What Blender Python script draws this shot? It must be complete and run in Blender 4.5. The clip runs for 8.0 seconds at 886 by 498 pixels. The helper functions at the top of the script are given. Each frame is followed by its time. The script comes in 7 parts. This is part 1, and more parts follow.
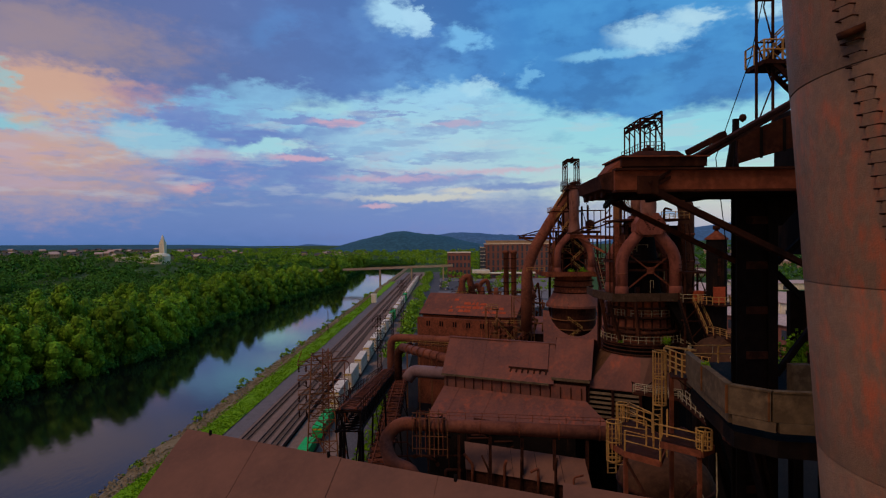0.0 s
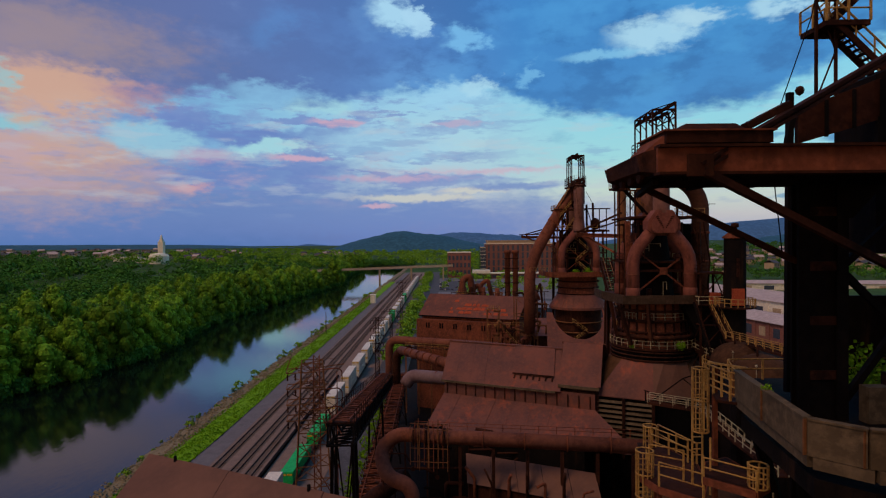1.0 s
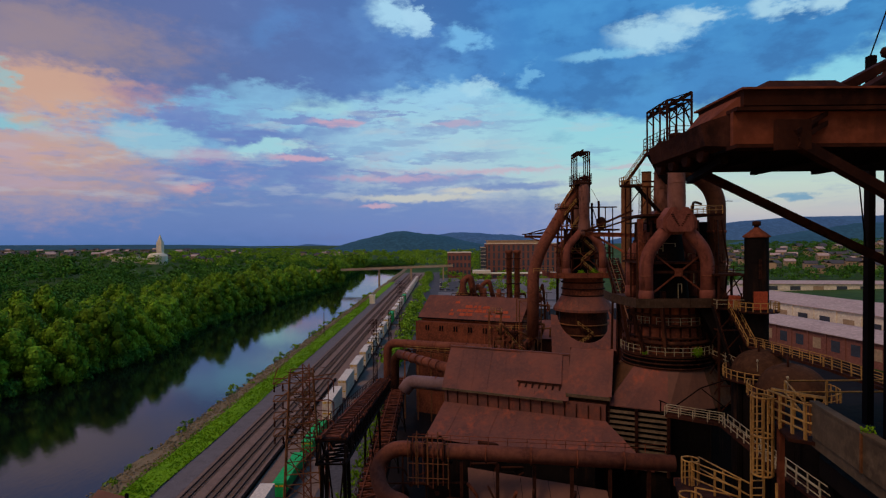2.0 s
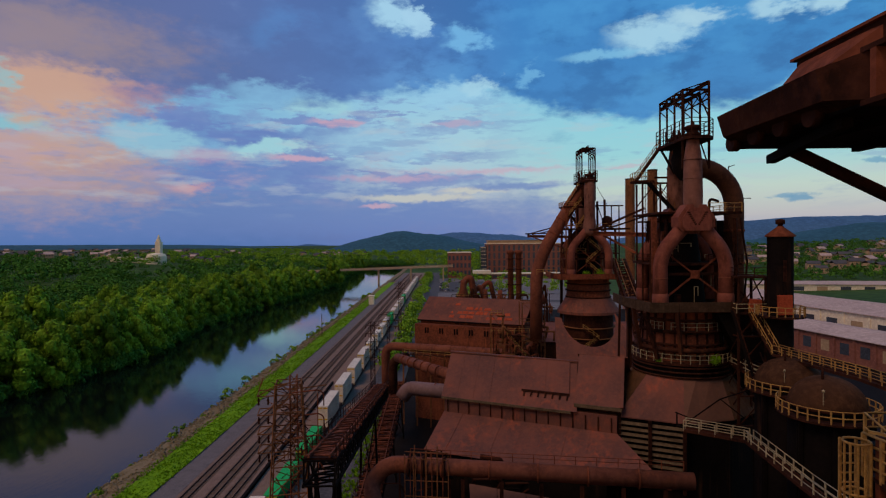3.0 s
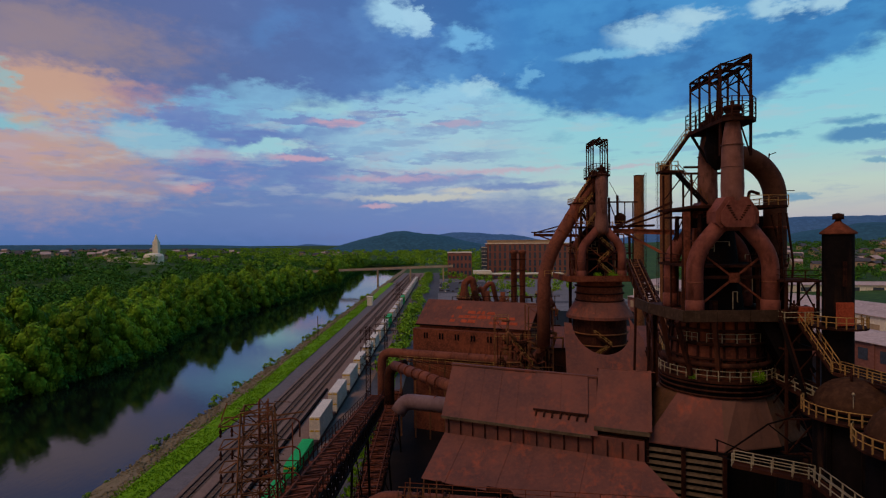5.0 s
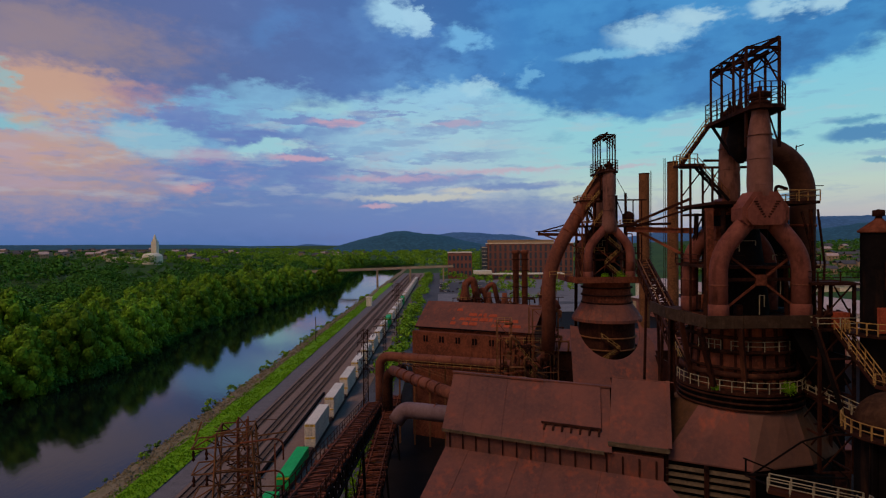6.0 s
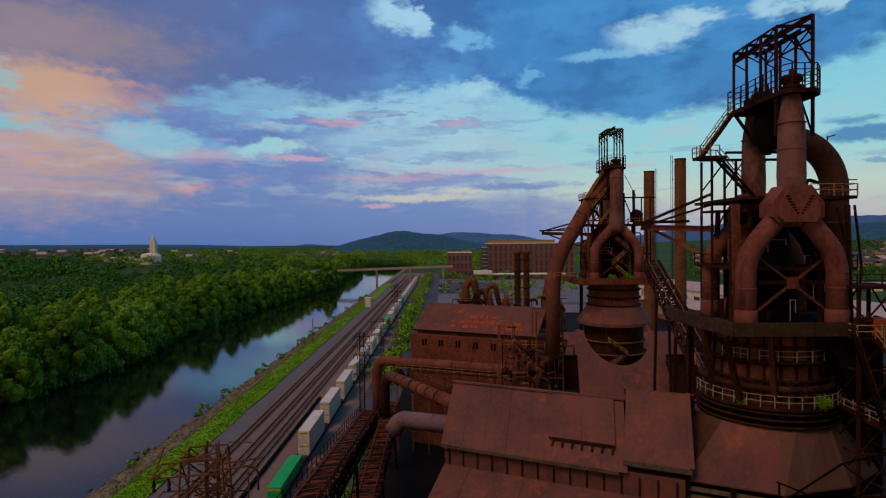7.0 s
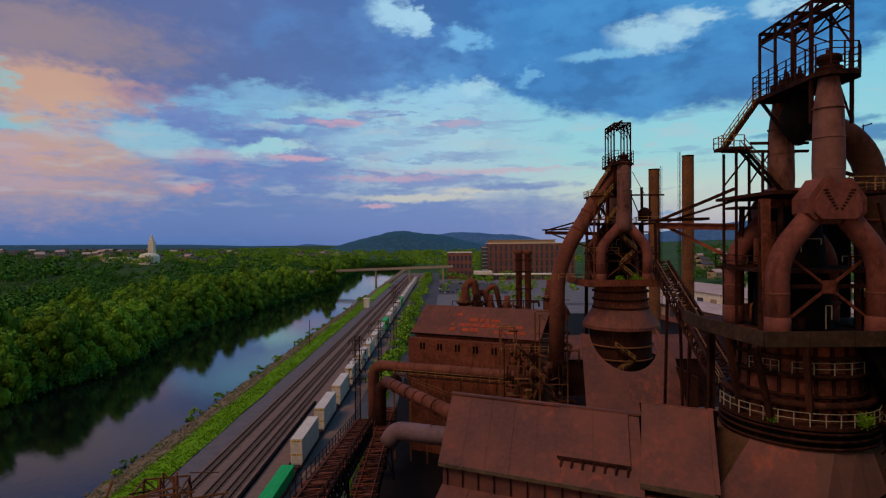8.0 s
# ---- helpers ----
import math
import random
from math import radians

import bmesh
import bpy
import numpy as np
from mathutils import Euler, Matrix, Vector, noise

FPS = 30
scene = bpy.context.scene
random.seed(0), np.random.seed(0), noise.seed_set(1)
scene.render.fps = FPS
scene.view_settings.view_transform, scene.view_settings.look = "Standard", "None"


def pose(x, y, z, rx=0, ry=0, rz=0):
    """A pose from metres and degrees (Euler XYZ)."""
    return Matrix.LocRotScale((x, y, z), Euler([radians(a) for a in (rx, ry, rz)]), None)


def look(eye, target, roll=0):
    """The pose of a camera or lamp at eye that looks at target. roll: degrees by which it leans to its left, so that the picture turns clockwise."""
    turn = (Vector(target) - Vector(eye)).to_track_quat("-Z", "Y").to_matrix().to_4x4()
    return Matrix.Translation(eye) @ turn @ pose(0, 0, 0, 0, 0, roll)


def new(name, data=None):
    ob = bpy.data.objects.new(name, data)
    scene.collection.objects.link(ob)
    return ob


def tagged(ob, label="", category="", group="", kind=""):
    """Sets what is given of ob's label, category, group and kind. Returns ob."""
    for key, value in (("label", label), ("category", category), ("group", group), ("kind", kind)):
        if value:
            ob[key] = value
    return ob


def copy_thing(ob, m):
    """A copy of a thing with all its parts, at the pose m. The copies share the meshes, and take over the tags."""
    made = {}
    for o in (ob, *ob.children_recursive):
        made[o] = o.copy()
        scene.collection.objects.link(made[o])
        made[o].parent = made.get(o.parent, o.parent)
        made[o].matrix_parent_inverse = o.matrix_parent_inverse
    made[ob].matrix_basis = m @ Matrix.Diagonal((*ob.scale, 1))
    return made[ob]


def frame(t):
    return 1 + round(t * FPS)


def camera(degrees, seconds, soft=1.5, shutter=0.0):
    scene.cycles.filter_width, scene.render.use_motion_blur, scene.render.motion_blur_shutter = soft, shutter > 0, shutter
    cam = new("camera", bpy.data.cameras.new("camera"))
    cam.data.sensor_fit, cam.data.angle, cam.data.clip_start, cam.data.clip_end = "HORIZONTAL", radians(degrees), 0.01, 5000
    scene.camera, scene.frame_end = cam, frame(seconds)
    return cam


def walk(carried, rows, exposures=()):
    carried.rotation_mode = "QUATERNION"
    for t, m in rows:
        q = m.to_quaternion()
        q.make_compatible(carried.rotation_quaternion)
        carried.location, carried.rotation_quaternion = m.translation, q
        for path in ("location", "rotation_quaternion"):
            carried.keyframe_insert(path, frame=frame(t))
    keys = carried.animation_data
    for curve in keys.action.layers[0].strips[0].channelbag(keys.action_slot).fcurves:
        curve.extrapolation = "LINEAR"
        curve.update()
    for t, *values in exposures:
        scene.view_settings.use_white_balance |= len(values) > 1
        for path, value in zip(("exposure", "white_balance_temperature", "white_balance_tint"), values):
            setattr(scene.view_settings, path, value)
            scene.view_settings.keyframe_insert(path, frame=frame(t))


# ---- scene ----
cam = camera(75.5, 8.0, soft=1.2)
PITCH, ROLL = -0.86, 0.5
EYES = [
    (0, 0.000, 0.000, 49.965),
    (0.5, 0.015, 2.616, 49.871),
    (1, -0.001, 5.279, 49.771),
    (1.5, -0.030, 7.994, 49.710),
    (3, -0.001, 15.851, 49.636),
    (3.5, 0.016, 18.323, 49.607),
    (4, 0.026, 20.739, 49.553),
    (4.5, 0.009, 23.206, 49.481),
    (6, -0.128, 31.053, 49.319),
    (6.5, -0.100, 33.774, 49.265),
    (7, -0.006, 36.525, 49.214),
    (7.5, 0.131, 39.254, 49.170),
    (8, 0.256, 41.974, 49.136),
]
walk(cam, [(t, pose(x, y, z, 90 + PITCH, ROLL, 0)) for t, x, y, z in EYES], [(0, 0.0), (1.5, -0.02), (4.5, -0.15), (6.5, -0.15), (8, -0.1)])

# ---- world and light ----
world = bpy.data.worlds.new("dusk_sky")
scene.world = world
world.use_nodes = True
WN, WL = world.node_tree.nodes, world.node_tree.links
WN.clear()


def wmath(op, a, b=0.0, clamp=False):
    n = WN.new("ShaderNodeMath")
    n.operation, n.use_clamp = op, clamp
    for i, v in enumerate((a, b)):
        if isinstance(v, (int, float)):
            n.inputs[i].default_value = v
        else:
            WL.new(v, n.inputs[i])
    return n.outputs[0]


def wmix(fac, a, b):
    n = WN.new("ShaderNodeMix")
    n.data_type = "RGBA"
    for i, v in ((0, fac), (6, a), (7, b)):
        if isinstance(v, (int, float)):
            n.inputs[i].default_value = v
        elif isinstance(v, tuple):
            n.inputs[i].default_value = (*v, 1)
        else:
            WL.new(v, n.inputs[i])
    return n.outputs[2]


def wstep(v, lo, hi):
    n = WN.new("ShaderNodeMapRange")
    n.interpolation_type = "SMOOTHSTEP"
    WL.new(v, n.inputs[0])
    n.inputs[1].default_value, n.inputs[2].default_value = lo, hi
    return n.outputs[0]


coord = WN.new("ShaderNodeTexCoord")
sep = WN.new("ShaderNodeSeparateXYZ")
WL.new(coord.outputs["Generated"], sep.inputs[0])
az = wmath("ARCTAN2", sep.outputs[0], sep.outputs[1])
el = wmath("ARCSINE", sep.outputs[2])


def wnoise(sx, sy, seed, detail=6.0, rough=0.55):
    comb = WN.new("ShaderNodeCombineXYZ")
    WL.new(wmath("MULTIPLY", az, sx), comb.inputs[0])
    WL.new(wmath("MULTIPLY", el, sy), comb.inputs[1])
    comb.inputs[2].default_value = seed
    n = WN.new("ShaderNodeTexNoise")
    n.inputs["Scale"].default_value, n.inputs["Detail"].default_value, n.inputs["Roughness"].default_value = 1.0, detail, rough
    WL.new(comb.outputs[0], n.inputs["Vector"])
    return n.outputs["Fac"]


n_big = wnoise(3.0, 6.0, 3.1)
n_mid = wnoise(9.0, 18.0, 7.7, 7.0, 0.6)
n_fine = wnoise(38.0, 80.0, 1.4, 6.0, 0.6)
n_flat = wnoise(11.0, 44.0, 4.2, 7.0, 0.62)


def centred(v, k):
    return wmath("MULTIPLY", wmath("SUBTRACT", v, 0.5), k)


# headings and heights shifted about by noise, so that every cloud edge is ragged
az_w = wmath("ADD", az, wmath("ADD", centred(n_mid, 0.13), centred(n_fine, 0.06)))
el_w = wmath("ADD", el, wmath("ADD", centred(wnoise(8.0, 16.0, 12.3, 7.0, 0.6), 0.075), centred(wnoise(34.0, 60.0, 9.1, 6.0, 0.55), 0.04)))
az_s = wmath("ADD", az, centred(n_fine, 0.05))
el_s = wmath("ADD", el, wmath("ADD", centred(wnoise(7.0, 12.0, 2.2, 4.0), 0.02), centred(wnoise(44.0, 70.0, 6.1, 6.0, 0.6), 0.018)))


def blob(px, py, rx, ry, soft=0.3, strength=1.0):
    """A cloud mass round a heading: heading, height and half widths in degrees; small ones are less torn."""
    u, v = (az_w, el_w) if ry > 0.7 else (az_s, el_s)
    a = wmath("DIVIDE", wmath("SUBTRACT", u, radians(px)), radians(rx))
    e = wmath("DIVIDE", wmath("SUBTRACT", v, radians(py)), radians(ry))
    d = wmath("SQRT", wmath("ADD", wmath("MULTIPLY", a, a), wmath("MULTIPLY", e, e)))
    m = wstep(wmath("ADD", d, centred(n_fine, 1.1)), 1.0 + soft, 1.0 - soft)
    return wmath("MULTIPLY", m, strength) if strength != 1.0 else m


def wramp(v, stops):
    n = WN.new("ShaderNodeValToRGB")
    el_ = n.color_ramp.elements
    while len(el_) < len(stops):
        el_.new(0.5)
    for e, (p, c) in zip(el_, stops):
        e.position, e.color = p, (*c, 1)
    WL.new(v, n.inputs[0])
    return n.outputs[0]


# clear sky: mauve on one hand, pale and greenish on the other, the afterglow behind
nishita = WN.new("ShaderNodeTexSky")
nishita.sky_type, nishita.sun_disc = "NISHITA", False
nishita.sun_elevation, nishita.sun_rotation = radians(4.0), radians(228.0)
upward = wmath("DIVIDE", el, 0.62, True)
across = wmath("ADD", wmath("DIVIDE", az, 1.4), 0.5, True)
clear_l = wramp(upward, [(0.0, (0.085, 0.18, 0.44)), (0.1, (0.11, 0.195, 0.48)), (0.18, (0.17, 0.3, 0.57)), (0.3, (0.22, 0.46, 0.69)), (1.0, (0.1, 0.26, 0.55))])
clear_m = wramp(upward, [(0.0, (0.15, 0.2, 0.46)), (0.08, (0.2, 0.25, 0.52)), (0.15, (0.42, 0.5, 0.63)), (0.27, (0.42, 0.62, 0.71)), (0.42, (0.3, 0.57, 0.77)), (1.0, (0.05, 0.25, 0.6))])
clear_r = wramp(upward, [(0.0, (0.3, 0.34, 0.52)), (0.06, (0.52, 0.48, 0.52)), (0.13, (0.54, 0.62, 0.57)), (0.22, (0.33, 0.63, 0.68)), (0.4, (0.24, 0.6, 0.75)), (1.0, (0.05, 0.3, 0.62))])
glow = wramp(upward, [(0.0, (0.5, 0.24, 0.14)), (0.2, (0.42, 0.26, 0.2)), (0.6, (0.2, 0.2, 0.28)), (1.0, (0.05, 0.13, 0.3))])
sky = wmix(wstep(az, -0.42, 0.0), clear_l, clear_m)
sky = wmix(wstep(az, -0.02, 0.3), sky, clear_r)
# thin broken sheet low down on the mauve side
band = wmath("MULTIPLY", wmath("MULTIPLY", wstep(el, 0.03, 0.1), wstep(el, 0.3, 0.2)), wstep(az, 0.22, -0.1))
sky = wmix(wmath("MULTIPLY", wmath("MULTIPLY", wstep(n_flat, 0.49, 0.57), band), 0.8), sky, (0.17, 0.225, 0.52))
sky = wmix(wmath("MULTIPLY", wmath("MULTIPLY", wstep(n_mid, 0.5, 0.6), band), 0.5), sky, (0.2, 0.25, 0.53))

LAVENDER, MAUVE, SALMON, PEACH, PINK = (0.125, 0.2, 0.5), (0.34, 0.23, 0.26), (0.52, 0.31, 0.31), (0.66, 0.36, 0.26), (0.62, 0.36, 0.48)
PALE, CREAM_SKY, AQUA, SLATE_SKY = (0.37, 0.63, 0.7), (0.62, 0.57, 0.52), (0.22, 0.56, 0.64), (0.07, 0.26, 0.48)


def cloud(px, py, rx, ry, colour, strength=0.85, soft=0.5):
    global sky
    sky = wmix(blob(px, py, rx, ry, soft, strength), sky, colour)


# lavender bank over the horizon, salmon clouds on one hand
cloud(-25.5, 2.6, 26.5, 2.3, (0.115, 0.2, 0.48), 0.9, 0.8)
cloud(0.9, 2.1, 14.7, 1.7, (0.13, 0.22, 0.52), 0.8, 0.9)
cloud(-14.0, 9.9, 9.3, 1.1, LAVENDER, 0.7, 0.6)
cloud(-19.7, 6.3, 10.1, 1.4, LAVENDER, 0.8, 0.7)
cloud(-21.6, 10.6, 6.3, 1.2, LAVENDER, 0.65, 0.6)
cloud(-35.5, 6.1, 8.7, 3.2, SALMON, 0.85, 0.7)
cloud(-35.1, 8.1, 6.9, 1.6, PEACH, 0.6, 0.6)
cloud(-22.6, 8.0, 3.1, 0.65, (0.5, 0.3, 0.45), 0.7, 0.6)
# clear breaks
cloud(-26.8, 9.5, 3.5, 1.3, (0.305, 0.546, 0.68), 0.85)
cloud(-17.4, 8.9, 3.4, 0.9, PALE, 0.95, 0.4)
cloud(-12.3, 13.0, 3.9, 0.65, PALE, 0.8)
cloud(-5.2, 9.6, 6.2, 1.5, (0.37, 0.6, 0.75), 0.8, 0.6)
cloud(-36.5, 9.6, 1.9, 0.55, AQUA, 0.9, 0.4)
# pink and cream wisps
cloud(-23.7, 5.0, 1.7, 0.5, (0.62, 0.31, 0.36), 0.85, 0.7)
cloud(-10.2, 11.6, 2.6, 0.33, PINK, 0.9)
cloud(-14.0, 8.1, 2.7, 0.33, PINK, 0.9)
cloud(1.6, 11.5, 2.3, 0.28, PINK, 0.5)
cloud(-1.3, 6.1, 7.3, 0.5, (0.2, 0.26, 0.54), 0.8)
cloud(-4.7, 6.2, 5.6, 0.25, PINK, 0.65, 0.8)
cloud(5.5, 6.8, 7.9, 0.22, PINK, 0.65, 0.8)
cloud(-2.4, 4.3, 6.2, 0.34, CREAM_SKY)
cloud(2.6, 4.9, 2.8, 0.28, CREAM_SKY)
cloud(-6.4, 3.5, 1.5, 0.25, PINK, 0.8)
cloud(7.7, 5.3, 5.0, 0.34, LAVENDER, 0.8)
cloud(18.1, 6.8, 2.1, 0.18, PINK, 0.5)
# thin drawn-out streaks through the broken middle height
n_streak = wnoise(9.0, 46.0, 8.8, 7.0, 0.55)
n_veil = wnoise(6.5, 21.0, 5.6, 8.0, 0.6)
mid = wmath("MULTIPLY", wstep(el, 0.03, 0.085), wstep(el, 0.27, 0.19))
sky = wmix(wmath("MULTIPLY", wmath("MULTIPLY", wstep(n_streak, 0.53, 0.66), mid), 0.38), sky, (0.5, 0.53, 0.6))
sky = wmix(wmath("MULTIPLY", wmath("MULTIPLY", wstep(n_streak, 0.46, 0.36), mid), 0.4), sky, (0.16, 0.25, 0.52))
warm = wmath("MULTIPLY", wmath("MULTIPLY", wstep(n_veil, 0.52, 0.64), wstep(el, 0.2, 0.12)), wmath("MULTIPLY", wstep(el, 0.05, 0.09), wstep(az, 0.3, -0.3)))
sky = wmix(wmath("MULTIPLY", warm, 0.45), sky, (0.5, 0.34, 0.46))
# small slate clouds before the pale sky
cloud(36.2, 8.2, 2.6, 0.69, (0.045, 0.205, 0.456), 0.95, 0.35)
cloud(35.6, 9.4, 1.6, 0.32, SLATE_SKY)
cloud(29.8, 8.9, 1.6, 0.22, SLATE_SKY, 0.7)
cloud(31.9, 3.4, 1.0, 0.3, SLATE_SKY, 0.8)
cloud(30.6, 3.6, 0.7, 0.18, SLATE_SKY, 0.7)
cloud(37.2, 6.0, 0.8, 0.2, SLATE_SKY, 0.7)
cloud(21.4, 2.2, 1.6, 0.22, (0.156, 0.305, 0.546), 0.7)
cloud(11.6, 9.8, 0.9, 0.55, SLATE_SKY, 0.25, 0.7)

# the heavy cloud deck above, with its uneven lower edge over each heading
EDGE = [(-37.6, 10.6), (-33.1, 11.3), (-27.6, 11.8), (-21.6, 13.2), (-16.5, 13.4), (-10.2, 12.8), (-4.6, 13.7), (1.0, 14.7), (5.5, 13.9), (9.9, 12.8), (14.2, 11.4), (17.4, 10.8), (22.4, 11.3), (26.6, 11.4), (28.8, 11.6), (31.3, 12.4), (34.1, 13.6), (37.7, 14.1)]
edge = wmath("MULTIPLY", wramp(across, [(radians(a) / 1.4 + 0.5, (e / 30.0,) * 3) for a, e in EDGE]), radians(30.0))
deck = wstep(wmath("SUBTRACT", el_w, edge), -0.006, 0.022)
deck_colour = wramp(across, [(0.03, (0.15, 0.14, 0.3)), (0.2, (0.11, 0.14, 0.35)), (0.33, (0.085, 0.155, 0.41)), (0.46, (0.07, 0.19, 0.5)), (0.6, (0.034, 0.2, 0.53)), (1.0, (0.024, 0.2, 0.51))])
deck_dark = wramp(across, [(0.03, (0.125, 0.125, 0.28)), (0.33, (0.08, 0.14, 0.38)), (0.6, (0.014, 0.125, 0.39)), (1.0, (0.012, 0.125, 0.38))])
deck_light = wramp(across, [(0.03, (0.24, 0.19, 0.34)), (0.33, (0.13, 0.24, 0.54)), (0.6, (0.06, 0.29, 0.64)), (1.0, (0.05, 0.29, 0.62))])
mass = wmix(wmath("MULTIPLY", wstep(n_big, 0.5, 0.64), 0.9), deck_colour, deck_light)
mass = wmix(wmath("MULTIPLY", wstep(wmath("ADD", centred(n_mid, 0.8), centred(n_big, -0.5)), -0.02, 0.1), 0.85), mass, deck_dark)
n_wisp = wnoise(9.0, 17.0, 15.5, 7.0, 0.55)
mass = wmix(wmath("MULTIPLY", wstep(n_wisp, 0.5, 0.68), 0.55), mass, deck_light)
mass = wmix(wmath("MULTIPLY", wstep(n_wisp, 0.48, 0.34), 0.5), mass, deck_dark)
sky = wmix(wmath("MULTIPLY", deck, 0.96), sky, mass)
cloud(-34.6, 12.4, 6.0, 2.2, PEACH, 0.95)
cloud(-28.5, 12.9, 3.0, 1.1, (0.43, 0.23, 0.31), 0.6, 0.6)
cloud(-34.2, 16.8, 8.6, 1.9, MAUVE, 0.85, 0.9)
cloud(-37.6, 12.7, 0.8, 1.35, AQUA, 0.6, 0.6)
cloud(-17.0, 14.2, 3.2, 0.75, (0.25, 0.5, 0.73), 0.7, 0.6)
cloud(0.5, 14.1, 4.0, 0.8, (0.34, 0.6, 0.79), 0.85)
cloud(3.8, 14.6, 1.5, 0.8, (0.42, 0.66, 0.8), 0.8)
# holes in the deck
cloud(-4.2, 21.5, 2.6, 1.4, (0.41, 0.65, 0.83), 0.97, 0.5)
cloud(-2.0, 21.0, 1.0, 1.5, (0.43, 0.66, 0.84), 0.9, 0.4)
cloud(19.8, 18.2, 3.2, 1.15, (0.41, 0.64, 0.79), 0.95, 0.6)
cloud(23.6, 19.3, 2.6, 0.8, (0.46, 0.66, 0.78), 0.9, 0.6)
cloud(15.3, 17.1, 3.3, 0.4, (0.22, 0.51, 0.75), 0.8)
cloud(2.2, 19.3, 1.9, 1.0, (0.19, 0.48, 0.79), 0.85)
cloud(30.3, 19.4, 2.0, 0.9, (0.42, 0.64, 0.78), 0.9, 0.55)
cloud(34.1, 18.7, 1.4, 0.6, (0.445, 0.66, 0.79), 0.9, 0.4)
cloud(-15.9, 19.9, 1.6, 1.4, (0.1, 0.28, 0.64), 0.35, 0.9)
cloud(8.3, 15.7, 0.9, 0.72, (0.16, 0.43, 0.72), 0.8)
cloud(14.5, 11.4, 1.2, 0.55, (0.305, 0.6, 0.75), 0.6)
# the afterglow behind the viewer
sky = wmix(wstep(wmath("ABSOLUTE", az), 1.4, 2.5), sky, glow)
add = WN.new("ShaderNodeMix")
add.data_type, add.blend_type = "RGBA", "ADD"
add.inputs[0].default_value = 0.02
WL.new(sky, add.inputs[6])
WL.new(nishita.outputs[0], add.inputs[7])
background = WN.new("ShaderNodeBackground")
background.inputs[1].default_value = 0.98
tint = WN.new("ShaderNodeMix")
tint.data_type, tint.blend_type = "RGBA", "MULTIPLY"
tint.inputs[0].default_value = 1.0
tint.inputs[7].default_value = (0.92, 1.0, 1.02, 1)
WL.new(add.outputs[2], tint.inputs[6])
WL.new(tint.outputs[2], background.inputs[0])
WL.new(background.outputs[0], WN.new("ShaderNodeOutputWorld").inputs[0])

sun = new("sun", bpy.data.lights.new("sun", "SUN"))
sun.data.energy, sun.data.angle, sun.data.color = 1.3, radians(28), (1.0, 0.68, 0.46)
sun.matrix_world = look((0, 0, 100), (50, 43, 10))

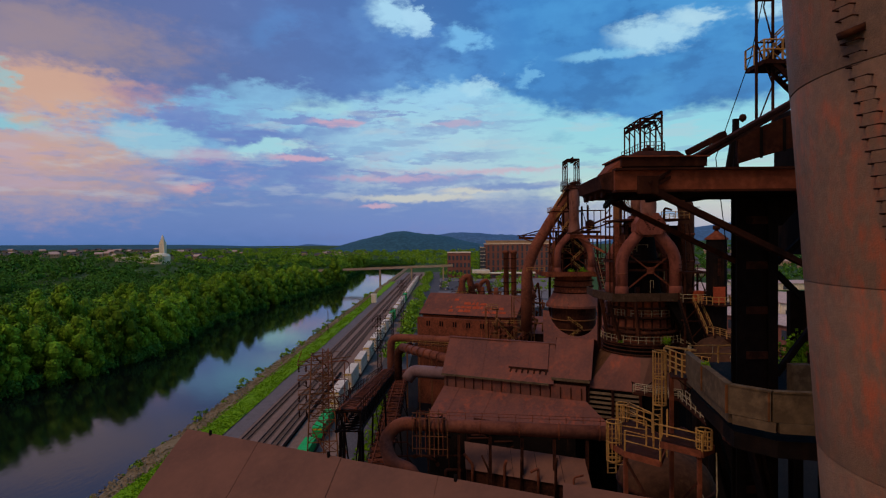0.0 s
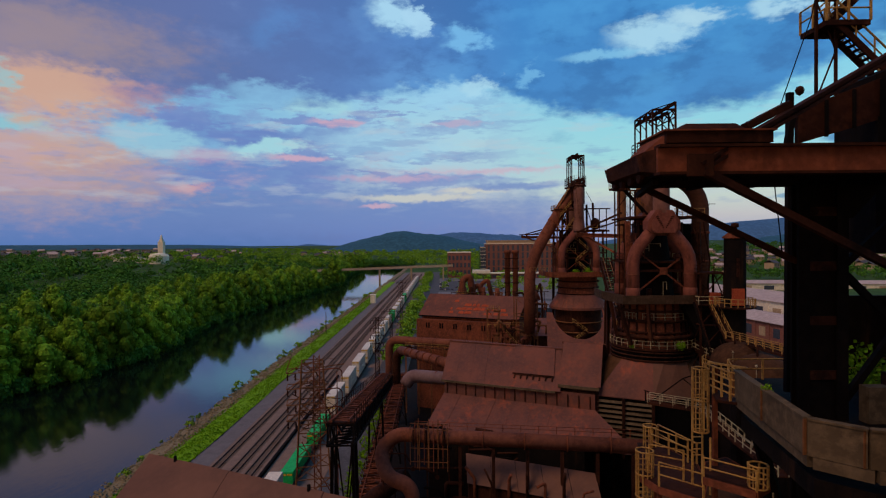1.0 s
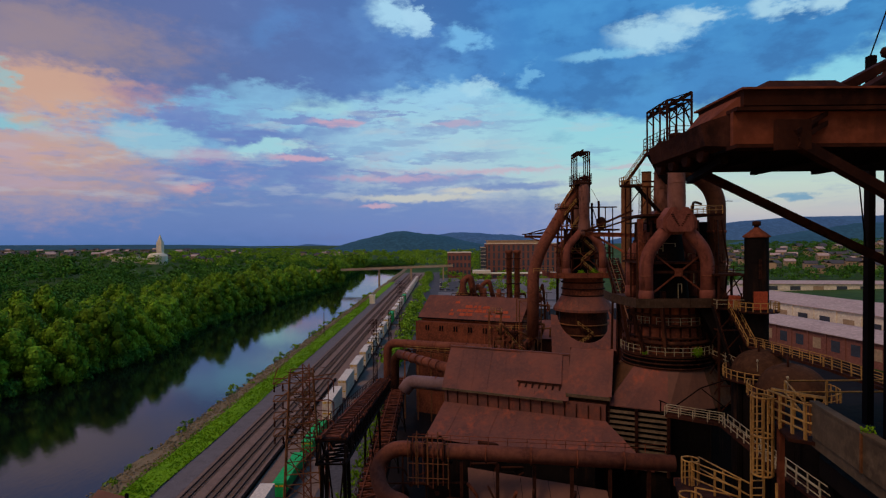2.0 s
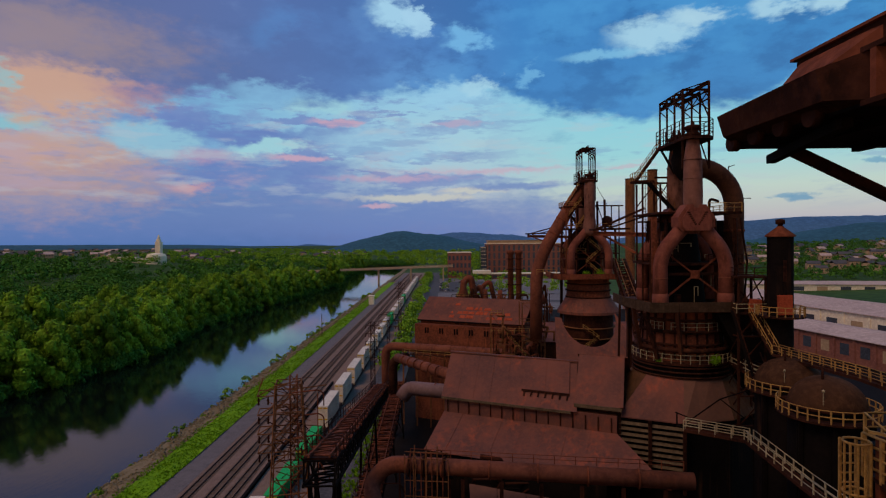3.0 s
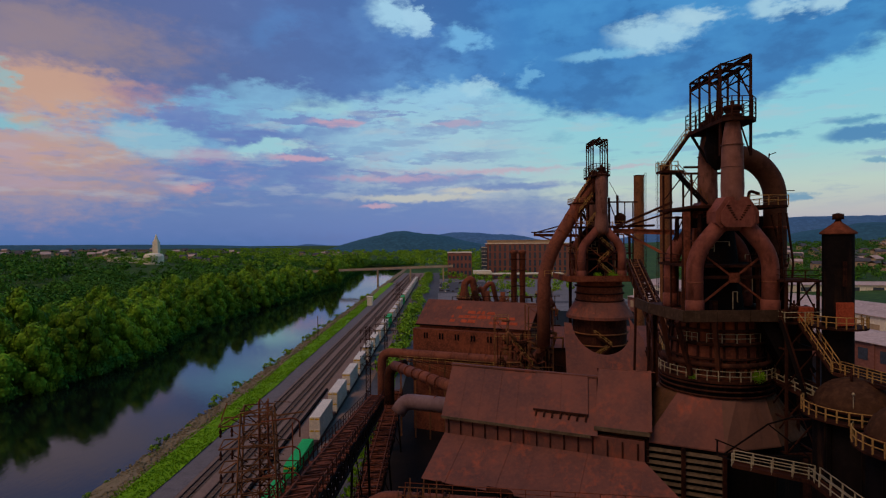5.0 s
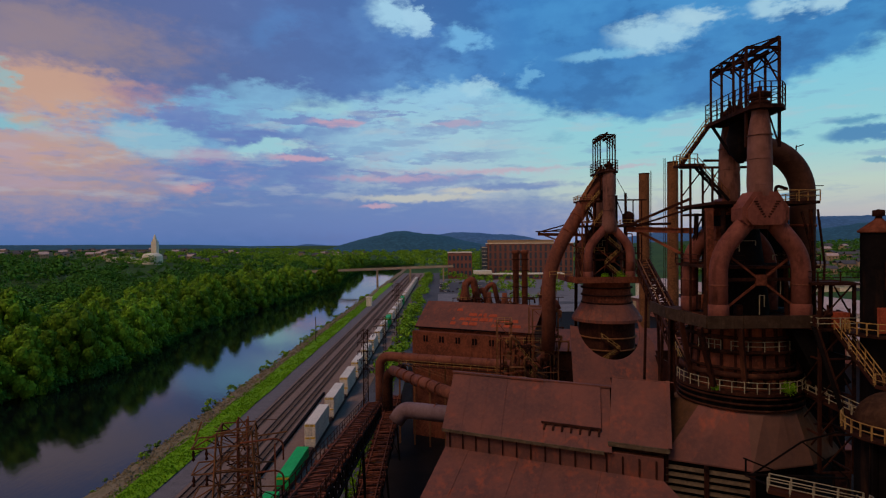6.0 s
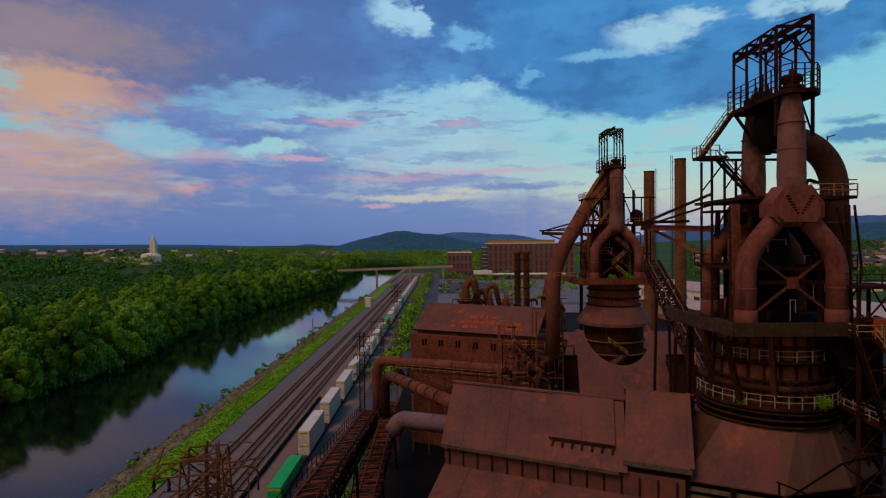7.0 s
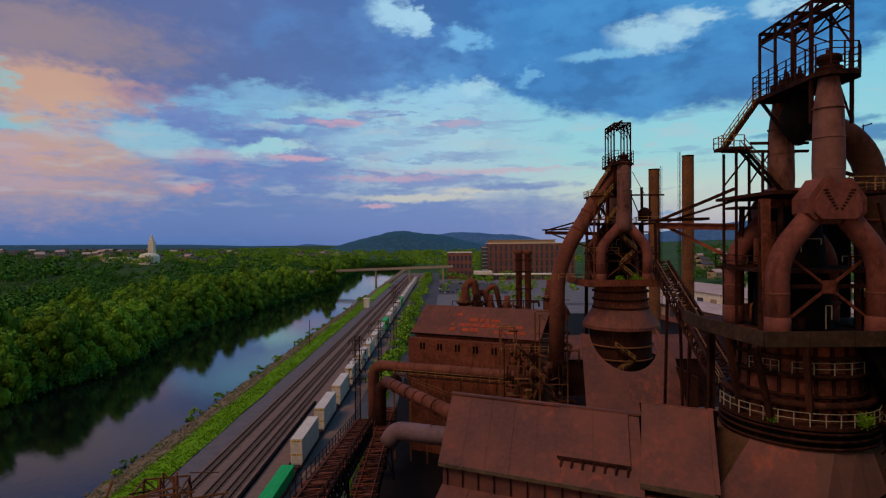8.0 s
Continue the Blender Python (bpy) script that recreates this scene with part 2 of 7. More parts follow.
# ---- materials ----
def material(name, base, dark=None, scale=1.0, rough=0.8, metal=0.0, bump=0.3, streak=None, streak_amount=0.5, fine=8.0, random_amount=0.0, shine=0.05, run_stretch=0.12, mottle=1.0, patch_from=0.48, run_from=0.52, leafy=0.0):
    """A weathered surface: two scales of noise between base and dark, streaks that run down, fine relief."""
    m = bpy.data.materials.new(name)
    m.use_nodes = True
    N, L = m.node_tree.nodes, m.node_tree.links
    bsdf = N["Principled BSDF"]
    dark = dark or tuple(c * 0.6 for c in base)
    geo = N.new("ShaderNodeNewGeometry")

    def tex(sc, stretch=(1, 1, 1), detail=6.0):
        mp = N.new("ShaderNodeMapping")
        mp.inputs["Scale"].default_value = stretch
        L.new(geo.outputs["Position"], mp.inputs[0])
        t = N.new("ShaderNodeTexNoise")
        t.inputs["Scale"].default_value, t.inputs["Detail"].default_value, t.inputs["Roughness"].default_value = sc, detail, 0.62
        L.new(mp.outputs[0], t.inputs["Vector"])
        return t.outputs["Fac"]

    def step(v, lo, hi):
        r = N.new("ShaderNodeMapRange")
        L.new(v, r.inputs[0])
        r.inputs[1].default_value, r.inputs[2].default_value = lo, hi
        return r.outputs[0]

    def mix(f, a, b):
        x = N.new("ShaderNodeMix")
        x.data_type = "RGBA"
        for i, v in ((0, f), (6, a), (7, b)):
            if isinstance(v, (int, float)):
                x.inputs[i].default_value = v
            elif isinstance(v, tuple):
                x.inputs[i].default_value = (*v, 1)
            else:
                L.new(v, x.inputs[i])
        return x.outputs[2]

    big, small = tex(0.25 * scale), tex(2.2 * scale)
    col = mix(step(big, 0.35, 0.68), base, dark)
    low = N.new("ShaderNodeMath")
    low.operation = "MULTIPLY"
    L.new(step(small, 0.45, 0.75), low.inputs[0])
    low.inputs[1].default_value = mottle
    col = mix(low.outputs[0], col, tuple(min(1, c * 1.35) for c in base))
    if streak:
        run = tex(1.1 * scale, (1, 1, run_stretch))
        patch = tex(0.12 * scale)
        f = N.new("ShaderNodeMath")
        f.operation = "MULTIPLY"
        L.new(step(run, run_from, run_from + 0.2), f.inputs[0])
        L.new(step(patch, patch_from, patch_from + 0.2), f.inputs[1])
        g = N.new("ShaderNodeMath")
        g.operation = "MULTIPLY"
        L.new(f.outputs[0], g.inputs[0])
        g.inputs[1].default_value = streak_amount
        col = mix(g.outputs[0], col, streak)
    if random_amount:
        info = N.new("ShaderNodeObjectInfo")
        hsv = N.new("ShaderNodeHueSaturation")
        vary = N.new("ShaderNodeMapRange")
        L.new(info.outputs["Random"], vary.inputs[0])
        vary.inputs[3].default_value, vary.inputs[4].default_value = 1.0 - random_amount, 1.0 + random_amount
        L.new(vary.outputs[0], hsv.inputs["Value"])
        L.new(col, hsv.inputs["Color"])
        col = hsv.outputs[0]
    if leafy:
        hsv = N.new("ShaderNodeHueSaturation")
        vary = N.new("ShaderNodeMapRange")
        L.new(geo.outputs["Random Per Island"], vary.inputs[0])
        vary.inputs[3].default_value, vary.inputs[4].default_value = 1.0 - leafy, 1.0 + leafy
        L.new(vary.outputs[0], hsv.inputs["Value"])
        L.new(col, hsv.inputs["Color"])
        col = hsv.outputs[0]
    L.new(col, bsdf.inputs["Base Color"])
    bsdf.inputs["Roughness"].default_value, bsdf.inputs["Metallic"].default_value = rough, metal
    bsdf.inputs["Specular IOR Level"].default_value = shine
    if bump:
        b = N.new("ShaderNodeBump")
        b.inputs["Strength"].default_value, b.inputs["Distance"].default_value = bump, 0.06
        L.new(tex(fine * scale), b.inputs["Height"])
        L.new(b.outputs[0], bsdf.inputs["Normal"])
    return m


RUST = material("rusted_steel", (0.19, 0.055, 0.028), (0.075, 0.025, 0.014), streak=(0.42, 0.11, 0.04), patch_from=0.43, run_from=0.48)
# dark rust, its dark end lowered so that shadow depth sits in the colour
RUST_DARK = material("shade_dark_rusted_steel", (0.05, 0.0165, 0.009), (0.008, 0.004, 0.003), streak=(0.2, 0.07, 0.03))
RUST_ORANGE = material("orange_rust", (0.2, 0.08, 0.032), (0.09, 0.04, 0.018), streak=(0.45, 0.16, 0.05))
ROOF = material("rusted_roof_sheet", (0.185, 0.068, 0.046), (0.105, 0.049, 0.04), rough=0.62, streak=(0.4, 0.09, 0.04), streak_amount=0.75, bump=0.15, mottle=0.35, patch_from=0.43, run_from=0.49, run_stretch=0.5)
PIPE = material("rusted_pipe", (0.2, 0.066, 0.038), (0.09, 0.03, 0.019), rough=0.65, streak=(0.4, 0.11, 0.04), bump=0.2, mottle=0.6, patch_from=0.42, run_from=0.48)
UPTAKE = material("pale_scaled_pipe", (0.23, 0.105, 0.078), (0.14, 0.052, 0.034), rough=0.6, streak=(0.045, 0.017, 0.01), streak_amount=0.9, bump=0.3, mottle=0.4, run_stretch=0.3, patch_from=0.37, run_from=0.46)
# rusted pipe brown, darkened for the shadow the near downcomer stands in
DOWNCOMER = material("shaded_brown_pipe", (0.11, 0.045, 0.024), (0.045, 0.018, 0.011), rough=0.65, streak=(0.24, 0.09, 0.04), bump=0.25, mottle=0.5)
UPTAKE_RED = material("red_scaled_pipe", (0.24, 0.078, 0.052), (0.13, 0.038, 0.025), rough=0.6, streak=(0.045, 0.017, 0.01), streak_amount=0.85, bump=0.35, mottle=0.5, run_stretch=0.3, patch_from=0.4, run_from=0.48)
PAVING = material("grey_paving", (0.2, 0.175, 0.17), (0.13, 0.115, 0.11), scale=0.4)
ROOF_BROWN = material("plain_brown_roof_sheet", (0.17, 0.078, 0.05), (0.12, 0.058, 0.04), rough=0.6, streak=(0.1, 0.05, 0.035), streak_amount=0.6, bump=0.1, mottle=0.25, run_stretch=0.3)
# olive brown sheet, darkened to paint the shadowed side of the hip roof
ROOF_SHADED = material("shaded_brown_roof", (0.11, 0.048, 0.022), (0.05, 0.025, 0.012), rough=0.7, streak=(0.2, 0.085, 0.045), bump=0.15, mottle=0.4)
PIPE_GREY = material("grey_mauve_pipe", (0.22, 0.13, 0.12), (0.14, 0.075, 0.065), rough=0.6, bump=0.1, mottle=0.4)
YELLOW = material("worn_yellow_paint", (0.45, 0.25, 0.07), (0.2, 0.09, 0.03), scale=3, rough=0.6)
CREAM = material("worn_cream_rail", (0.42, 0.34, 0.2), (0.2, 0.14, 0.08), scale=3, rough=0.6)
DIRTY_CONCRETE = material("sooty_concrete", (0.065, 0.037, 0.022), (0.028, 0.017, 0.01), streak=(0.14, 0.09, 0.05))
CONCRETE = material("stained_concrete", (0.125, 0.085, 0.05), (0.06, 0.04, 0.024), streak=(0.06, 0.045, 0.035), streak_amount=0.8)
BALLAST = material("ballast", (0.235, 0.148, 0.108), (0.16, 0.102, 0.078), scale=2, bump=0.8, fine=5)
TIE = material("weathered_timber", (0.19, 0.13, 0.1), (0.12, 0.085, 0.066), scale=3)
GRAVEL = material("grey_gravel", (0.17, 0.14, 0.132), (0.12, 0.1, 0.095), scale=1.5, bump=0.6)
RAIL = material("rail_steel", (0.035, 0.02, 0.016), rough=0.6, metal=0.2, scale=3)
GRASS = material("bank_grass", (0.17, 0.32, 0.008), (0.09, 0.19, 0.008), scale=1.5, bump=0.6, fine=3)
SCRUB = material("bank_scrub", (0.23, 0.17, 0.1), (0.12, 0.1, 0.045), scale=1.2, bump=0.8)
LEAF = material("tree_leaves", (0.155, 0.265, 0.014), (0.06, 0.13, 0.008), scale=0.5, rough=0.6, bump=0, random_amount=0.3, leafy=0.4)
LEAF_DARK = material("dark_tree_leaves", (0.07, 0.175, 0.018), (0.026, 0.08, 0.012), scale=0.2, rough=0.7, bump=0, leafy=0.4)
BARK = material("bark", (0.08, 0.06, 0.045), scale=3)
WHITE_BOX = material("white_container_paint", (0.72, 0.6, 0.46), (0.58, 0.48, 0.37), rough=0.5, bump=0.05, streak=(0.3, 0.22, 0.15), streak_amount=0.4)
GREEN_BOX = material("green_container_paint", (0.02, 0.42, 0.1), (0.015, 0.33, 0.08), rough=0.5, bump=0.05)
YELLOW_MARK = material("yellow_marking", (0.6, 0.36, 0.03), rough=0.5, bump=0)
CAR_STEEL = material("well_car_paint", (0.06, 0.035, 0.03), rough=0.6)
BRICK = material("red_brick", (0.25, 0.1, 0.07), (0.18, 0.07, 0.055), scale=0.5)
TAN = material("tan_concrete", (0.42, 0.29, 0.17), (0.34, 0.23, 0.14), scale=0.4)
STONE = material("pale_stone", (0.8, 0.68, 0.5), (0.7, 0.58, 0.43), scale=0.4)
GLASS = material("window_glass", (0.06, 0.07, 0.09), rough=0.15, bump=0, shine=0.5)
ASPHALT = material("worn_asphalt", (0.1, 0.092, 0.095), (0.065, 0.06, 0.062), scale=0.6)
SLATE = material("shed_roof_felt", (0.5, 0.36, 0.3), (0.4, 0.28, 0.24), scale=0.3)
# near-black steel, also used as painted shade on backings, undersides and voids
BLACK = material("black_steel_and_shade", (0.009, 0.006, 0.005), (0.004, 0.003, 0.003), scale=1, streak=(0.12, 0.05, 0.02))
ORANGE = material("orange_red_paint", (0.4, 0.075, 0.032), scale=2)
MEADOW = material("valley_green", (0.05, 0.09, 0.016), (0.025, 0.05, 0.012), scale=0.05, bump=0)
# far land: the blue of distance haze is mixed into these base colours
HAZED_HILL = material("hazed_far_woods", (0.04, 0.11, 0.15), (0.03, 0.085, 0.12), scale=0.03, bump=0)
HAZED_RIDGE = material("haze_blue_ridge", (0.07, 0.155, 0.27), (0.06, 0.13, 0.24), scale=0.02, bump=0)

STOVE = material("flaking_stove_plate", (0.2, 0.112, 0.07), (0.13, 0.085, 0.06), scale=2.2, rough=0.6, streak=(0.42, 0.085, 0.032), streak_amount=0.75, bump=0.5, run_stretch=0.4, mottle=0.5, patch_from=0.42, run_from=0.45)
# rusty dome brown, kept dark to carry the shadow over the vessels
VESSEL = material("shaded_brown_dome", (0.07, 0.031, 0.015), (0.03, 0.014, 0.008), rough=0.8, streak=(0.15, 0.065, 0.035), shine=0.03)

# yard ground: the shadow between the buildings is put into this near-black
YARD_SHADE = material("shaded_yard_black", (0.014, 0.009, 0.007), (0.008, 0.006, 0.005), scale=1)


def water_material():
    m = bpy.data.materials.new("river_water")
    m.use_nodes = True
    N, L = m.node_tree.nodes, m.node_tree.links
    bsdf = N["Principled BSDF"]
    bsdf.inputs["Base Color"].default_value = (0.003, 0.005, 0.005, 1)
    bsdf.inputs["Roughness"].default_value = 0.035
    bsdf.inputs["IOR"].default_value = 1.85
    geo, mp = N.new("ShaderNodeNewGeometry"), N.new("ShaderNodeMapping")
    mp.inputs["Scale"].default_value = (1.0, 0.35, 1.0)
    L.new(geo.outputs["Position"], mp.inputs[0])
    t = N.new("ShaderNodeTexNoise")
    t.inputs["Scale"].default_value, t.inputs["Detail"].default_value = 1.1, 5
    L.new(mp.outputs[0], t.inputs["Vector"])
    b = N.new("ShaderNodeBump")
    b.inputs["Strength"].default_value, b.inputs["Distance"].default_value = 0.22, 0.1
    L.new(t.outputs["Fac"], b.inputs["Height"])
    L.new(b.outputs[0], bsdf.inputs["Normal"])
    return m


WATER = water_material()

# ---- mesh tools ----
class Shape:
    """Gathers corners and faces of one mesh."""

    def __init__(self):
        self.v, self.f, self.smooth = [], [], []

    def add(self, verts, faces, smooth=False):
        o = len(self.v)
        self.v += [tuple(p) for p in verts]
        self.f += [tuple(i + o for i in f) for f in faces]
        self.smooth += [smooth] * len(faces)
        return self

    def hexa(self, p):
        return self.add(p, [(0, 3, 2, 1), (4, 5, 6, 7), (0, 1, 5, 4), (1, 2, 6, 5), (2, 3, 7, 6), (3, 0, 4, 7)])

    def box(self, x0, y0, z0, x1, y1, z1):
        return self.hexa([(x0, y0, z0), (x1, y0, z0), (x1, y1, z0), (x0, y1, z0), (x0, y0, z1), (x1, y0, z1), (x1, y1, z1), (x0, y1, z1)])

    def beam(self, a, b, w, h=None):
        """A straight bar of square section from a to b."""
        a, b, h = Vector(a), Vector(b), h or w
        d = (b - a)
        if d.length < 1e-6:
            return self
        d.normalize()
        side = d.cross(Vector((0, 0, 1)))
        side = Vector((1, 0, 0)) if side.length < 1e-3 else side.normalized()
        up = side.cross(d)
        s, u = side * w / 2, up * h / 2
        return self.hexa([a - s - u, a + s - u, b + s - u, b - s - u, a - s + u, a + s + u, b + s + u, b - s + u])

    def ibeam(self, a, b, w, h, t=0.12):
        """A rolled section: two flanges and a web."""
        a, b = Vector(a), Vector(b)
        d = (b - a).normalized()
        side = d.cross(Vector((0, 0, 1)))
        side = Vector((1, 0, 0)) if side.length < 1e-3 else side.normalized()
        up = side.cross(d)
        for k in (-1, 1):
            o = up * (h / 2 - t / 2) * k
            self.beam(a + o, b + o, w, t)
        return self.beam(a, b, t, h - 2 * t)

    def pipe(self, pts, r, n=16, caps=True):
        """A round tube along a line of points, mitred at the bends; r may change along it."""
        pts = [Vector(p) for p in pts]
        rs = r if isinstance(r, (list, tuple)) else [r] * len(pts)
        t0 = (pts[1] - pts[0]).normalized()
        ref = Vector((0, 0, 1)) if abs(t0.z) < 0.9 else Vector((1, 0, 0))
        side = t0.cross(ref).normalized()
        verts = []
        for i, p in enumerate(pts):
            d1 = (pts[i] - pts[i - 1]).normalized() if i else (pts[1] - pts[0]).normalized()
            d2 = (pts[i + 1] - pts[i]).normalized() if i + 1 < len(pts) else d1
            t = (d1 + d2).normalized()
            side = (side - t * side.dot(t)).normalized()
            up = t.cross(side)
            for k in range(n):
                a = 2 * math.pi * k / n
                verts.append(p + (side * math.cos(a) + up * math.sin(a)) * rs[i])
        faces = []
        for i in range(len(pts) - 1):
            for k in range(n):
                a, b = i * n + k, i * n + (k + 1) % n
                faces.append((a, b, b + n, a + n))
        self.add(verts, faces, True)
        if caps:
            o = len(self.v) - len(verts)
            self.f += [tuple(o + k for k in range(n))[::-1], tuple(o + (len(pts) - 1) * n + k for k in range(n))]
            self.smooth += [False, False]
        return self

    def rod(self, a, b, r, n=8):
        return self.pipe([a, b], r, n)

    def lathe(self, cx, cy, profile, n=32, smooth=True, a0=0.0, a1=360.0):
        """Turns (radius, height) pairs about an upright axis."""
        full = a1 - a0 >= 359.9
        m = n if full else n + 1
        verts = []
        for r, z in profile:
            for k in range(m):
                a = radians(a0 + (a1 - a0) * k / n)
                verts.append((cx + r * math.cos(a), cy + r * math.sin(a), z))
        faces = []
        for i in range(len(profile) - 1):
            for k in range(n):
                a, b = i * m + k, i * m + (k + 1) % m
                faces.append((a, b, b + m, a + m))
        return self.add(verts, faces, smooth)

    def plate(self, pts, t=0.15):
        """A flat sheet with thickness, from its outline."""
        pts = [Vector(p) for p in pts]
        nrm = Vector((0, 0, 0))
        for i in range(len(pts)):
            nrm += (pts[i] - pts[0]).cross(pts[(i + 1) % len(pts)] - pts[0])
        nrm.normalize()
        n = len(pts)
        low = [p - nrm * t for p in pts]
        faces = [tuple(range(n)), tuple(range(2 * n - 1, n - 1, -1))] + [(i, i + n, (i + 1) % n + n, (i + 1) % n) for i in range(n)]
        return self.add(pts + low, faces)

    def mesh(self, name, mat):
        me = bpy.data.meshes.new(name)
        me.from_pydata(self.v, [], self.f)
        me.materials.append(mat)
        me.polygons.foreach_set("use_smooth", self.smooth)
        me.update()
        return me


def part(name, shape, mat, parent=None, label=""):
    ob = new(name, shape.mesh(name, mat))
    if parent is not None:
        ob.parent = parent
    if label:
        tagged(ob, label)
    return ob


def thing(name, label, category, group="", kind="", at=None):
    e = new(name)
    if at is not None:
        e.matrix_world = at
    return tagged(e, label, category, group, kind)


def arc(c, r, a0, a1, plane, n=8):
    """Points of a bend: centre, radius, angles, plane as two unit vectors."""
    u, w = Vector(plane[0]), Vector(plane[1])
    return [Vector(c) + u * r * math.cos(radians(a0 + (a1 - a0) * k / n)) + w * r * math.sin(radians(a0 + (a1 - a0) * k / n)) for k in range(n + 1)]


def bend(pts, r, n=6):
    """Rounds the inner corners of a line of points."""
    pts = [Vector(p) for p in pts]
    out = [pts[0]]
    for a, b, c in zip(pts, pts[1:], pts[2:]):
        d1, d2 = (a - b), (c - b)
        k = min(r, d1.length * 0.48, d2.length * 0.48)
        p, q = b + d1.normalized() * k, b + d2.normalized() * k
        for i in range(n + 1):
            t = i / n
            out.append(p * (1 - t) ** 2 + b * 2 * t * (1 - t) + q * t * t)
    return out + [pts[-1]]


POSTS = {}


def railing(name, pts, mat, parent, h=1.1, every=1.8, r=0.045, closed=False, bars=2):
    """Rails along a line of points, with each post a piece under them."""
    s = Shape()
    pts = [Vector(p) for p in pts]
    segs = list(zip(pts, pts[1:])) + ([(pts[-1], pts[0])] if closed else [])
    feet = []
    for a, b in segs:
        n = max(1, round((b - a).length / every))
        feet += [a.lerp(b, i / n) for i in range(n)]
    if not closed:
        feet.append(pts[-1])
    line = pts + ([pts[0]] if closed else [])
    for k in range(bars):
        s.pipe([p + Vector((0, 0, h * (k + 1) / bars)) for p in line], r, 5)
    ob = part(name, s, mat, parent)
    key = (h, r, mat.name)
    if key not in POSTS:
        POSTS[key] = Shape().beam((0, 0, -0.05), (0, 0, h), r * 2).mesh("rail_post", mat)
    for q in feet:
        o = new("rail_post", POSTS[key])
        o.parent, o.location = ob, q
    return ob


def ring_points(cx, cy, r, z, a0, a1, n):
    return [(cx + r * math.cos(radians(a0 + (a1 - a0) * k / n)), cy + r * math.sin(radians(a0 + (a1 - a0) * k / n)), z) for k in range(n + 1)]


def lattice(s, a, b, w, h, bay, chord=0.25, web=0.14):
    """A box truss from a to b: four chords, posts and crossed webs."""
    a, b = Vector(a), Vector(b)
    d = (b - a).normalized()
    side = d.cross(Vector((0, 0, 1))).normalized()
    up = side.cross(d)
    n = max(1, round((b - a).length / bay))
    cs = [side * w / 2 * i + up * h / 2 * j for i in (-1, 1) for j in (-1, 1)]
    for c in cs:
        s.beam(a + c, b + c, chord)
    for k in range(n + 1):
        p = a.lerp(b, k / n)
        for i in (-1, 1):
            s.beam(p + side * w / 2 * i - up * h / 2, p + side * w / 2 * i + up * h / 2, web)
            s.beam(p - side * w / 2 + up * h / 2 * i, p + side * w / 2 + up * h / 2 * i, web)
        if k < n:
            q = a.lerp(b, (k + 1) / n)
            for i in (-1, 1):
                o = side * w / 2 * i
                lo, hi = -up * h / 2, up * h / 2
                if k % 2:
                    lo, hi = hi, lo
                s.beam(p + o + lo, q + o + hi, web)
                s.beam(p - side * w / 2 + up * h / 2 * i, q + side * w / 2 + up * h / 2 * i, web)
    return s


def bars(parent, name, lines, w, mat, h=None, label=""):
    """Each line of two points becomes a bar, a part of its own."""
    for a, b in lines:
        part(name, Shape().beam(a, b, w, h), mat, parent, label)


def tower_lines(cx, cy, w, z0, z1, bay, top=None, cross=True):
    """The posts, girts and braces of a four-legged tower, as lines."""
    top = top or w
    n = max(1, round((z1 - z0) / bay))

    def corner(k, i, j):
        hw = (w + (top - w) * k / n) / 2
        return Vector((cx + i * hw, cy + j * hw, z0 + (z1 - z0) * k / n))

    c4 = [(-1, -1), (1, -1), (1, 1), (-1, 1)]
    posts = [(corner(0, i, j), corner(n, i, j)) for i, j in c4]
    girts, braces = [], []
    for k in range(n + 1):
        for (a, b), (c, d) in zip(c4, c4[1:] + c4[:1]):
            girts.append((corner(k, a, b), corner(k, c, d)))
            if k < n:
                braces.append((corner(k, a, b), corner(k + 1, c, d)))
                if cross:
                    braces.append((corner(k, c, d), corner(k + 1, a, b)))
    return posts, girts, braces


def stair(parent, a, b, width, across, mat, rail_mat, rise=0.22, rails=True):
    """A straight flight from a to b: stringers, treads, handrails; across: unit vector over its width."""
    a, b, c = Vector(a), Vector(b), Vector(across) * width / 2
    for k in (-1, 1):
        part("stringer", Shape().beam(a + c * k, b + c * k, 0.1, 0.3), mat, parent)
        if rails:
            s = Shape()
            up = Vector((0, 0, 1.05))
            s.beam(a + c * k + up, b + c * k + up, 0.07)
            s.beam(a + c * k + up * 0.5, b + c * k + up * 0.5, 0.05)
            n = max(2, round((b - a).length / 1.3))
            for i in range(n + 1):
                q = a.lerp(b, i / n) + c * k
                s.beam(q, q + up, 0.06)
            part("handrail", s, rail_mat, parent)
    n = max(2, round(abs(b.z - a.z) / rise))
    run = Vector((b.x - a.x, b.y - a.y, 0)).normalized()
    for i in range(n):
        q = a.lerp(b, (i + 0.5) / n)
        part("tread", Shape().beam(q - c, q + c, 0.26, 0.05), mat, parent)


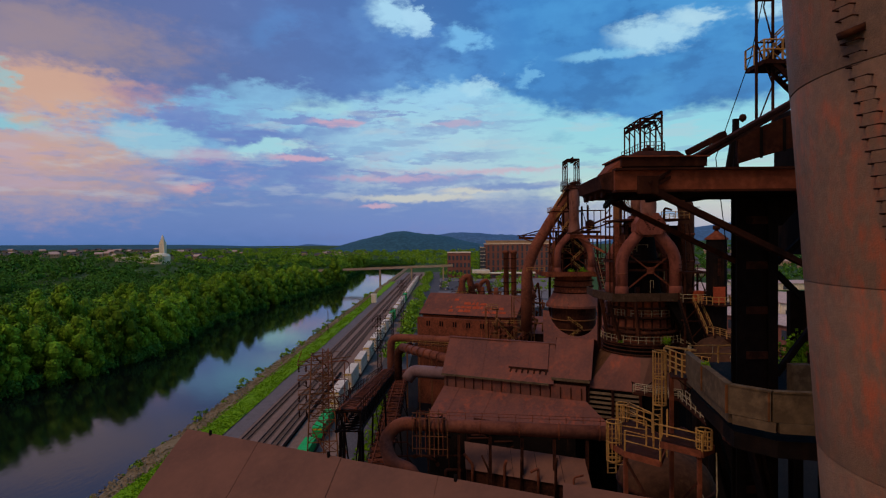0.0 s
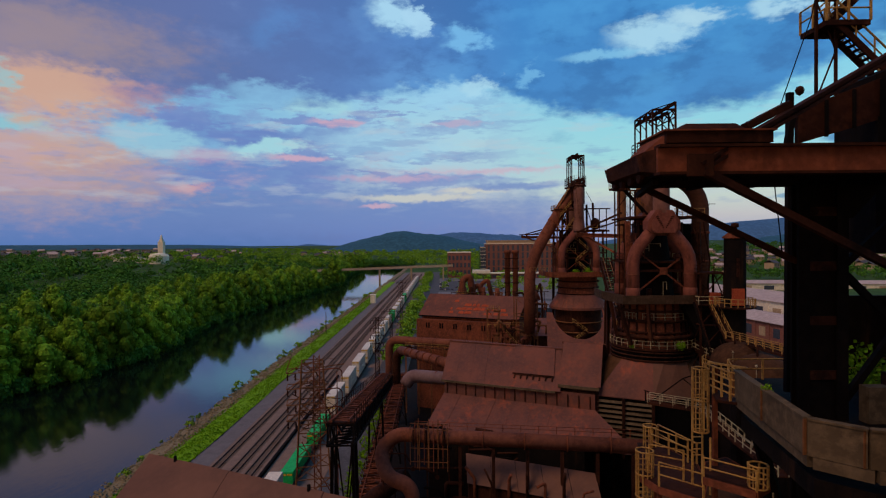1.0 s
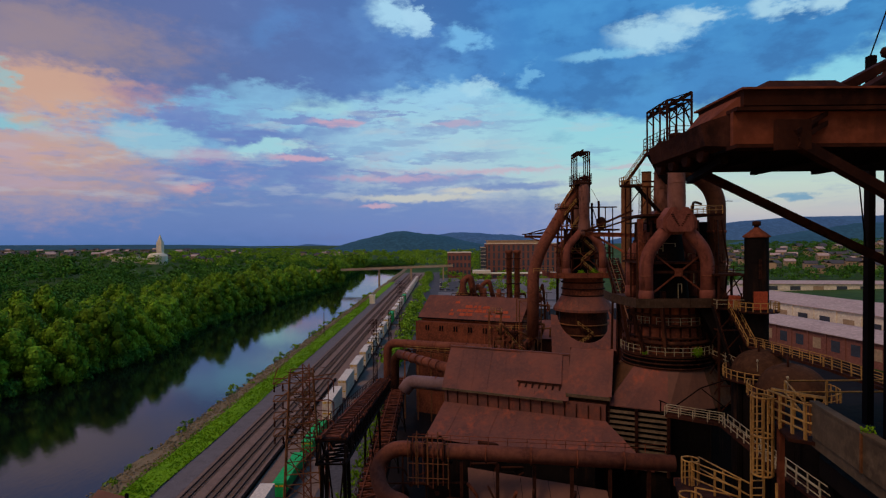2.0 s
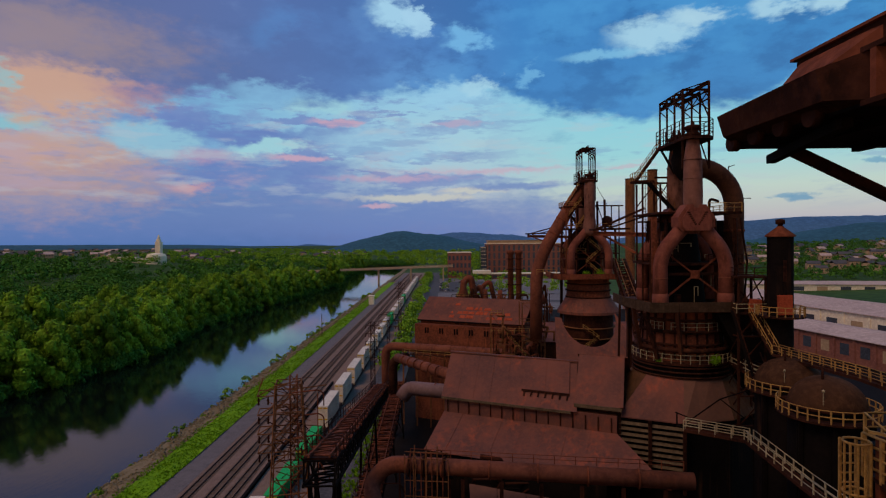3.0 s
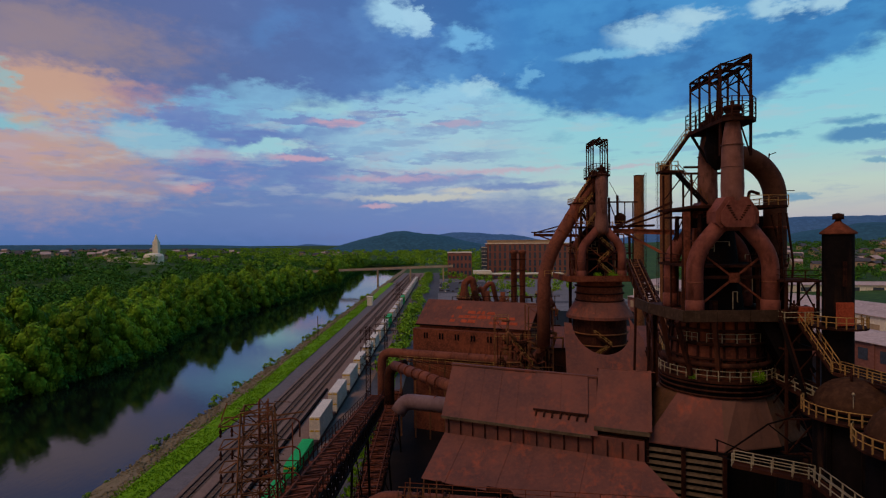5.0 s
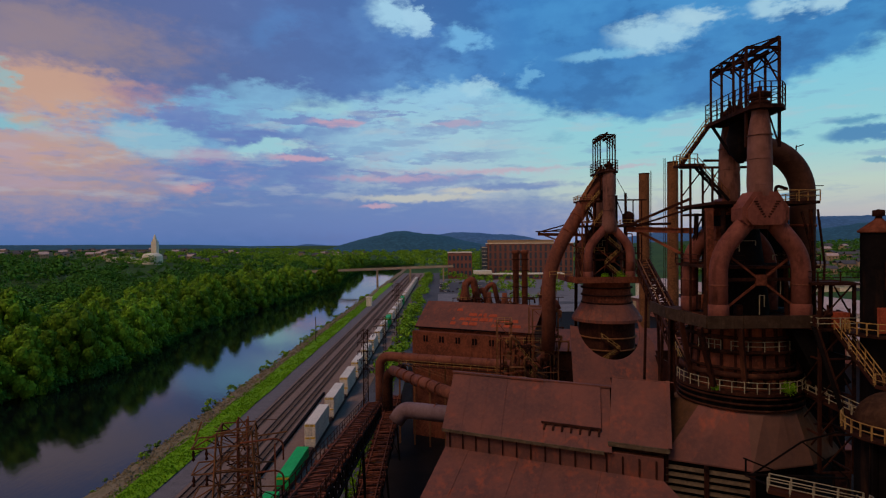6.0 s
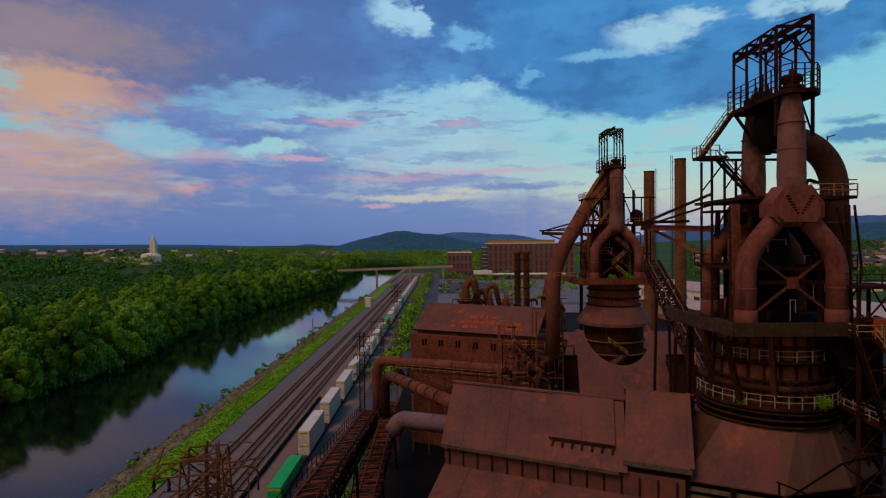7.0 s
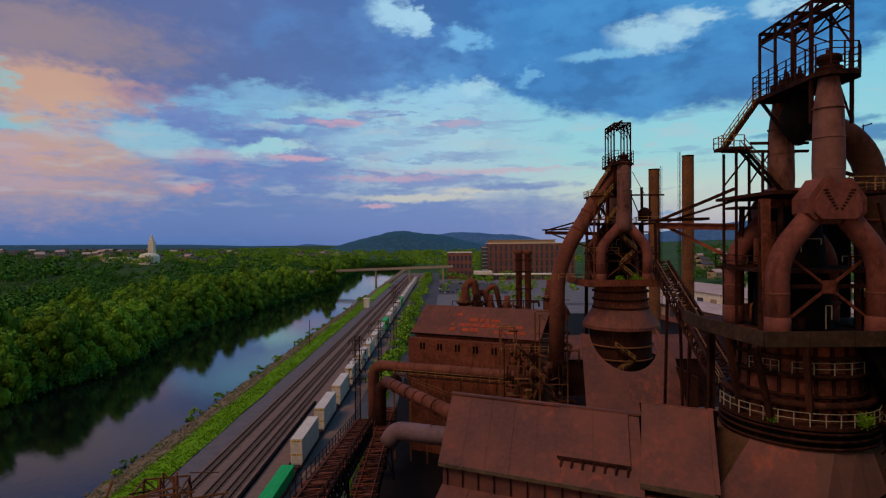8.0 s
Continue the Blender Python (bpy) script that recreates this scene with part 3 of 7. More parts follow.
def caged_ladder(parent, x, y, z0, z1, mat, r=0.42, back=(0, 1)):
    """A ladder in a cage of hoops and straps."""
    bx, by = back
    sx, sy = by, -bx
    for k in (-0.25, 0.25):
        part("ladder_stile", Shape().beam((x + sx * k + bx * r, y + sy * k + by * r, z0), (x + sx * k + bx * r, y + sy * k + by * r, z1), 0.07), mat, parent)
    s = Shape()
    for i in range(int((z1 - z0) / 0.3)):
        z = z0 + 0.3 * i
        s.beam((x - sx * 0.25 + bx * r, y - sy * 0.25 + by * r, z), (x + sx * 0.25 + bx * r, y + sy * 0.25 + by * r, z), 0.04)
    part("rung_flight", s, mat, parent)
    zc = z0 + min(2.2, (z1 - z0) * 0.3)
    n = max(2, round((z1 - zc) / 1.3))
    for i in range(n + 1):
        z = zc + (z1 - zc) * i / n
        part("hoop", Shape().pipe([(x + r * math.cos(radians(a)), y + r * math.sin(radians(a)), z) for a in range(0, 361, 30)], 0.04, 6), mat, parent)
    for k in range(7):
        a = radians(180 + 30 * k) if by else radians(30 * k)
        part("cage_strap", Shape().beam((x + r * math.cos(a), y + r * math.sin(a), zc), (x + r * math.cos(a), y + r * math.sin(a), z1), 0.05), mat, parent)

# ---- ground, river, hills ----
FAR_BANK = [(60, -158), (208, -153), (226, -143), (262, -139), (300, -138), (340, -146), (390, -151), (452, -147), (523, -141), (600, -136), (690, -124), (730, -126), (800, -138), (916, -146), (1131, -150)]


def far_bank(y):
    """Where the far water edge runs."""
    ys = [p[0] for p in FAR_BANK]
    return float(np.interp(y, ys, [p[1] for p in FAR_BANK]))


def ground_height(x, y):
    """Height of the land: rail terrace, river trough, far bank, valley floor."""
    bank, far = -63.0, far_bank(y) - 9.0
    h = 0.0
    if y > 1131:
        h = 0.0
    elif far + 9 < x < bank - 14:
        h = -6.5
    elif bank - 14 <= x < bank:
        h = -6.5 * (bank - x) / 14
    elif far <= x <= far + 9:
        h = -6.5 * (x - far) / 9
    elif bank <= x < -20:
        h = -0.25
    if x < far - 150:
        h += min(18.0, (far - 150 - x) * 0.035)
    if x > 250:
        h += min(40.0, (x - 250) * 0.03)
    return h


def build_ground():
    xs = [-4500, -3000, -2000, -1400, -1000, -700, -500, -400, -320, -250, -200, -180] + [-172 + 3 * k for k in range(52)] + [-10, 20, 60, 120, 200, 300, 450, 700, 1000, 1500, 2200, 3200, 4500]
    ys = [-300, -150, -50, 0] + [20 * k for k in range(1, 50)] + [1000, 1060, 1130, 1220, 1350, 1500, 1700, 2000, 2500, 3200, 4600]
    verts = [(x, y, ground_height(x, y) + 0.25 * noise.noise((x * 0.05, y * 0.05, 0)) * (1 if x < -60 else 0.05)) for y in ys for x in xs]
    n = len(xs)
    faces = [(j * n + i, j * n + i + 1, (j + 1) * n + i + 1, (j + 1) * n + i) for j in range(len(ys) - 1) for i in range(n - 1)]
    s = Shape()
    s.add(verts, faces, True)
    return tagged(part("ground", s, MEADOW), "green valley floor with wooded land to the horizon", "ground", kind="structure")


build_ground()
s = Shape()
s.add([(-170, -300, -4), (-64, -300, -4), (-64, 1131, -4), (-170, 1131, -4)], [(0, 1, 2, 3)])
tagged(part("water", s, WATER), "calm dark river reflecting the dusk sky", "river", kind="structure")


def strip(name, x0, x1, y0, y1, z, mat, label, category, step=6.0, rough=0.25, drop=0.0):
    """A long strip of ground along the river with uneven edges and surface."""
    s = Shape()
    ny, nx = int((y1 - y0) / step), 5
    for j in range(ny + 1):
        y = y0 + step * j
        for i in range(nx + 1):
            t = i / nx
            e0, e1 = x0 + rough * 4 * noise.noise((y * 0.03, x0, 0)), x1 + rough * 2 * noise.noise((y * 0.04, x1, 5))
            x = e0 + (e1 - e0) * t
            s.v.append((x, y, z + drop * (1 - t) + rough * noise.noise((x * 0.3, y * 0.11, 2))))
    n = nx + 1
    for j in range(ny):
        for i in range(nx):
            s.f.append((j * n + i, j * n + i + 1, (j + 1) * n + i + 1, (j + 1) * n + i))
            s.smooth.append(True)
    return tagged(part(name, s, mat), label, category, kind="structure")


strip("river_bank", -77, -62.5, -60, 1120, 0.1, SCRUB, "stony river bank with dry scrub", "river bank", drop=-4.8, rough=0.7)
strip("grass_verge", -64.6, -57.6, -60, 700, 0.3, GRASS, "bright green grass verge beside the railway", "grass", rough=0.35)
s = Shape()
s.box(-60.5, -60, -0.6, -25.5, 900, 0.02)
tagged(part("railway_bed", s, BALLAST), "grey brown ballast bed under the tracks", "railway bed", kind="structure")
s = Shape()
s.box(-25.4, -60, -0.6, -14, 900, 0.06)
tagged(part("road", s, ASPHALT), "dark asphalt service road beside the tracks", "road", kind="structure")
# yard coloured near-black for the shade under the works
s = Shape()
s.box(-13.9, -60, -0.6, 160, 420, 0.03)
tagged(part("pavement", s, YARD_SHADE), "dark works yard under the furnaces", "yard", kind="structure")
s = Shape()
s.box(-4.9, 421, -0.6, 150, 760, 0.05)
tagged(part("parking_lot", s, PAVING), "grey paved parking lot behind the works", "parking lot", kind="structure")
s = Shape()
s.box(-13.8, 420.5, -0.6, -5.0, 900, 0.07)
tagged(part("road_beyond", s, ASPHALT), "grey road leading away beside the parking lot", "road", kind="structure")


s = Shape()
s.box(-57.7, -60, -0.5, -52.6, 900, 0.06)
tagged(part("gravel_path", s, GRAVEL), "blue grey gravel track along the grass verge", "path", kind="structure")
s = Shape()
for k in range(24):
    s.box(-39.25, 95 + 5 * k, 0, -38.65, 99.9 + 5 * k, 0.75)
tagged(part("kerb", s, BLACK), "long low black kerb wall between the tracks", "kerb", kind="structure")


def build_track(x, y0, y1):
    t = thing("railway_track", "rusty railway track with timber sleepers on ballast", "railway track", "parallel railway tracks")
    for k in (-0.75, 0.75):
        s = Shape()
        s.box(x + k - 0.075, y0, 0.12, x + k + 0.075, y1, 0.34)
        part("rail", s, RAIL, t)
    s = Shape()
    y = y0
    while y < y1:
        s.box(x - 1.3, y, 0.0, x + 1.3, y + 0.24, 0.15)
        y += 0.62
    tagged(part("sleeper_bed", s, TIE, t), kind="stuff")


for x in (-50.55, -45.65, -41.9, -31.9):
    build_track(x, 60, 860)


def build_hill(name, cx, cy, length, depth, height, mat, label, seed, peak=0.5, round_top=2.2):
    s = Shape()
    nx, ny = 48, 8
    for j in range(ny + 1):
        for i in range(nx + 1):
            u, w = i / nx, j / ny
            v = u / peak if u < peak else (1 - u) / (1 - peak)
            prof = 1 - (1 - v) ** round_top
            z = height * prof * math.sin(math.pi * 0.92 * w) ** 0.8
            z *= 1 + 0.14 * noise.noise((u * 6 + seed, w * 3, seed)) + 0.05 * noise.noise((u * 30, w * 8, seed))
            s.v.append((cx + (u - 0.5) * length, cy + w * depth, z - 4))
    n = nx + 1
    for j in range(ny):
        for i in range(nx):
            s.f.append((j * n + i, j * n + i + 1, (j + 1) * n + i + 1, (j + 1) * n + i))
            s.smooth.append(True)
    tagged(part(name, s, mat), label, "hill", kind="structure")


build_hill("backdrop_hill", -130, 2450, 900, 500, 96, HAZED_HILL, "wooded hill beyond the river", 1.0, 0.45, 1.45)
build_hill("backdrop_ridge", 300, 3600, 1100, 500, 104, HAZED_RIDGE, "wooded ridge in the distance, haze blue in its colour", 5.0, 0.35)
build_hill("backdrop_ridge", -1000, 4200, 420, 300, 32, HAZED_RIDGE, "low ridge in the distance, haze blue in its colour", 9.0, 0.5)
build_hill("backdrop_ridge", 2600, 3200, 3600, 700, 190, HAZED_RIDGE, "long ridge in the distance, haze blue in its colour", 3.0, 0.55)
build_hill("backdrop_hill", 1650, 1900, 1300, 500, 105, HAZED_HILL, "green hillside with scattered houses", 7.0, 0.6)
build_hill("backdrop_plateau", -2600, 2900, 4400, 800, 50, HAZED_HILL, "low wooded plateau across the river", 2.0, 0.5)


# ---- trees ----
def crown_mesh(name, seed, r, h, leaves, size, mat):
    """A crown of many lobes on a tall dome: leaf clumps over dark inner branches, gaps between the lobes."""
    rng = np.random.default_rng(seed)
    lobes = []
    for k in range(30):
        e = (k + 0.5) / 30
        a = k * 2.4 + rng.uniform(-0.5, 0.5)
        wide = math.sin(math.pi * min(1.0, 0.16 + e * 0.86)) ** 0.62
        d = r * 0.78 * wide * rng.uniform(0.8, 1.08)
        lobes.append((d * math.cos(a), d * math.sin(a), h * (0.1 + 0.82 * e) + rng.uniform(-0.6, 0.6), r * rng.uniform(0.24, 0.4)))
    lobes.append((0, 0, h * 0.55, r * 0.55))
    lobes.append((0, 0, h * 0.82, r * 0.4))
    s = Shape()
    per = leaves // len(lobes)
    for lx, ly, lz, lr in lobes:
        d = rng.normal(size=(per, 3))
        d /= np.linalg.norm(d, axis=1)[:, None]
        rad = lr * (0.78 + 0.34 * rng.random(per) ** 1.5)
        for (dx, dy, dz), q in zip(d, rad):
            c = Vector((lx + dx * q, ly + dy * q, lz + dz * q * 0.85))
            nrm = (Vector((dx, dy, dz * 1.2 + 0.1)) + Vector(rng.normal(size=3)) * 0.22).normalized()
            u = nrm.cross(Vector(rng.normal(size=3))).normalized()
            w = nrm.cross(u)
            a = size * rng.uniform(0.55, 1.3)
            s.add([c - u * a * 0.5 - w * a * 0.15, c + w * a * 0.5 - u * a * 0.1, c + u * a * 0.55 + w * a * 0.1, c - w * a * 0.5], [(0, 3, 2, 1)])
        s.lathe(lx, ly, [(0.01, lz - lr * 0.7), (lr * 0.5, lz - lr * 0.5), (lr * 0.78, lz), (lr * 0.5, lz + lr * 0.5), (0.01, lz + lr * 0.72)], 7, False)
    return s.mesh(name, mat)


def trunk_shape(h, r, rng):
    s = Shape()
    s.pipe([(0, 0, -1), (0.1, 0, h * 0.3), (0.2, 0.1, h * 0.7)], [r, r * 0.75, r * 0.3], 8)
    for k in range(5):
        a = rng.uniform(0, 2 * math.pi)
        z = h * rng.uniform(0.25, 0.5)
        s.pipe([(0, 0, z), (math.cos(a) * h * 0.16, math.sin(a) * h * 0.16, z + h * 0.2)], [r * 0.4, r * 0.12], 6)
    return s


TREES = []
for seed, (r, h) in enumerate([(9.5, 21), (8.0, 24), (10.5, 20), (8.5, 18), (7.0, 20)]):
    rng = random.Random(seed)
    tree = thing("tree", "broad green deciduous tree on the river bank", "tree", "riverside trees")
    part("trunk", trunk_shape(h + 3, 0.4, rng), BARK, tree)
    crown = new("crown", crown_mesh("crown", seed, r, h, 3800, 0.95, LEAF))
    crown.parent = tree
    crown.location = (0, 0, -3.0)
    TREES.append(tree)

rng = random.Random(5)
spots = []
y = 120.0
while y < 1090:
    spots.append((far_bank(y) - 6.0 - rng.uniform(0, 3.5), y))
    y += rng.uniform(10.5, 16.5)
for row in range(1, 4):
    y = 130.0 + 5 * row
    while y < 640:
        spots.append((far_bank(y) - 7 - row * 12.5 - rng.uniform(-3, 4), y))
        y += rng.uniform(12, 18)
for i, (x, y) in enumerate(spots):
    k = rng.uniform(0.9, 1.22)
    m = pose(x, y, -2.0, 0, 0, rng.uniform(0, 360)) @ Matrix.Diagonal((k, k, k * rng.uniform(1.12, 1.38), 1))
    if i < len(TREES):
        TREES[i].matrix_world = m
    else:
        src = TREES[i % len(TREES)]
        c = copy_thing(src, m)
        c.matrix_basis = m


def woods(name, places, size, label, seed, mat=LEAF_DARK, per=130, leaf=1.15, lobes=7):
    """Far trees nobody could count, joined: each a heap of lobes set with leaf clumps; near ones are finer."""
    rng = np.random.default_rng(seed)
    V, F = [], []
    for x, y, z, k in places:
        near = size and x > -420 and y < 620
        n, m = (per * 4, leaf * 0.5) if near else (per, leaf)
        a = rng.uniform(0, 6.283, lobes)
        e = rng.uniform(-0.1, 1.0, lobes)
        ring = np.sqrt(np.clip(1 - e * e, 0.05, 1)) * 0.42 * k
        centre = np.stack([ring * np.cos(a), ring * np.sin(a), k * (0.5 + 0.34 * e)], 1)
        which = rng.integers(0, lobes, n)
        lobe_r = rng.uniform(0.2, 0.32, lobes) * k
        d = rng.normal(size=(n, 3))
        d[:, 2] = np.abs(d[:, 2]) * 1.2 - 0.35
        d /= np.linalg.norm(d, axis=1)[:, None]
        c = np.array([x, y, z]) + centre[which] + d * lobe_r[which][:, None] * (0.85 + 0.25 * rng.random((n, 1)))
        nrm = d + np.array([0, 0, 0.12]) + 0.16 * rng.normal(size=(n, 3))
        u = np.cross(nrm, rng.normal(size=(n, 3)))
        u /= np.linalg.norm(u, axis=1)[:, None]
        w = np.cross(nrm, u)
        w /= np.linalg.norm(w, axis=1)[:, None]
        q = m * k / 15 * (0.6 + 0.7 * rng.random((n, 1)))
        base = len(V)
        quad = np.stack([c - u * q, c - w * q * 0.8, c + u * q, c + w * q * 0.8], 1).reshape(-1, 3)
        V += quad.tolist()
        F += [(base + 4 * i, base + 4 * i + 1, base + 4 * i + 2, base + 4 * i + 3) for i in range(n)]
    s = Shape()
    s.v, s.f, s.smooth = V, F, [False] * len(F)
    return tagged(part(name, s, mat), label, "trees", kind="stuff")


rng = random.Random(8)
far_left = []
for _ in range(1900):
    x, y = -212 - 860 * rng.random() ** 1.5, 160 + 1500 * rng.random()
    if y > 700 and abs(x / y + 0.494) < 0.035 and rng.random() < 0.8:
        continue
    near = y < 800 and x > -600
    far_left.append((x, y, ground_height(x, y), rng.uniform(12, 22) if near else rng.uniform(8, 13)))
woods("woods", far_left, 1, "dense green woods on the far side of the river", 3)

bush = []
for _ in range(330):
    y = 80 + 1010 * rng.random()
    x = far_bank(y) - rng.uniform(0, 4)
    bush.append((x, y, -6.5, rng.uniform(5, 8.5)))
woods("bank_bushes", bush, 0, "low green bushes hanging over the far water edge", 13, LEAF_DARK, 150, 1.0)
bend_trees = []
for _ in range(200):
    bend_trees.append((rng.uniform(-200, -60), rng.uniform(1132, 1230), -3, rng.uniform(10, 15)))
woods("river_bend_trees", bend_trees, 0, "green trees where the river bends away", 14)

# ---- train ----
def container(parent_y, z, mat, label, mark=True):
    c = thing("shipping_container", label, "container", "containers on the train", at=pose(-31.9, parent_y, z))
    s = Shape()
    s.box(-1.3, 0.06, 0.0, 1.3, 16.09, 2.9)
    for k in range(40):
        y = 0.3 + k * 0.395
        for sx in (-1.3, 1.3):
            s.box(min(sx, sx * 1.02), y, 0.15, max(sx, sx * 1.02), y + 0.2, 2.75)
    part("body", s, mat, c)
    for k in (-1, 1):
        s = Shape()
        s.box(k * 0.65 - 0.6, 0.0, 0.1, k * 0.65 + 0.6, 0.05, 2.8)
        for j in (-0.3, 0.3):
            s.rod((k * 0.65 + j, -0.02, 0.12), (k * 0.65 + j, -0.02, 2.78), 0.03, 6)
        part("door", s, mat, c)
    if mark:
        for k in (-1, 1):
            s = Shape()
            s.box(k * 0.65 - 0.55, -0.045, 2.2, k * 0.65 + 0.55, -0.004, 2.6)
            part("yellow_panel", s, YELLOW_MARK, c)
    return c


def well_car(y):
    w = thing("well_car", "low rusty well wagon carrying containers on the track", "railway wagon", "well wagons of the train", at=pose(-31.9, y, 0))
    s = Shape()
    for k in (-1.45, 1.38):
        s.box(k, -1.5, 0.5, k + 0.07, 17.6, 1.35)
    s.box(-1.4, -1.5, 0.35, 1.4, 17.6, 0.5)
    part("well", s, CAR_STEEL, w)
    for yy in (-2.6, 18.2):
        s = Shape()
        s.box(-1.1, yy - 1.2, 0.6, 1.1, yy + 1.4, 1.3)
        part("end_platform", s, CAR_STEEL, w)
        for q in (-0.7, 0.8):
            s = Shape()
            for k in (-0.75, 0.75):
                s.rod((k - 0.07, yy + q, 0.75), (k + 0.07, yy + q, 0.75), 0.44, 14)
            part("wheelset", s, RAIL, w)


for k in range(-3, 24):
    y = 165.3 + 22.9 * k
    well_car(y)
    if k in (-1, -2):
        container(y, 0.55, GREEN_BOX, "green shipping container set low in a well wagon")
    elif k in (8, 13):
        container(y, 0.55, GREEN_BOX, "green shipping container set low in a well wagon")
        container(y, 3.47, GREEN_BOX, "green shipping container stacked on another")
    else:
        container(y, 0.55, WHITE_BOX, "dirty white shipping container set low in a well wagon")
        container(y, 3.47, WHITE_BOX, "dirty white shipping container stacked on another")

# ---- cast houses ----
CD, CN = Vector((0.906, -0.423, 0)), Vector((0.423, 0.906, 0))


def at_cast(origin, u, w, z):
    return Vector((origin[0], origin[1], 0)) + CD * u + CN * w + Vector((0, 0, z))


def sheet_roof(parent, o, u0, u1, w0, z0, w1, z1, mat, name="roof_sheet", width=2.4, thick=0.1, su=0.0):
    """A pitched plane laid with upright sheets, each a part of its own; su: how far its top edge is set along."""
    n = max(1, round((u1 - u0) / width))
    r = random.Random(round(u0 * 7 + w0 * 13 + z0))
    for k in range(n):
        a, b = u0 + (u1 - u0) * k / n, u0 + (u1 - u0) * (k + 1) / n - 0.005
        dz = r.uniform(-0.02, 0.03)
        s = Shape()
        s.plate([at_cast(o, a, w0, z0 + dz), at_cast(o, b, w0, z0 + dz), at_cast(o, b + su, w1, z1 + dz), at_cast(o, a + su, w1, z1 + dz)], thick)
        s.beam(at_cast(o, b - 0.04, w0, z0 + dz + 0.01), at_cast(o, b - 0.04 + su, w1, z1 + dz + 0.01), 0.04, 0.02)
        part(name, s, mat, parent)


def wall_box(parent, o, u0, u1, w0, w1, z0, z1, mat, name="wall"):
    s = Shape()
    p = [at_cast(o, u, w, z) for z in (z0, z1) for u, w in ((u0, w0), (u1, w0), (u1, w1), (u0, w1))]
    s.hexa(p)
    return part(name, s, mat, parent)


def cast_house_near():
    o = (-0.3, 99.0)
    h = thing("cast_house", "long rusted steel cast house with steep sheet roofs", "building", "cast houses")
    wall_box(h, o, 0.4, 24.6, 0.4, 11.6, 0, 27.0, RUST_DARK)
    sheet_roof(h, o, 0, 19.6, -0.3, 27.0, 6.0, 32.2, ROOF, su=-1.2)
    sheet_roof(h, o, -1.2, 19.6, 12.2, 27.0, 6.0, 32.2, ROOF)
    s = Shape()
    s.beam(at_cast(o, -1.3, 6, 32.3), at_cast(o, 18.6, 6, 32.3), 0.5, 0.2)
    part("ridge_cap", s, ROOF, h)
    s = Shape()
    s.beam(at_cast(o, 0, -0.32, 26.85), at_cast(o, 18.8, -0.32, 26.85), 0.16, 0.34)
    part("gutter", s, CONCRETE, h)
    sheet_roof(h, o, 11.6, 18.2, 1.5, 28.72, 5.7, 32.2, ROOF, width=3.3, su=-0.8)
    s = Shape()
    s.beam(at_cast(o, 11.6, 1.4, 28.75), at_cast(o, 18.2, 1.4, 28.75), 0.2, 0.2)
    part("edge_angle", s, RUST_DARK, h)
    for k in range(7):
        s = Shape()
        s.beam(at_cast(o, 12 + k, 1.45, 28.7), at_cast(o, 12 + k, 0.9, 28.1), 0.18)
        part("bracket", s, RUST_DARK, h)
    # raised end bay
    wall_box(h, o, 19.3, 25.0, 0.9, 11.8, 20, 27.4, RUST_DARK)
    sheet_roof(h, o, 19.2, 25.1, 0.3, 28.0, 6.2, 33.35, ROOF, width=6.2, su=-0.6)
    sheet_roof(h, o, 18.4, 25.2, 12.8, 27.4, 6.2, 33.35, ROOF, width=6.2)
    s = Shape()
    s.beam(at_cast(o, 25.2, 0.2, 28.0), at_cast(o, 24.6, 6.2, 33.45), 0.4, 0.35)
    part("barge_board", s, ROOF, h)
    s = Shape()
    s.beam(at_cast(o, 19.1, 0.25, 27.75), at_cast(o, 25.2, 0.25, 27.75), 0.2, 0.45)
    part("gutter", s, CONCRETE, h)
    wall_box(h, o, 0.3, 24.6, 0.16, 0.38, 24.6, 26.9, ROOF, "eaves_band")
    # band under the eaves with brackets, then the lower roof
    for k in range(15):
        s = Shape()
        s.beam(at_cast(o, 0.8 + k * 1.65, 0.1, 26.6), at_cast(o, 0.8 + k * 1.65, 0.1, 24.8), 0.12, 0.2)
        part("bracket", s, RUST_DARK, h)
    sheet_roof(h, o, 0.2, 24.5, -6.5, 21.3, 0.3, 24.75, ROOF, width=3.0)
    part("roof_sheet", Shape().plate([at_cast(o, 24.5, -6.5, 21.3), at_cast(o, 31.5, -6.5, 21.3), at_cast(o, 24.5, 0.3, 24.75)], 0.1), ROOF, h)
    # lower wall painted black as the unlit void below the gas main
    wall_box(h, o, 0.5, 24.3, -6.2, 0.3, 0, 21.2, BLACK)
    return h


cast_house_near()


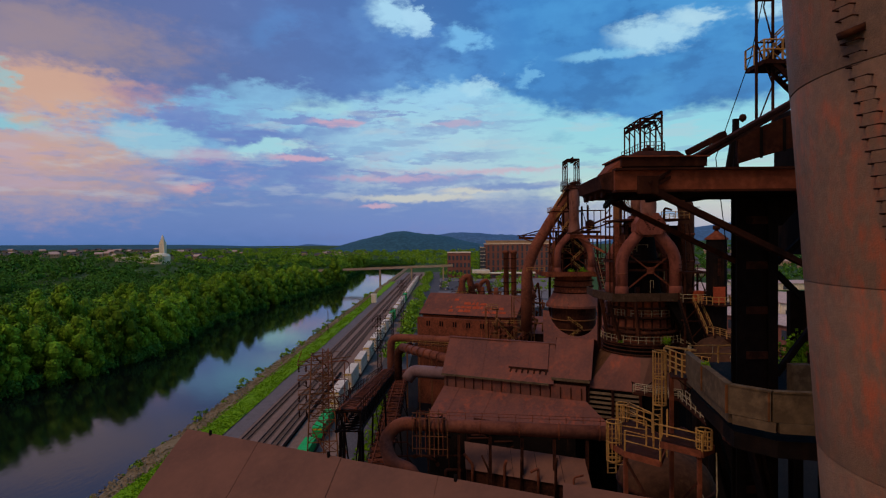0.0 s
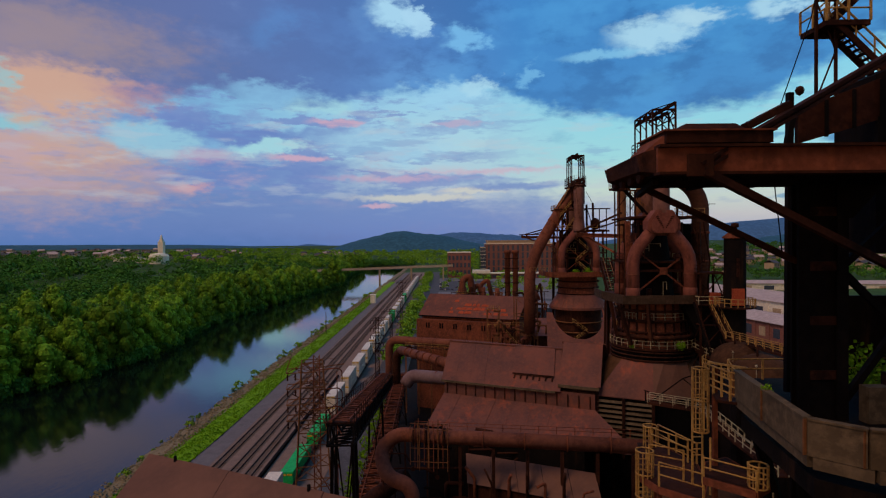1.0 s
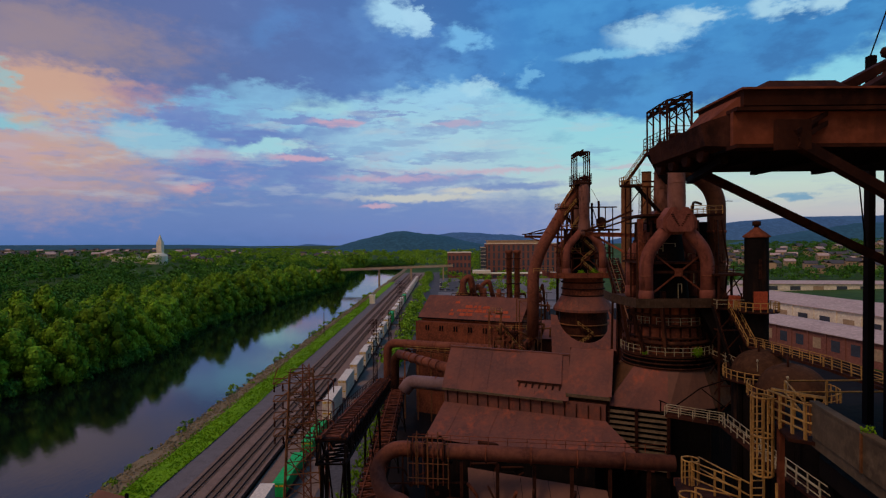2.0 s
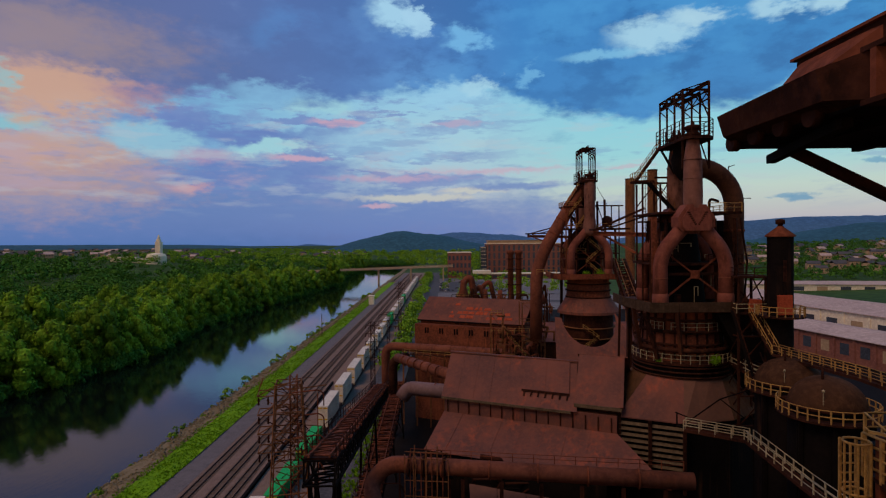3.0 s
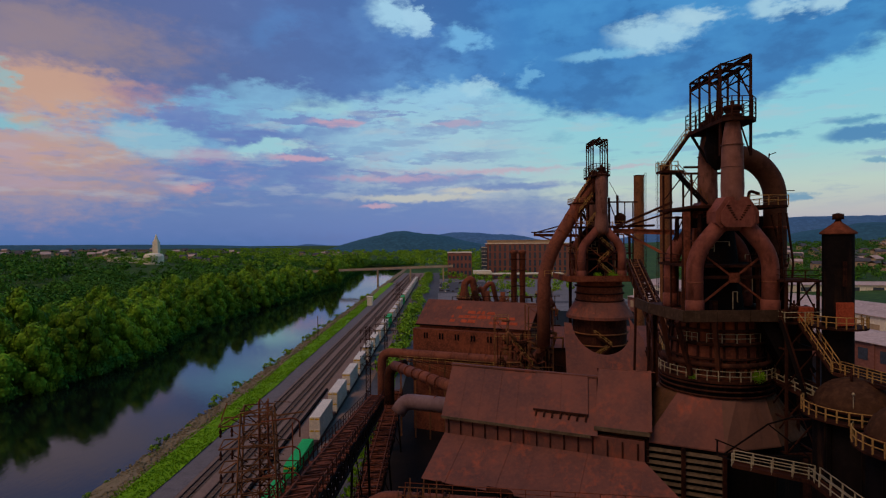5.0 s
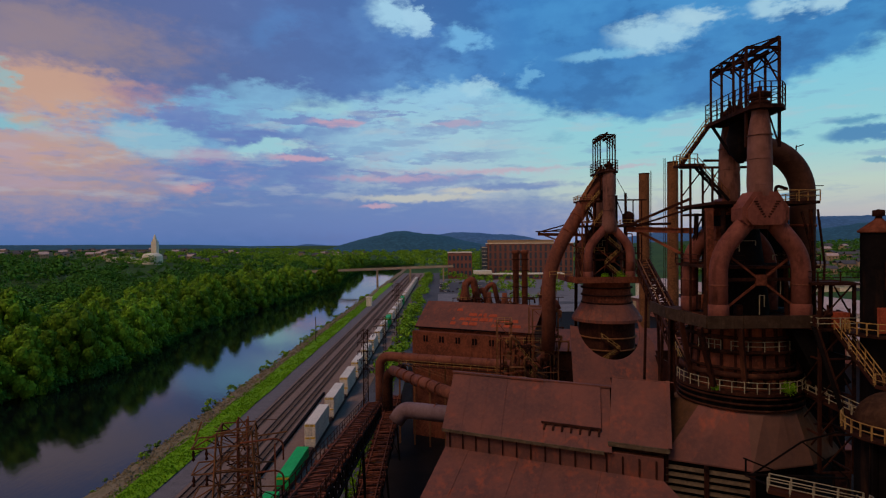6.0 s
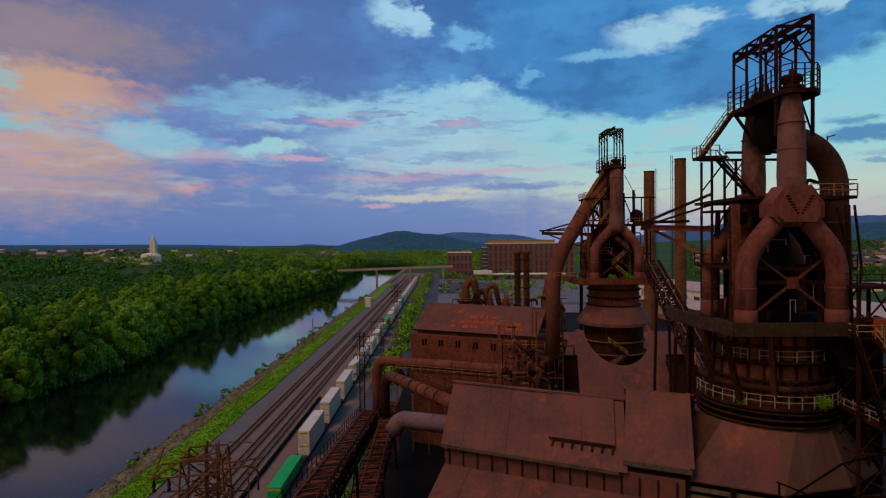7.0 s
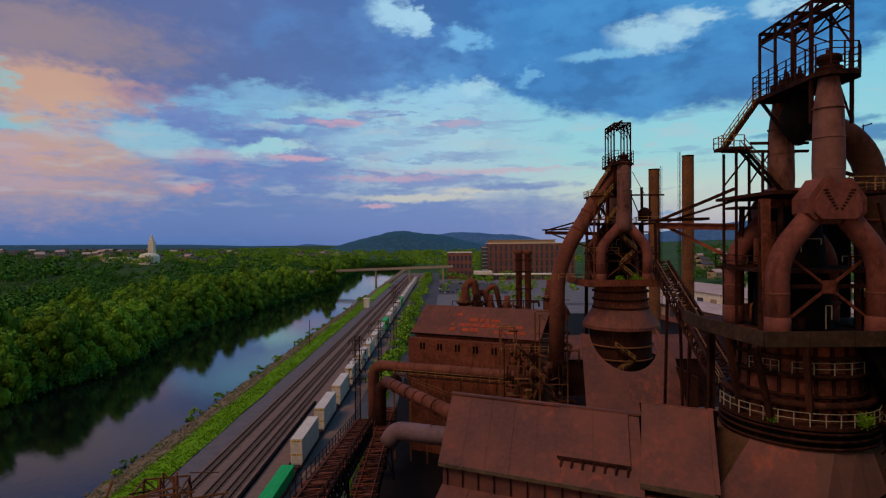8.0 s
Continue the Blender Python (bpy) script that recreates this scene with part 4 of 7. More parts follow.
def cast_house_far():
    o = (-7.0, 178.0)
    h = thing("cast_house", "rusted steel cast house with red streaked sheet roof", "building", "cast houses")
    wall_box(h, o, 0.4, 31, 0.4, 11.6, 0, 27.4, RUST)
    sheet_roof(h, o, -0.4, 31, -0.4, 27.4, 6.2, 33.2, ROOF, su=0.6)
    sheet_roof(h, o, 0.2, 31, 12.4, 27.4, 6.2, 33.2, ROOF)
    wall_box(h, o, -0.2, 29, -2.2, 0.3, 0, 26.4, RUST, "aisle_wall")
    for k in range(11):
        s = Shape()
        u = 3 + (k // 2) * 4.4 + (k % 2) * 0.75
        p = [at_cast(o, uu, ww, z) for z in (24.0, 25.5) for uu, ww in ((u, -2.35), (u + 0.4, -2.35), (u + 0.4, -2.15), (u, -2.15))]
        s.hexa(p)
        part("window", s, BLACK, h)
    # courses where the coating has peeled to orange red
    r = random.Random(12)
    for row, (ua, ub) in enumerate(((9.0, 27.5), (9.0, 26.0), (9.5, 20.0), (9.5, 14.0))):
        u = ua
        while u < ub:
            n = r.uniform(0.6, 2.4)
            if r.random() < 0.78:
                w0, w1 = 0.5 + row * 1.15, 0.5 + row * 1.15 + r.uniform(0.5, 0.85)
                z = [27.4 + (w + 0.4) * 5.8 / 6.6 + 0.07 for w in (w0, w1)]
                part("peeled_patch", Shape().plate([at_cast(o, u, w0, z[0]), at_cast(o, u + n, w0, z[0]), at_cast(o, u + n - r.uniform(0, 0.4), w1, z[1]), at_cast(o, u + r.uniform(0, 0.4), w1, z[1])], 0.04), ORANGE, h)
            u += n + r.uniform(0.05, 0.5)
    part("gutter", Shape().beam(at_cast(o, -0.4, -0.5, 27.2), at_cast(o, 24.0, -0.5, 27.2), 0.3, 0.3), BLACK, h)
    return h


cast_house_far()

# ---- blast furnaces ----
def furnace(ax, ay, far):
    """One furnace with its gas pipes, decks, hoist frame and stairs; heights from rail level."""
    f = thing("blast_furnace", "tall rusted blast furnace with forked gas uptakes and skeletal top frame", "blast furnace", "blast furnaces", at=pose(ax, ay, 0))
    s = Shape()
    s.lathe(0, 0, [(5.6, 0), (5.6, 20), (4.6, 24), (4.7, 30), (5.2, 33), (5.2, 36), (4.9, 40), (4.7, 41)], 36)
    part("shaft", s, RUST, f)
    # throat coloured black to deepen the unlit interior
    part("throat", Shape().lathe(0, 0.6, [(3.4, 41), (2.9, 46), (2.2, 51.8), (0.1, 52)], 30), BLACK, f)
    # added black sheet that closes the view through, as interior darkness
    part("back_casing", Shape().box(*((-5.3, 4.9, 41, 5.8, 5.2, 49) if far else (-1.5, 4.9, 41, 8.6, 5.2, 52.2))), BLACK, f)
    for z in (35.6, 37.2, 38.8):
        part("hoop", Shape().lathe(0, 0, [(5.1, z), (5.45, z + 0.05), (5.45, z + 0.3), (5.1, z + 0.35)], 36), RUST_DARK, f)
    for k in range(0 if far else 24):
        a = radians(15 * k)
        part("stave", Shape().beam((5.25 * math.cos(a), 5.25 * math.sin(a), 34), (5.0 * math.cos(a), 5.0 * math.sin(a), 40), 0.26, 0.3), RUST_DARK, f)
    if far:
        for k in range(16):
            s = Shape()
            s.lathe(0, 0, [(4.9, 36.2), (5.2, 35.8), (7.4, 32.5), (7.4, 31.9), (7.2, 31.9)], 2, False, 22.5 * k, 22.5 * k + 22.2)
            part("skirt_plate", s, ROOF, f)
        part("mantle", Shape().lathe(0, 0, [(5.9, 18), (5.9, 32.2)], 24), RUST_DARK, f)
        for z in (21, 23.5, 26, 28.5):
            part("hoop", Shape().lathe(0, 0, [(5.9, z), (6.3, z), (6.3, z + 0.25), (5.9, z + 0.25)], 24), RUST_ORANGE, f)
        for k, (z0, z1) in enumerate(((21, 23.6), (23.6, 26.2), (26.2, 28.8))):
            d = 1 if k % 2 else -1
            stair(f, (-1.8 * d - 1, -6.5, z0), (1.8 * d - 1, -6.5, z1), 0.8, (0, 1, 0), RUST_DARK, YELLOW)
    else:
        s = Shape()
        s.lathe(0, 0, [(5.1, 33.3), (6.4, 33.3), (6.4, 33.6), (5.1, 33.6), (5.1, 33.3)], 36, False)
        part("ring_balcony", s, RUST_DARK, f)
        for z in (31.7, 32.3, 32.9):
            part("hoop", Shape().lathe(0, 0, [(6.2, z), (6.4, z), (6.4, z + 0.2), (6.2, z + 0.2), (6.2, z)], 36), RUST_DARK, f)
        part("balcony_skirt", Shape().lathe(0, 0, [(6.1, 31.4), (6.1, 33.4)], 36), BLACK, f)
        railing("balcony_rail", ring_points(0, 0, 6.35, 33.6, 165, 372, 20), CREAM, f, 1.1, 2.2, 0.035)
        for a0, a1 in ((200, 226), (236, 300)):
            railing("balcony_rail", ring_points(0, 0, 5.6, 37.7, a0, a1, 4), CREAM, f, 1.0, 2.2, 0.035)
        s = Shape()
        s.lathe(0, 0, [(5.0, 37.5), (5.7, 37.5), (5.7, 37.7), (5.0, 37.7)], 30, False, 180, 340)
        part("upper_balcony", s, RUST_DARK, f)
        s = Shape()
        s.pipe([(2.6 * math.cos(radians(a)) * 2.25, 2.6 * math.sin(radians(a)) * 2.25, 35.2) for a in range(150, 391, 12)], 0.32, 10)
        part("bustle_pipe", s, RUST_DARK, f)
        # sloped struts from deck to ring
        bars(f, "deck_strut", [((-7, -1.5, 40.3), (-5.8, -1.5, 33.7)), ((-7, -6, 40.3), (-4.8, -4.4, 34)), ((7.5, -5.5, 40.3), (5.2, -4, 34)), ((-3, -6.3, 40.3), (-2.2, -5.6, 34))], 0.45, RUST_DARK)
    # deck
    out = [(-7.4, 1.5), (-6.4, -6.4), (8.0, -6.6), (9.6, -2), (9.6, 8), (-6.8, 8)] if not far else [(-8.8, -2.0), (-7.8, -6.6), (6.8, -6.6), (7.4, -2), (7.4, 8), (-8.8, 8)]
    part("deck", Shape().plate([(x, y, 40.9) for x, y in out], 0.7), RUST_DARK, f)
    edge = list(zip(out, out[1:] + out[:1]))
    for (xa, ya), (xb, yb) in edge[:3] + edge[5:]:
        n = max(1, round(math.hypot(xb - xa, yb - ya) / 3.6))
        for k in range(n):
            p, q = Vector((xa, ya, 40.9)).lerp(Vector((xb, yb, 40.9)), k / n), Vector((xa, ya, 40.9)).lerp(Vector((xb, yb, 40.9)), (k + 0.985) / n)
            part("parapet_panel", Shape().beam(p, q, 0.2, 1.25), DIRTY_CONCRETE if not far else RUST, f)
    # columns, floors and braces
    for i in (-1, 1):
        for j in (-1, 1):
            if j > 0:
                part("leg", Shape().ibeam((i * 5.6, j * 5, 20), (i * 5.4, j * 5, 40.3), 0.6, 0.6), RUST_DARK, f)
            part("column", Shape().ibeam((i * 3.4, j * 3.4, 41), (i * 3.2, j * 3.2, 59.0 if far else 52.2), 0.4, 0.4), RUST_DARK, f)
            if far or i > 0 or j < 0:
                part("column", Shape().ibeam((i * 5.6, j * 4.4, 41), (i * 5.4, j * 4.2, 52.2), 0.4, 0.4), RUST_DARK, f)
    fl = -5.8 if far else -4.7
    for z in (46.4, 52.2 if far else 53.1):
        part("floor", Shape().plate([(fl, -4.4, z), (6.2, -4.4, z), (6.2, 5.5, z), (fl, 5.5, z)], 0.3), RUST_DARK, f)
        if far or z < 50:
            railing("floor_rail", [(fl, 5.5, z), (fl, -4.4, z), (-1.6, -4.4, z)], YELLOW if far else RUST_DARK, f)
        railing("floor_rail", [(1.8, -4.4, z), (6.2, -4.4, z), (6.2, 5.5, z)], YELLOW if z > 50 else RUST_DARK, f)
    bars(f, "brace", [((-4.2, -4.5, 41.6), (4.2, -4.5, 48.2)), ((4.2, -4.5, 41.6), (-4.2, -4.5, 48.2))], 0.2, RUST)
    bars(f, "brace", [((-5, -4.5, 45), (5, -4.5, 45))], 0.2, RUST_DARK, 0.35)
    if far:
        bars(f, "brace", [((-3.3, -3.3, 52.4), (-3.3, 3.3, 58)), ((-3.3, 3.3, 52.4), (-3.3, -3.3, 58)), ((3.3, -3.3, 52.4), (3.3, 3.3, 58)), ((-3.3, 3.3, 53), (3.3, 3.3, 58)), ((-3.3, 3.3, 57.6), (3.3, 3.3, 57.6))], 0.16, RUST_DARK)
    part("gusset", Shape().box(-0.55, -4.7, 44.4, 0.55, -4.45, 45.5), RUST, f)
    for x, z, w, h in ((-1.9, 48.2, 1.7, 0.8), (1.6, 47.0, 2.2, 0.5), (2.4, 43.4, 1.1, 1.5), (-2.7, 47.6, 0.8, 0.7), (0.2, 41.3, 0.5, 2.0)):
        bars(f, "pale_bracket", [((x, -3.9, z), (x, -3.9, z + h)), ((x, -3.9, z + h), (x + w, -3.9, z + h)), ((x + w, -3.9, z + h), (x + w, -3.9, z + h * 0.4))], 0.07, CREAM)
    for k in range(26):
        r = random.Random(k + (50 if far else 0))
        x, y, z = r.uniform(-4.6, 4.6), r.uniform(-4.2, 3), r.choice((41.2, 46.7))
        h = r.uniform(0.8, 4.2)
        w = r.uniform(0.15, 0.5)
        s = Shape()
        if k % 2:
            s.box(x - w, y - w, z, x + w, y + w, z + h)
            part("valve_box", s, RUST_DARK if k % 3 else RUST, f)
        else:
            s.pipe(bend([(x, y, z), (x, y, z + h), (x + r.uniform(-2, 2), y + 1, z + h)], 0.4, 4), w * 0.5, 8)
            part("small_pipe", s, RUST if k % 3 else PIPE, f)
    # forked gas uptakes
    ranks = ((-0.6, -5.4, 4.2), (0.8, 3.6, 4.6)) if not far else ((-0.9, -5.4, 4.4), (-0.5, 3.6, 4.4))
    for ux, y_, half in ranks:
        for i in (-1, 1):
            s = Shape()
            s.pipe(bend([(ux + i * half, y_, 40.9), (ux + i * half, y_, 47.6), (ux + i * 0.9, y_, 51.5)], 1.9), 0.9, 20)
            part("uptake_leg", s, UPTAKE_RED, f)
            part("uptake_collar", Shape().lathe(ux + i * half, y_, [(0.9, 40.9), (1.0, 41.0), (1.0, 42.4), (0.9, 42.6)], 20), UPTAKE_RED, f)
            part("uptake_seam", Shape().lathe(ux + i * half, y_, [(0.89, 44.4), (0.93, 44.45), (0.93, 44.6), (0.89, 44.65)], 20), PIPE, f)
        s = Shape()
        if far:
            s.pipe([(ux, y_, 50.4), (ux, y_, 51.2), (ux, y_, 52.6), (ux, y_, 55), (ux, y_, 60), (ux, y_, 62), (ux, y_, 63.6)], [1.0, 1.6, 1.5, 1.25, 1.25, 1.3, 0.95], 24)
        else:
            s.pipe([(ux, y_, 50.2), (ux, y_, 50.9), (ux, y_, 52.6), (ux, y_, 53.6), (ux, y_, 55), (ux, y_, 59.4), (ux, y_, 60.4), (ux, y_, 61.4), (ux, y_, 62.6)], [0.8, 1.0, 1.0, 1.15, 1.2, 1.1, 1.0, 0.85, 0.68], 24)
        part("uptake_stem", s, UPTAKE, f)
        if not far:
            rim = ((-2.35, 51.1), (-1.75, 50.5), (-0.5, 51.2), (0.5, 51.2), (1.75, 50.5), (2.35, 51.1), (2.35, 52.3), (1.2, 53.9), (-1.2, 53.9), (-2.35, 52.3))
            part("fork_casing", Shape().plate([(ux + x, y_ - 1.1, z) for x, z in rim], 2.2), UPTAKE_RED, f)
            part("casing_face", Shape().plate([(ux + x * 0.8, y_ - 1.3, 51.1 + (z - 51.1) * 0.85) for x, z in rim[4:] + rim[:2]], 0.22), UPTAKE_RED, f)
            for i in (-1, 1):
                for k in range(7):
                    part("scale_patch", Shape().beam((ux + i * (0.12 + 0.13 * k), y_ - 1.33, 51.45 + 0.24 * k), (ux + i * (0.3 + 0.17 * k), y_ - 1.33, 51.35 + 0.26 * k), 0.05, 0.13), RUST_DARK, f)
        for z in ((55.2, 58.2, 61.2) if far else (54.6, 57.2, 59.6)):
            part("stem_flange", Shape().lathe(ux, y_, [(1.1, z), (1.34 if far else 1.2, z + 0.02), (1.34 if far else 1.2, z + 0.1), (1.1, z + 0.12)], 20), UPTAKE, f)
        zb = 63.4 if far else 62.5
        part("bleeder_valve", Shape().lathe(ux, y_, [(0.7, zb), (1.0, zb + 0.2), (1.0, zb + 0.5), (0.7, zb + 0.6), (0.7, zb + 0.9), (0.95, zb + 0.95), (0.95, zb + 1.4), (0.8, zb + 1.5), (0.22, zb + 1.55), (0.22, zb + 2.0), (0.05, zb + 2.05)], 18), RUST_DARK, f)
    # great downcomer and side offtake
    s = Shape()
    if far:
        s.pipe(bend([(0.2, -1.0, 62.8), (-2.6, -1.5, 60.8), (-11.0, -3, 47.5), (-13.0, -3, 42), (-13.2, -3, 26)], 3.5), 1.45, 24)
        part("downcomer", s, PIPE, f)
        for t in (0.25, 0.5, 0.75):
            q = Vector((-2.6, -1.5, 60.8)).lerp(Vector((-11, -3, 47.5)), t)
            d = Vector((-8.4, -1.5, -13.3)).normalized()
            part("pipe_band", Shape().pipe([q - d * 0.15, q + d * 0.15], 1.53, 24), RUST, f)
    else:
        s.pipe([(0.4, 2.0, 60.4)] + arc((3.0, 2.0, 54.2), 5.4, 96, 0, ((1, 0, 0), (0, 0, 1)), 14) + [(8.4, 2.0, 24)], 1.3, 24)
        part("downcomer", s, DOWNCOMER, f)
        for z in (46, 50.5):
            part("pipe_band", Shape().lathe(8.4, 2.0, [(1.29, z), (1.4, z + 0.02), (1.4, z + 0.3), (1.29, z + 0.32)], 24), RUST, f)
    # top frame: flat portal bents with knee braces, a monorail slanting across the top
    zp, zt = (62.6, 68.75) if not far else (63.4, 71.0)
    y0, y1, hw, fx = (-4.7, 3.0, 1.7, 0.1) if not far else (-4.6, 1.2, 1.55, -0.9)
    ys = [y0 + (y1 - y0) * k / 3 for k in range(4)]
    for i in (-1, 1):
        x = fx + i * hw
        for k, y in enumerate(ys):
            part("frame_post", Shape().beam((x, y, 58.6 if k == 0 else zp), (x, y, zt + (1.1 if k == 0 and i > 0 and not far else 0)), 0.24 if k == 0 else 0.2), RUST_DARK, f)
            part("knee_brace", Shape().beam((x, y, zt - 0.9), (x - i * 0.75, y, zt - 0.05), 0.13), RUST_DARK, f)
        bars(f, "frame_rail", [((x, y0, zt), (x, y1, zt)), ((x, y0, zt - 1.1), (x, y1, zt - 1.1))], 0.15, RUST_DARK)
        for ya, yb in zip(ys, ys[1:]):
            bars(f, "frame_brace", [((x, ya, zt - 2.6), (x, yb, zt - 1.1)), ((x, yb, zt - 1.1), (x, ya, zt))], 0.1, RUST_DARK)
    for y in ys:
        part("portal_beam", Shape().ibeam((fx - hw, y, zt), (fx + hw, y, zt), 0.2, 0.28, 0.06), RUST_DARK, f)
    bars(f, "frame_brace", [((fx + hw, y0, zt - 3.6), (fx + hw, ys[1], zt - 0.2)), ((fx + hw, y0, 58.7), (fx + 0.5, y0, zp - 0.3)), ((fx - hw, y0, zt), (fx + hw, y0, zt + (0 if far else 1.1)))], 0.13, RUST_DARK)
    part("monorail", Shape().ibeam((fx - hw + 0.3, y1, zt - 0.7), (fx + (0 if far else hw), y0, zt + (0.4 if far else 1.0)), 0.3, 0.42, 0.08), RUST_DARK, f)
    part("hoist_rail", Shape().ibeam((fx + 0.6, y0, zt - 0.35), (fx + 0.6, y1, zt - 0.35), 0.22, 0.3, 0.06), RUST_DARK, f)
    part("top_platform", Shape().plate([(fx - 2.0, y0 - 1.0, zp), (fx - 1.4, y0 - 2.0, zp), (fx + 0.9, y0 - 2.0, zp), (fx + 1.9, y0 - 0.8, zp), (fx + 2.1, y1 + 0.8, zp), (fx - 2.0, y1 + 0.8, zp)], 0.4), RUST_DARK, f)
    railing("top_rail", [(fx - 1.95, y0 - 0.98, zp), (fx - 1.38, y0 - 1.95, zp), (fx + 0.87, y0 - 1.95, zp), (fx + 1.85, y0 - 0.78, zp), (fx + 2.05, y1 + 0.75, zp), (fx - 1.95, y1 + 0.75, zp)], RUST_DARK, f, 2.2, 1.3, 0.05, True, 4)
    for x, y, h in ((-0.9, 0, 1.8), (0.8, 2.4, 2.2), (-1.1, -2.4, 1.4), (1.2, -1.4, 1.2)):
        part("valve_gear", Shape().lathe(x, y, [(0.35, zp), (0.4, zp + h * 0.5), (0.2, zp + h * 0.6), (0.12, zp + h), (0.02, zp + h + 0.1)], 10), RUST_DARK, f)
    part("bell_hopper", Shape().lathe(fx + 0.3, 0.2, [(0.3, 57.6), (1.2, 58.8), (1.5, 60.4), (1.2, 61.4), (1.2, zp - 0.4)], 20), BLACK, f)
    bars(f, "hopper_strut", [((fx - 1.6, y1, zp - 0.3), (fx - 0.6, 0.6, 58.6)), ((fx + 1.6, y1, zp - 0.3), (fx + 1.0, 0.6, 58.6))], 0.25, BLACK)
    # side tower, stair, hoist boom
    if far:
        xl = -6.0
        for x in (xl, -3.6):
            for y in (-3.4, 2.0):
                part("tower_post", Shape().beam((x, y, 41), (x, y, 57.2), 0.26), RUST, f)
        for z in (45, 49, 53, 57):
            bars(f, "tower_girt", [((xl, y, z), (-3.2, y, z)) for y in (-3.4, 2.0)] + [((x, -3.4, z), (x, 2, z)) for x in (xl, -3.6)], 0.18, RUST)
        for z in (41, 45, 49, 53):
            bars(f, "tower_brace", [((xl, -3.4, z), (-3.6, -3.4, z + 4)), ((-3.6, -3.4, z), (xl, -3.4, z + 4)), ((xl, -3.4, z), (xl, 2, z + 4))], 0.14, RUST_ORANGE)
        part("stair_platform", Shape().plate([(xl - 0.5, -3.6, 57.5), (-0.5, -3.6, 57.5), (-0.5, -1.2, 57.5), (xl - 0.5, 2.4, 57.5)], 0.3), RUST_DARK, f)
        railing("platform_rail", [(-4, -3.6, 57.5), (xl - 0.5, -3.6, 57.5), (xl - 0.5, 2.4, 57.5), (-4, 1.6, 57.5)], YELLOW, f, 1.1, 1.0)
        stair(f, (xl + 0.3, -2.6, 57.5), (-2.0, -2.6, zp), 0.9, (0, 1, 0), RUST_DARK, YELLOW)
        stair(f, (-2.2, -1.2, 52.3), (-5.6, -1.2, 57.3), 0.9, (0, 1, 0), RUST_DARK, RUST_ORANGE)
    else:
        for x in (-4.6, -2.1):
            for y in (1.6, 4.0):
                part("tower_post", Shape().beam((x, y, 41), (x, y, 57.4), 0.2), RUST_DARK, f)
        part("tower_post", Shape().beam((1.6, 4.0, 52), (1.6, 4.0, 58.4), 0.2), RUST_DARK, f)
        for z in (46.5, 52.0):
            bars(f, "tower_girt", [((-4.6, y, z), (-2.1, y, z)) for y in (1.6, 4.0)] + [((x, 1.6, z), (x, 4.0, z)) for x in (-4.6, -2.1)], 0.2, RUST_DARK)
        bars(f, "tower_brace", [((-4.6, 4.0, 46.6), (-2.1, 4.0, 51.9)), ((-4.6, 4.0, 54.2), (-2.1, 4.0, 57.4)), ((-2.1, 4.0, 54.4), (-0.2, 3.6, 57.6))], 0.13, RUST_DARK)
        bars(f, "tower_girder", [((-4.9, 3.8, 57.6), (3.6, 3.8, 57.6)), ((-2.1, 3.8, 58.4), (3.6, 3.8, 58.4))], 0.26, RUST_DARK)
        part("stair_platform", Shape().plate([(-5.4, 2.4, 57.9), (-2.6, 2.4, 57.9), (-2.6, 4.4, 57.9), (-5.4, 4.4, 57.9)], 0.3), RUST_DARK, f)
        railing("platform_rail", [(-3.4, 2.4, 57.9), (-5.4, 2.4, 57.9), (-5.4, 4.4, 57.9), (-3.4, 4.4, 57.9)], YELLOW, f, 1.1, 0.8)
        stair(f, (-4.9, 3.4, 57.9), (-1.5, 3.4, zp), 0.9, (0, 1, 0), RUST_DARK, YELLOW)
        stair(f, (-3.4, 2.8, 57.6), (0.2, 2.8, 53.6), 0.9, (0, 1, 0), BLACK, RUST_ORANGE)
        # rust red plated column, ladder and small gear at the fork's side
        part("plated_column", Shape().box(-5.6, -4.6, 41, -4.9, -4.0, 52.4), RUST, f)
        part("vent_arm", Shape().pipe(bend([(3.4, -1.0, 52.4), (3.6, -1.0, 55.0), (4.8, -1.0, 54.6)], 0.5), 0.18, 10), RUST_DARK, f)
        bars(f, "downcomer_lug", [((7.6, 2.0, 58.7), (7.7, 2.0, 59.8)), ((7.6, 2.0, 59.6), (8.5, 2.0, 59.9)), ((9.5, 2.0, 55.2), (10.8, 2.0, 55.2))], 0.1, RUST_DARK)
        bars(f, "side_stay", [((6.2, -4.0, 52.2), (7.6, -3.0, 46.5)), ((7.6, -3.0, 46.5), (7.0, -3.4, 41.0)), ((6.0, -4.0, 46.4), (4.4, -4.2, 52.0))], 0.18, RUST_DARK)
    if far:
        tip, root, tie = (-14.5, 1.5, 50.5), (-4.0, 1.0, 50.2), (-4.5, 1.0, 53.6)
    else:
        tip, root, tie = (-9.8, 8.0, 50.5), (-3.4, 3.6, 50.2), (-3.6, 3.6, 54.0)
    part("boom", Shape().ibeam(tip, root, 0.45, 0.65), RUST, f)
    part("boom_tie", Shape().beam(Vector(tip) + Vector((0, 0, 0.4)), tie, 0.25, 0.3), RUST_DARK, f)
    part("boom_chord", Shape().beam(Vector(tip) + Vector((1.2, 0, 0.4)), Vector(tie) + Vector((0.2, 0, -1.1)), 0.2, 0.22), RUST_DARK, f)
    t = Vector(tip)
    part("boom_cover", Shape().plate([t + Vector(o) for o in ((-0.4, -1.0, 0.7), (5.2, -1.0, 0.8), (5.2, 1.0, 0.8), (-0.4, 1.0, 0.7))], 0.28), RUST_DARK, f)
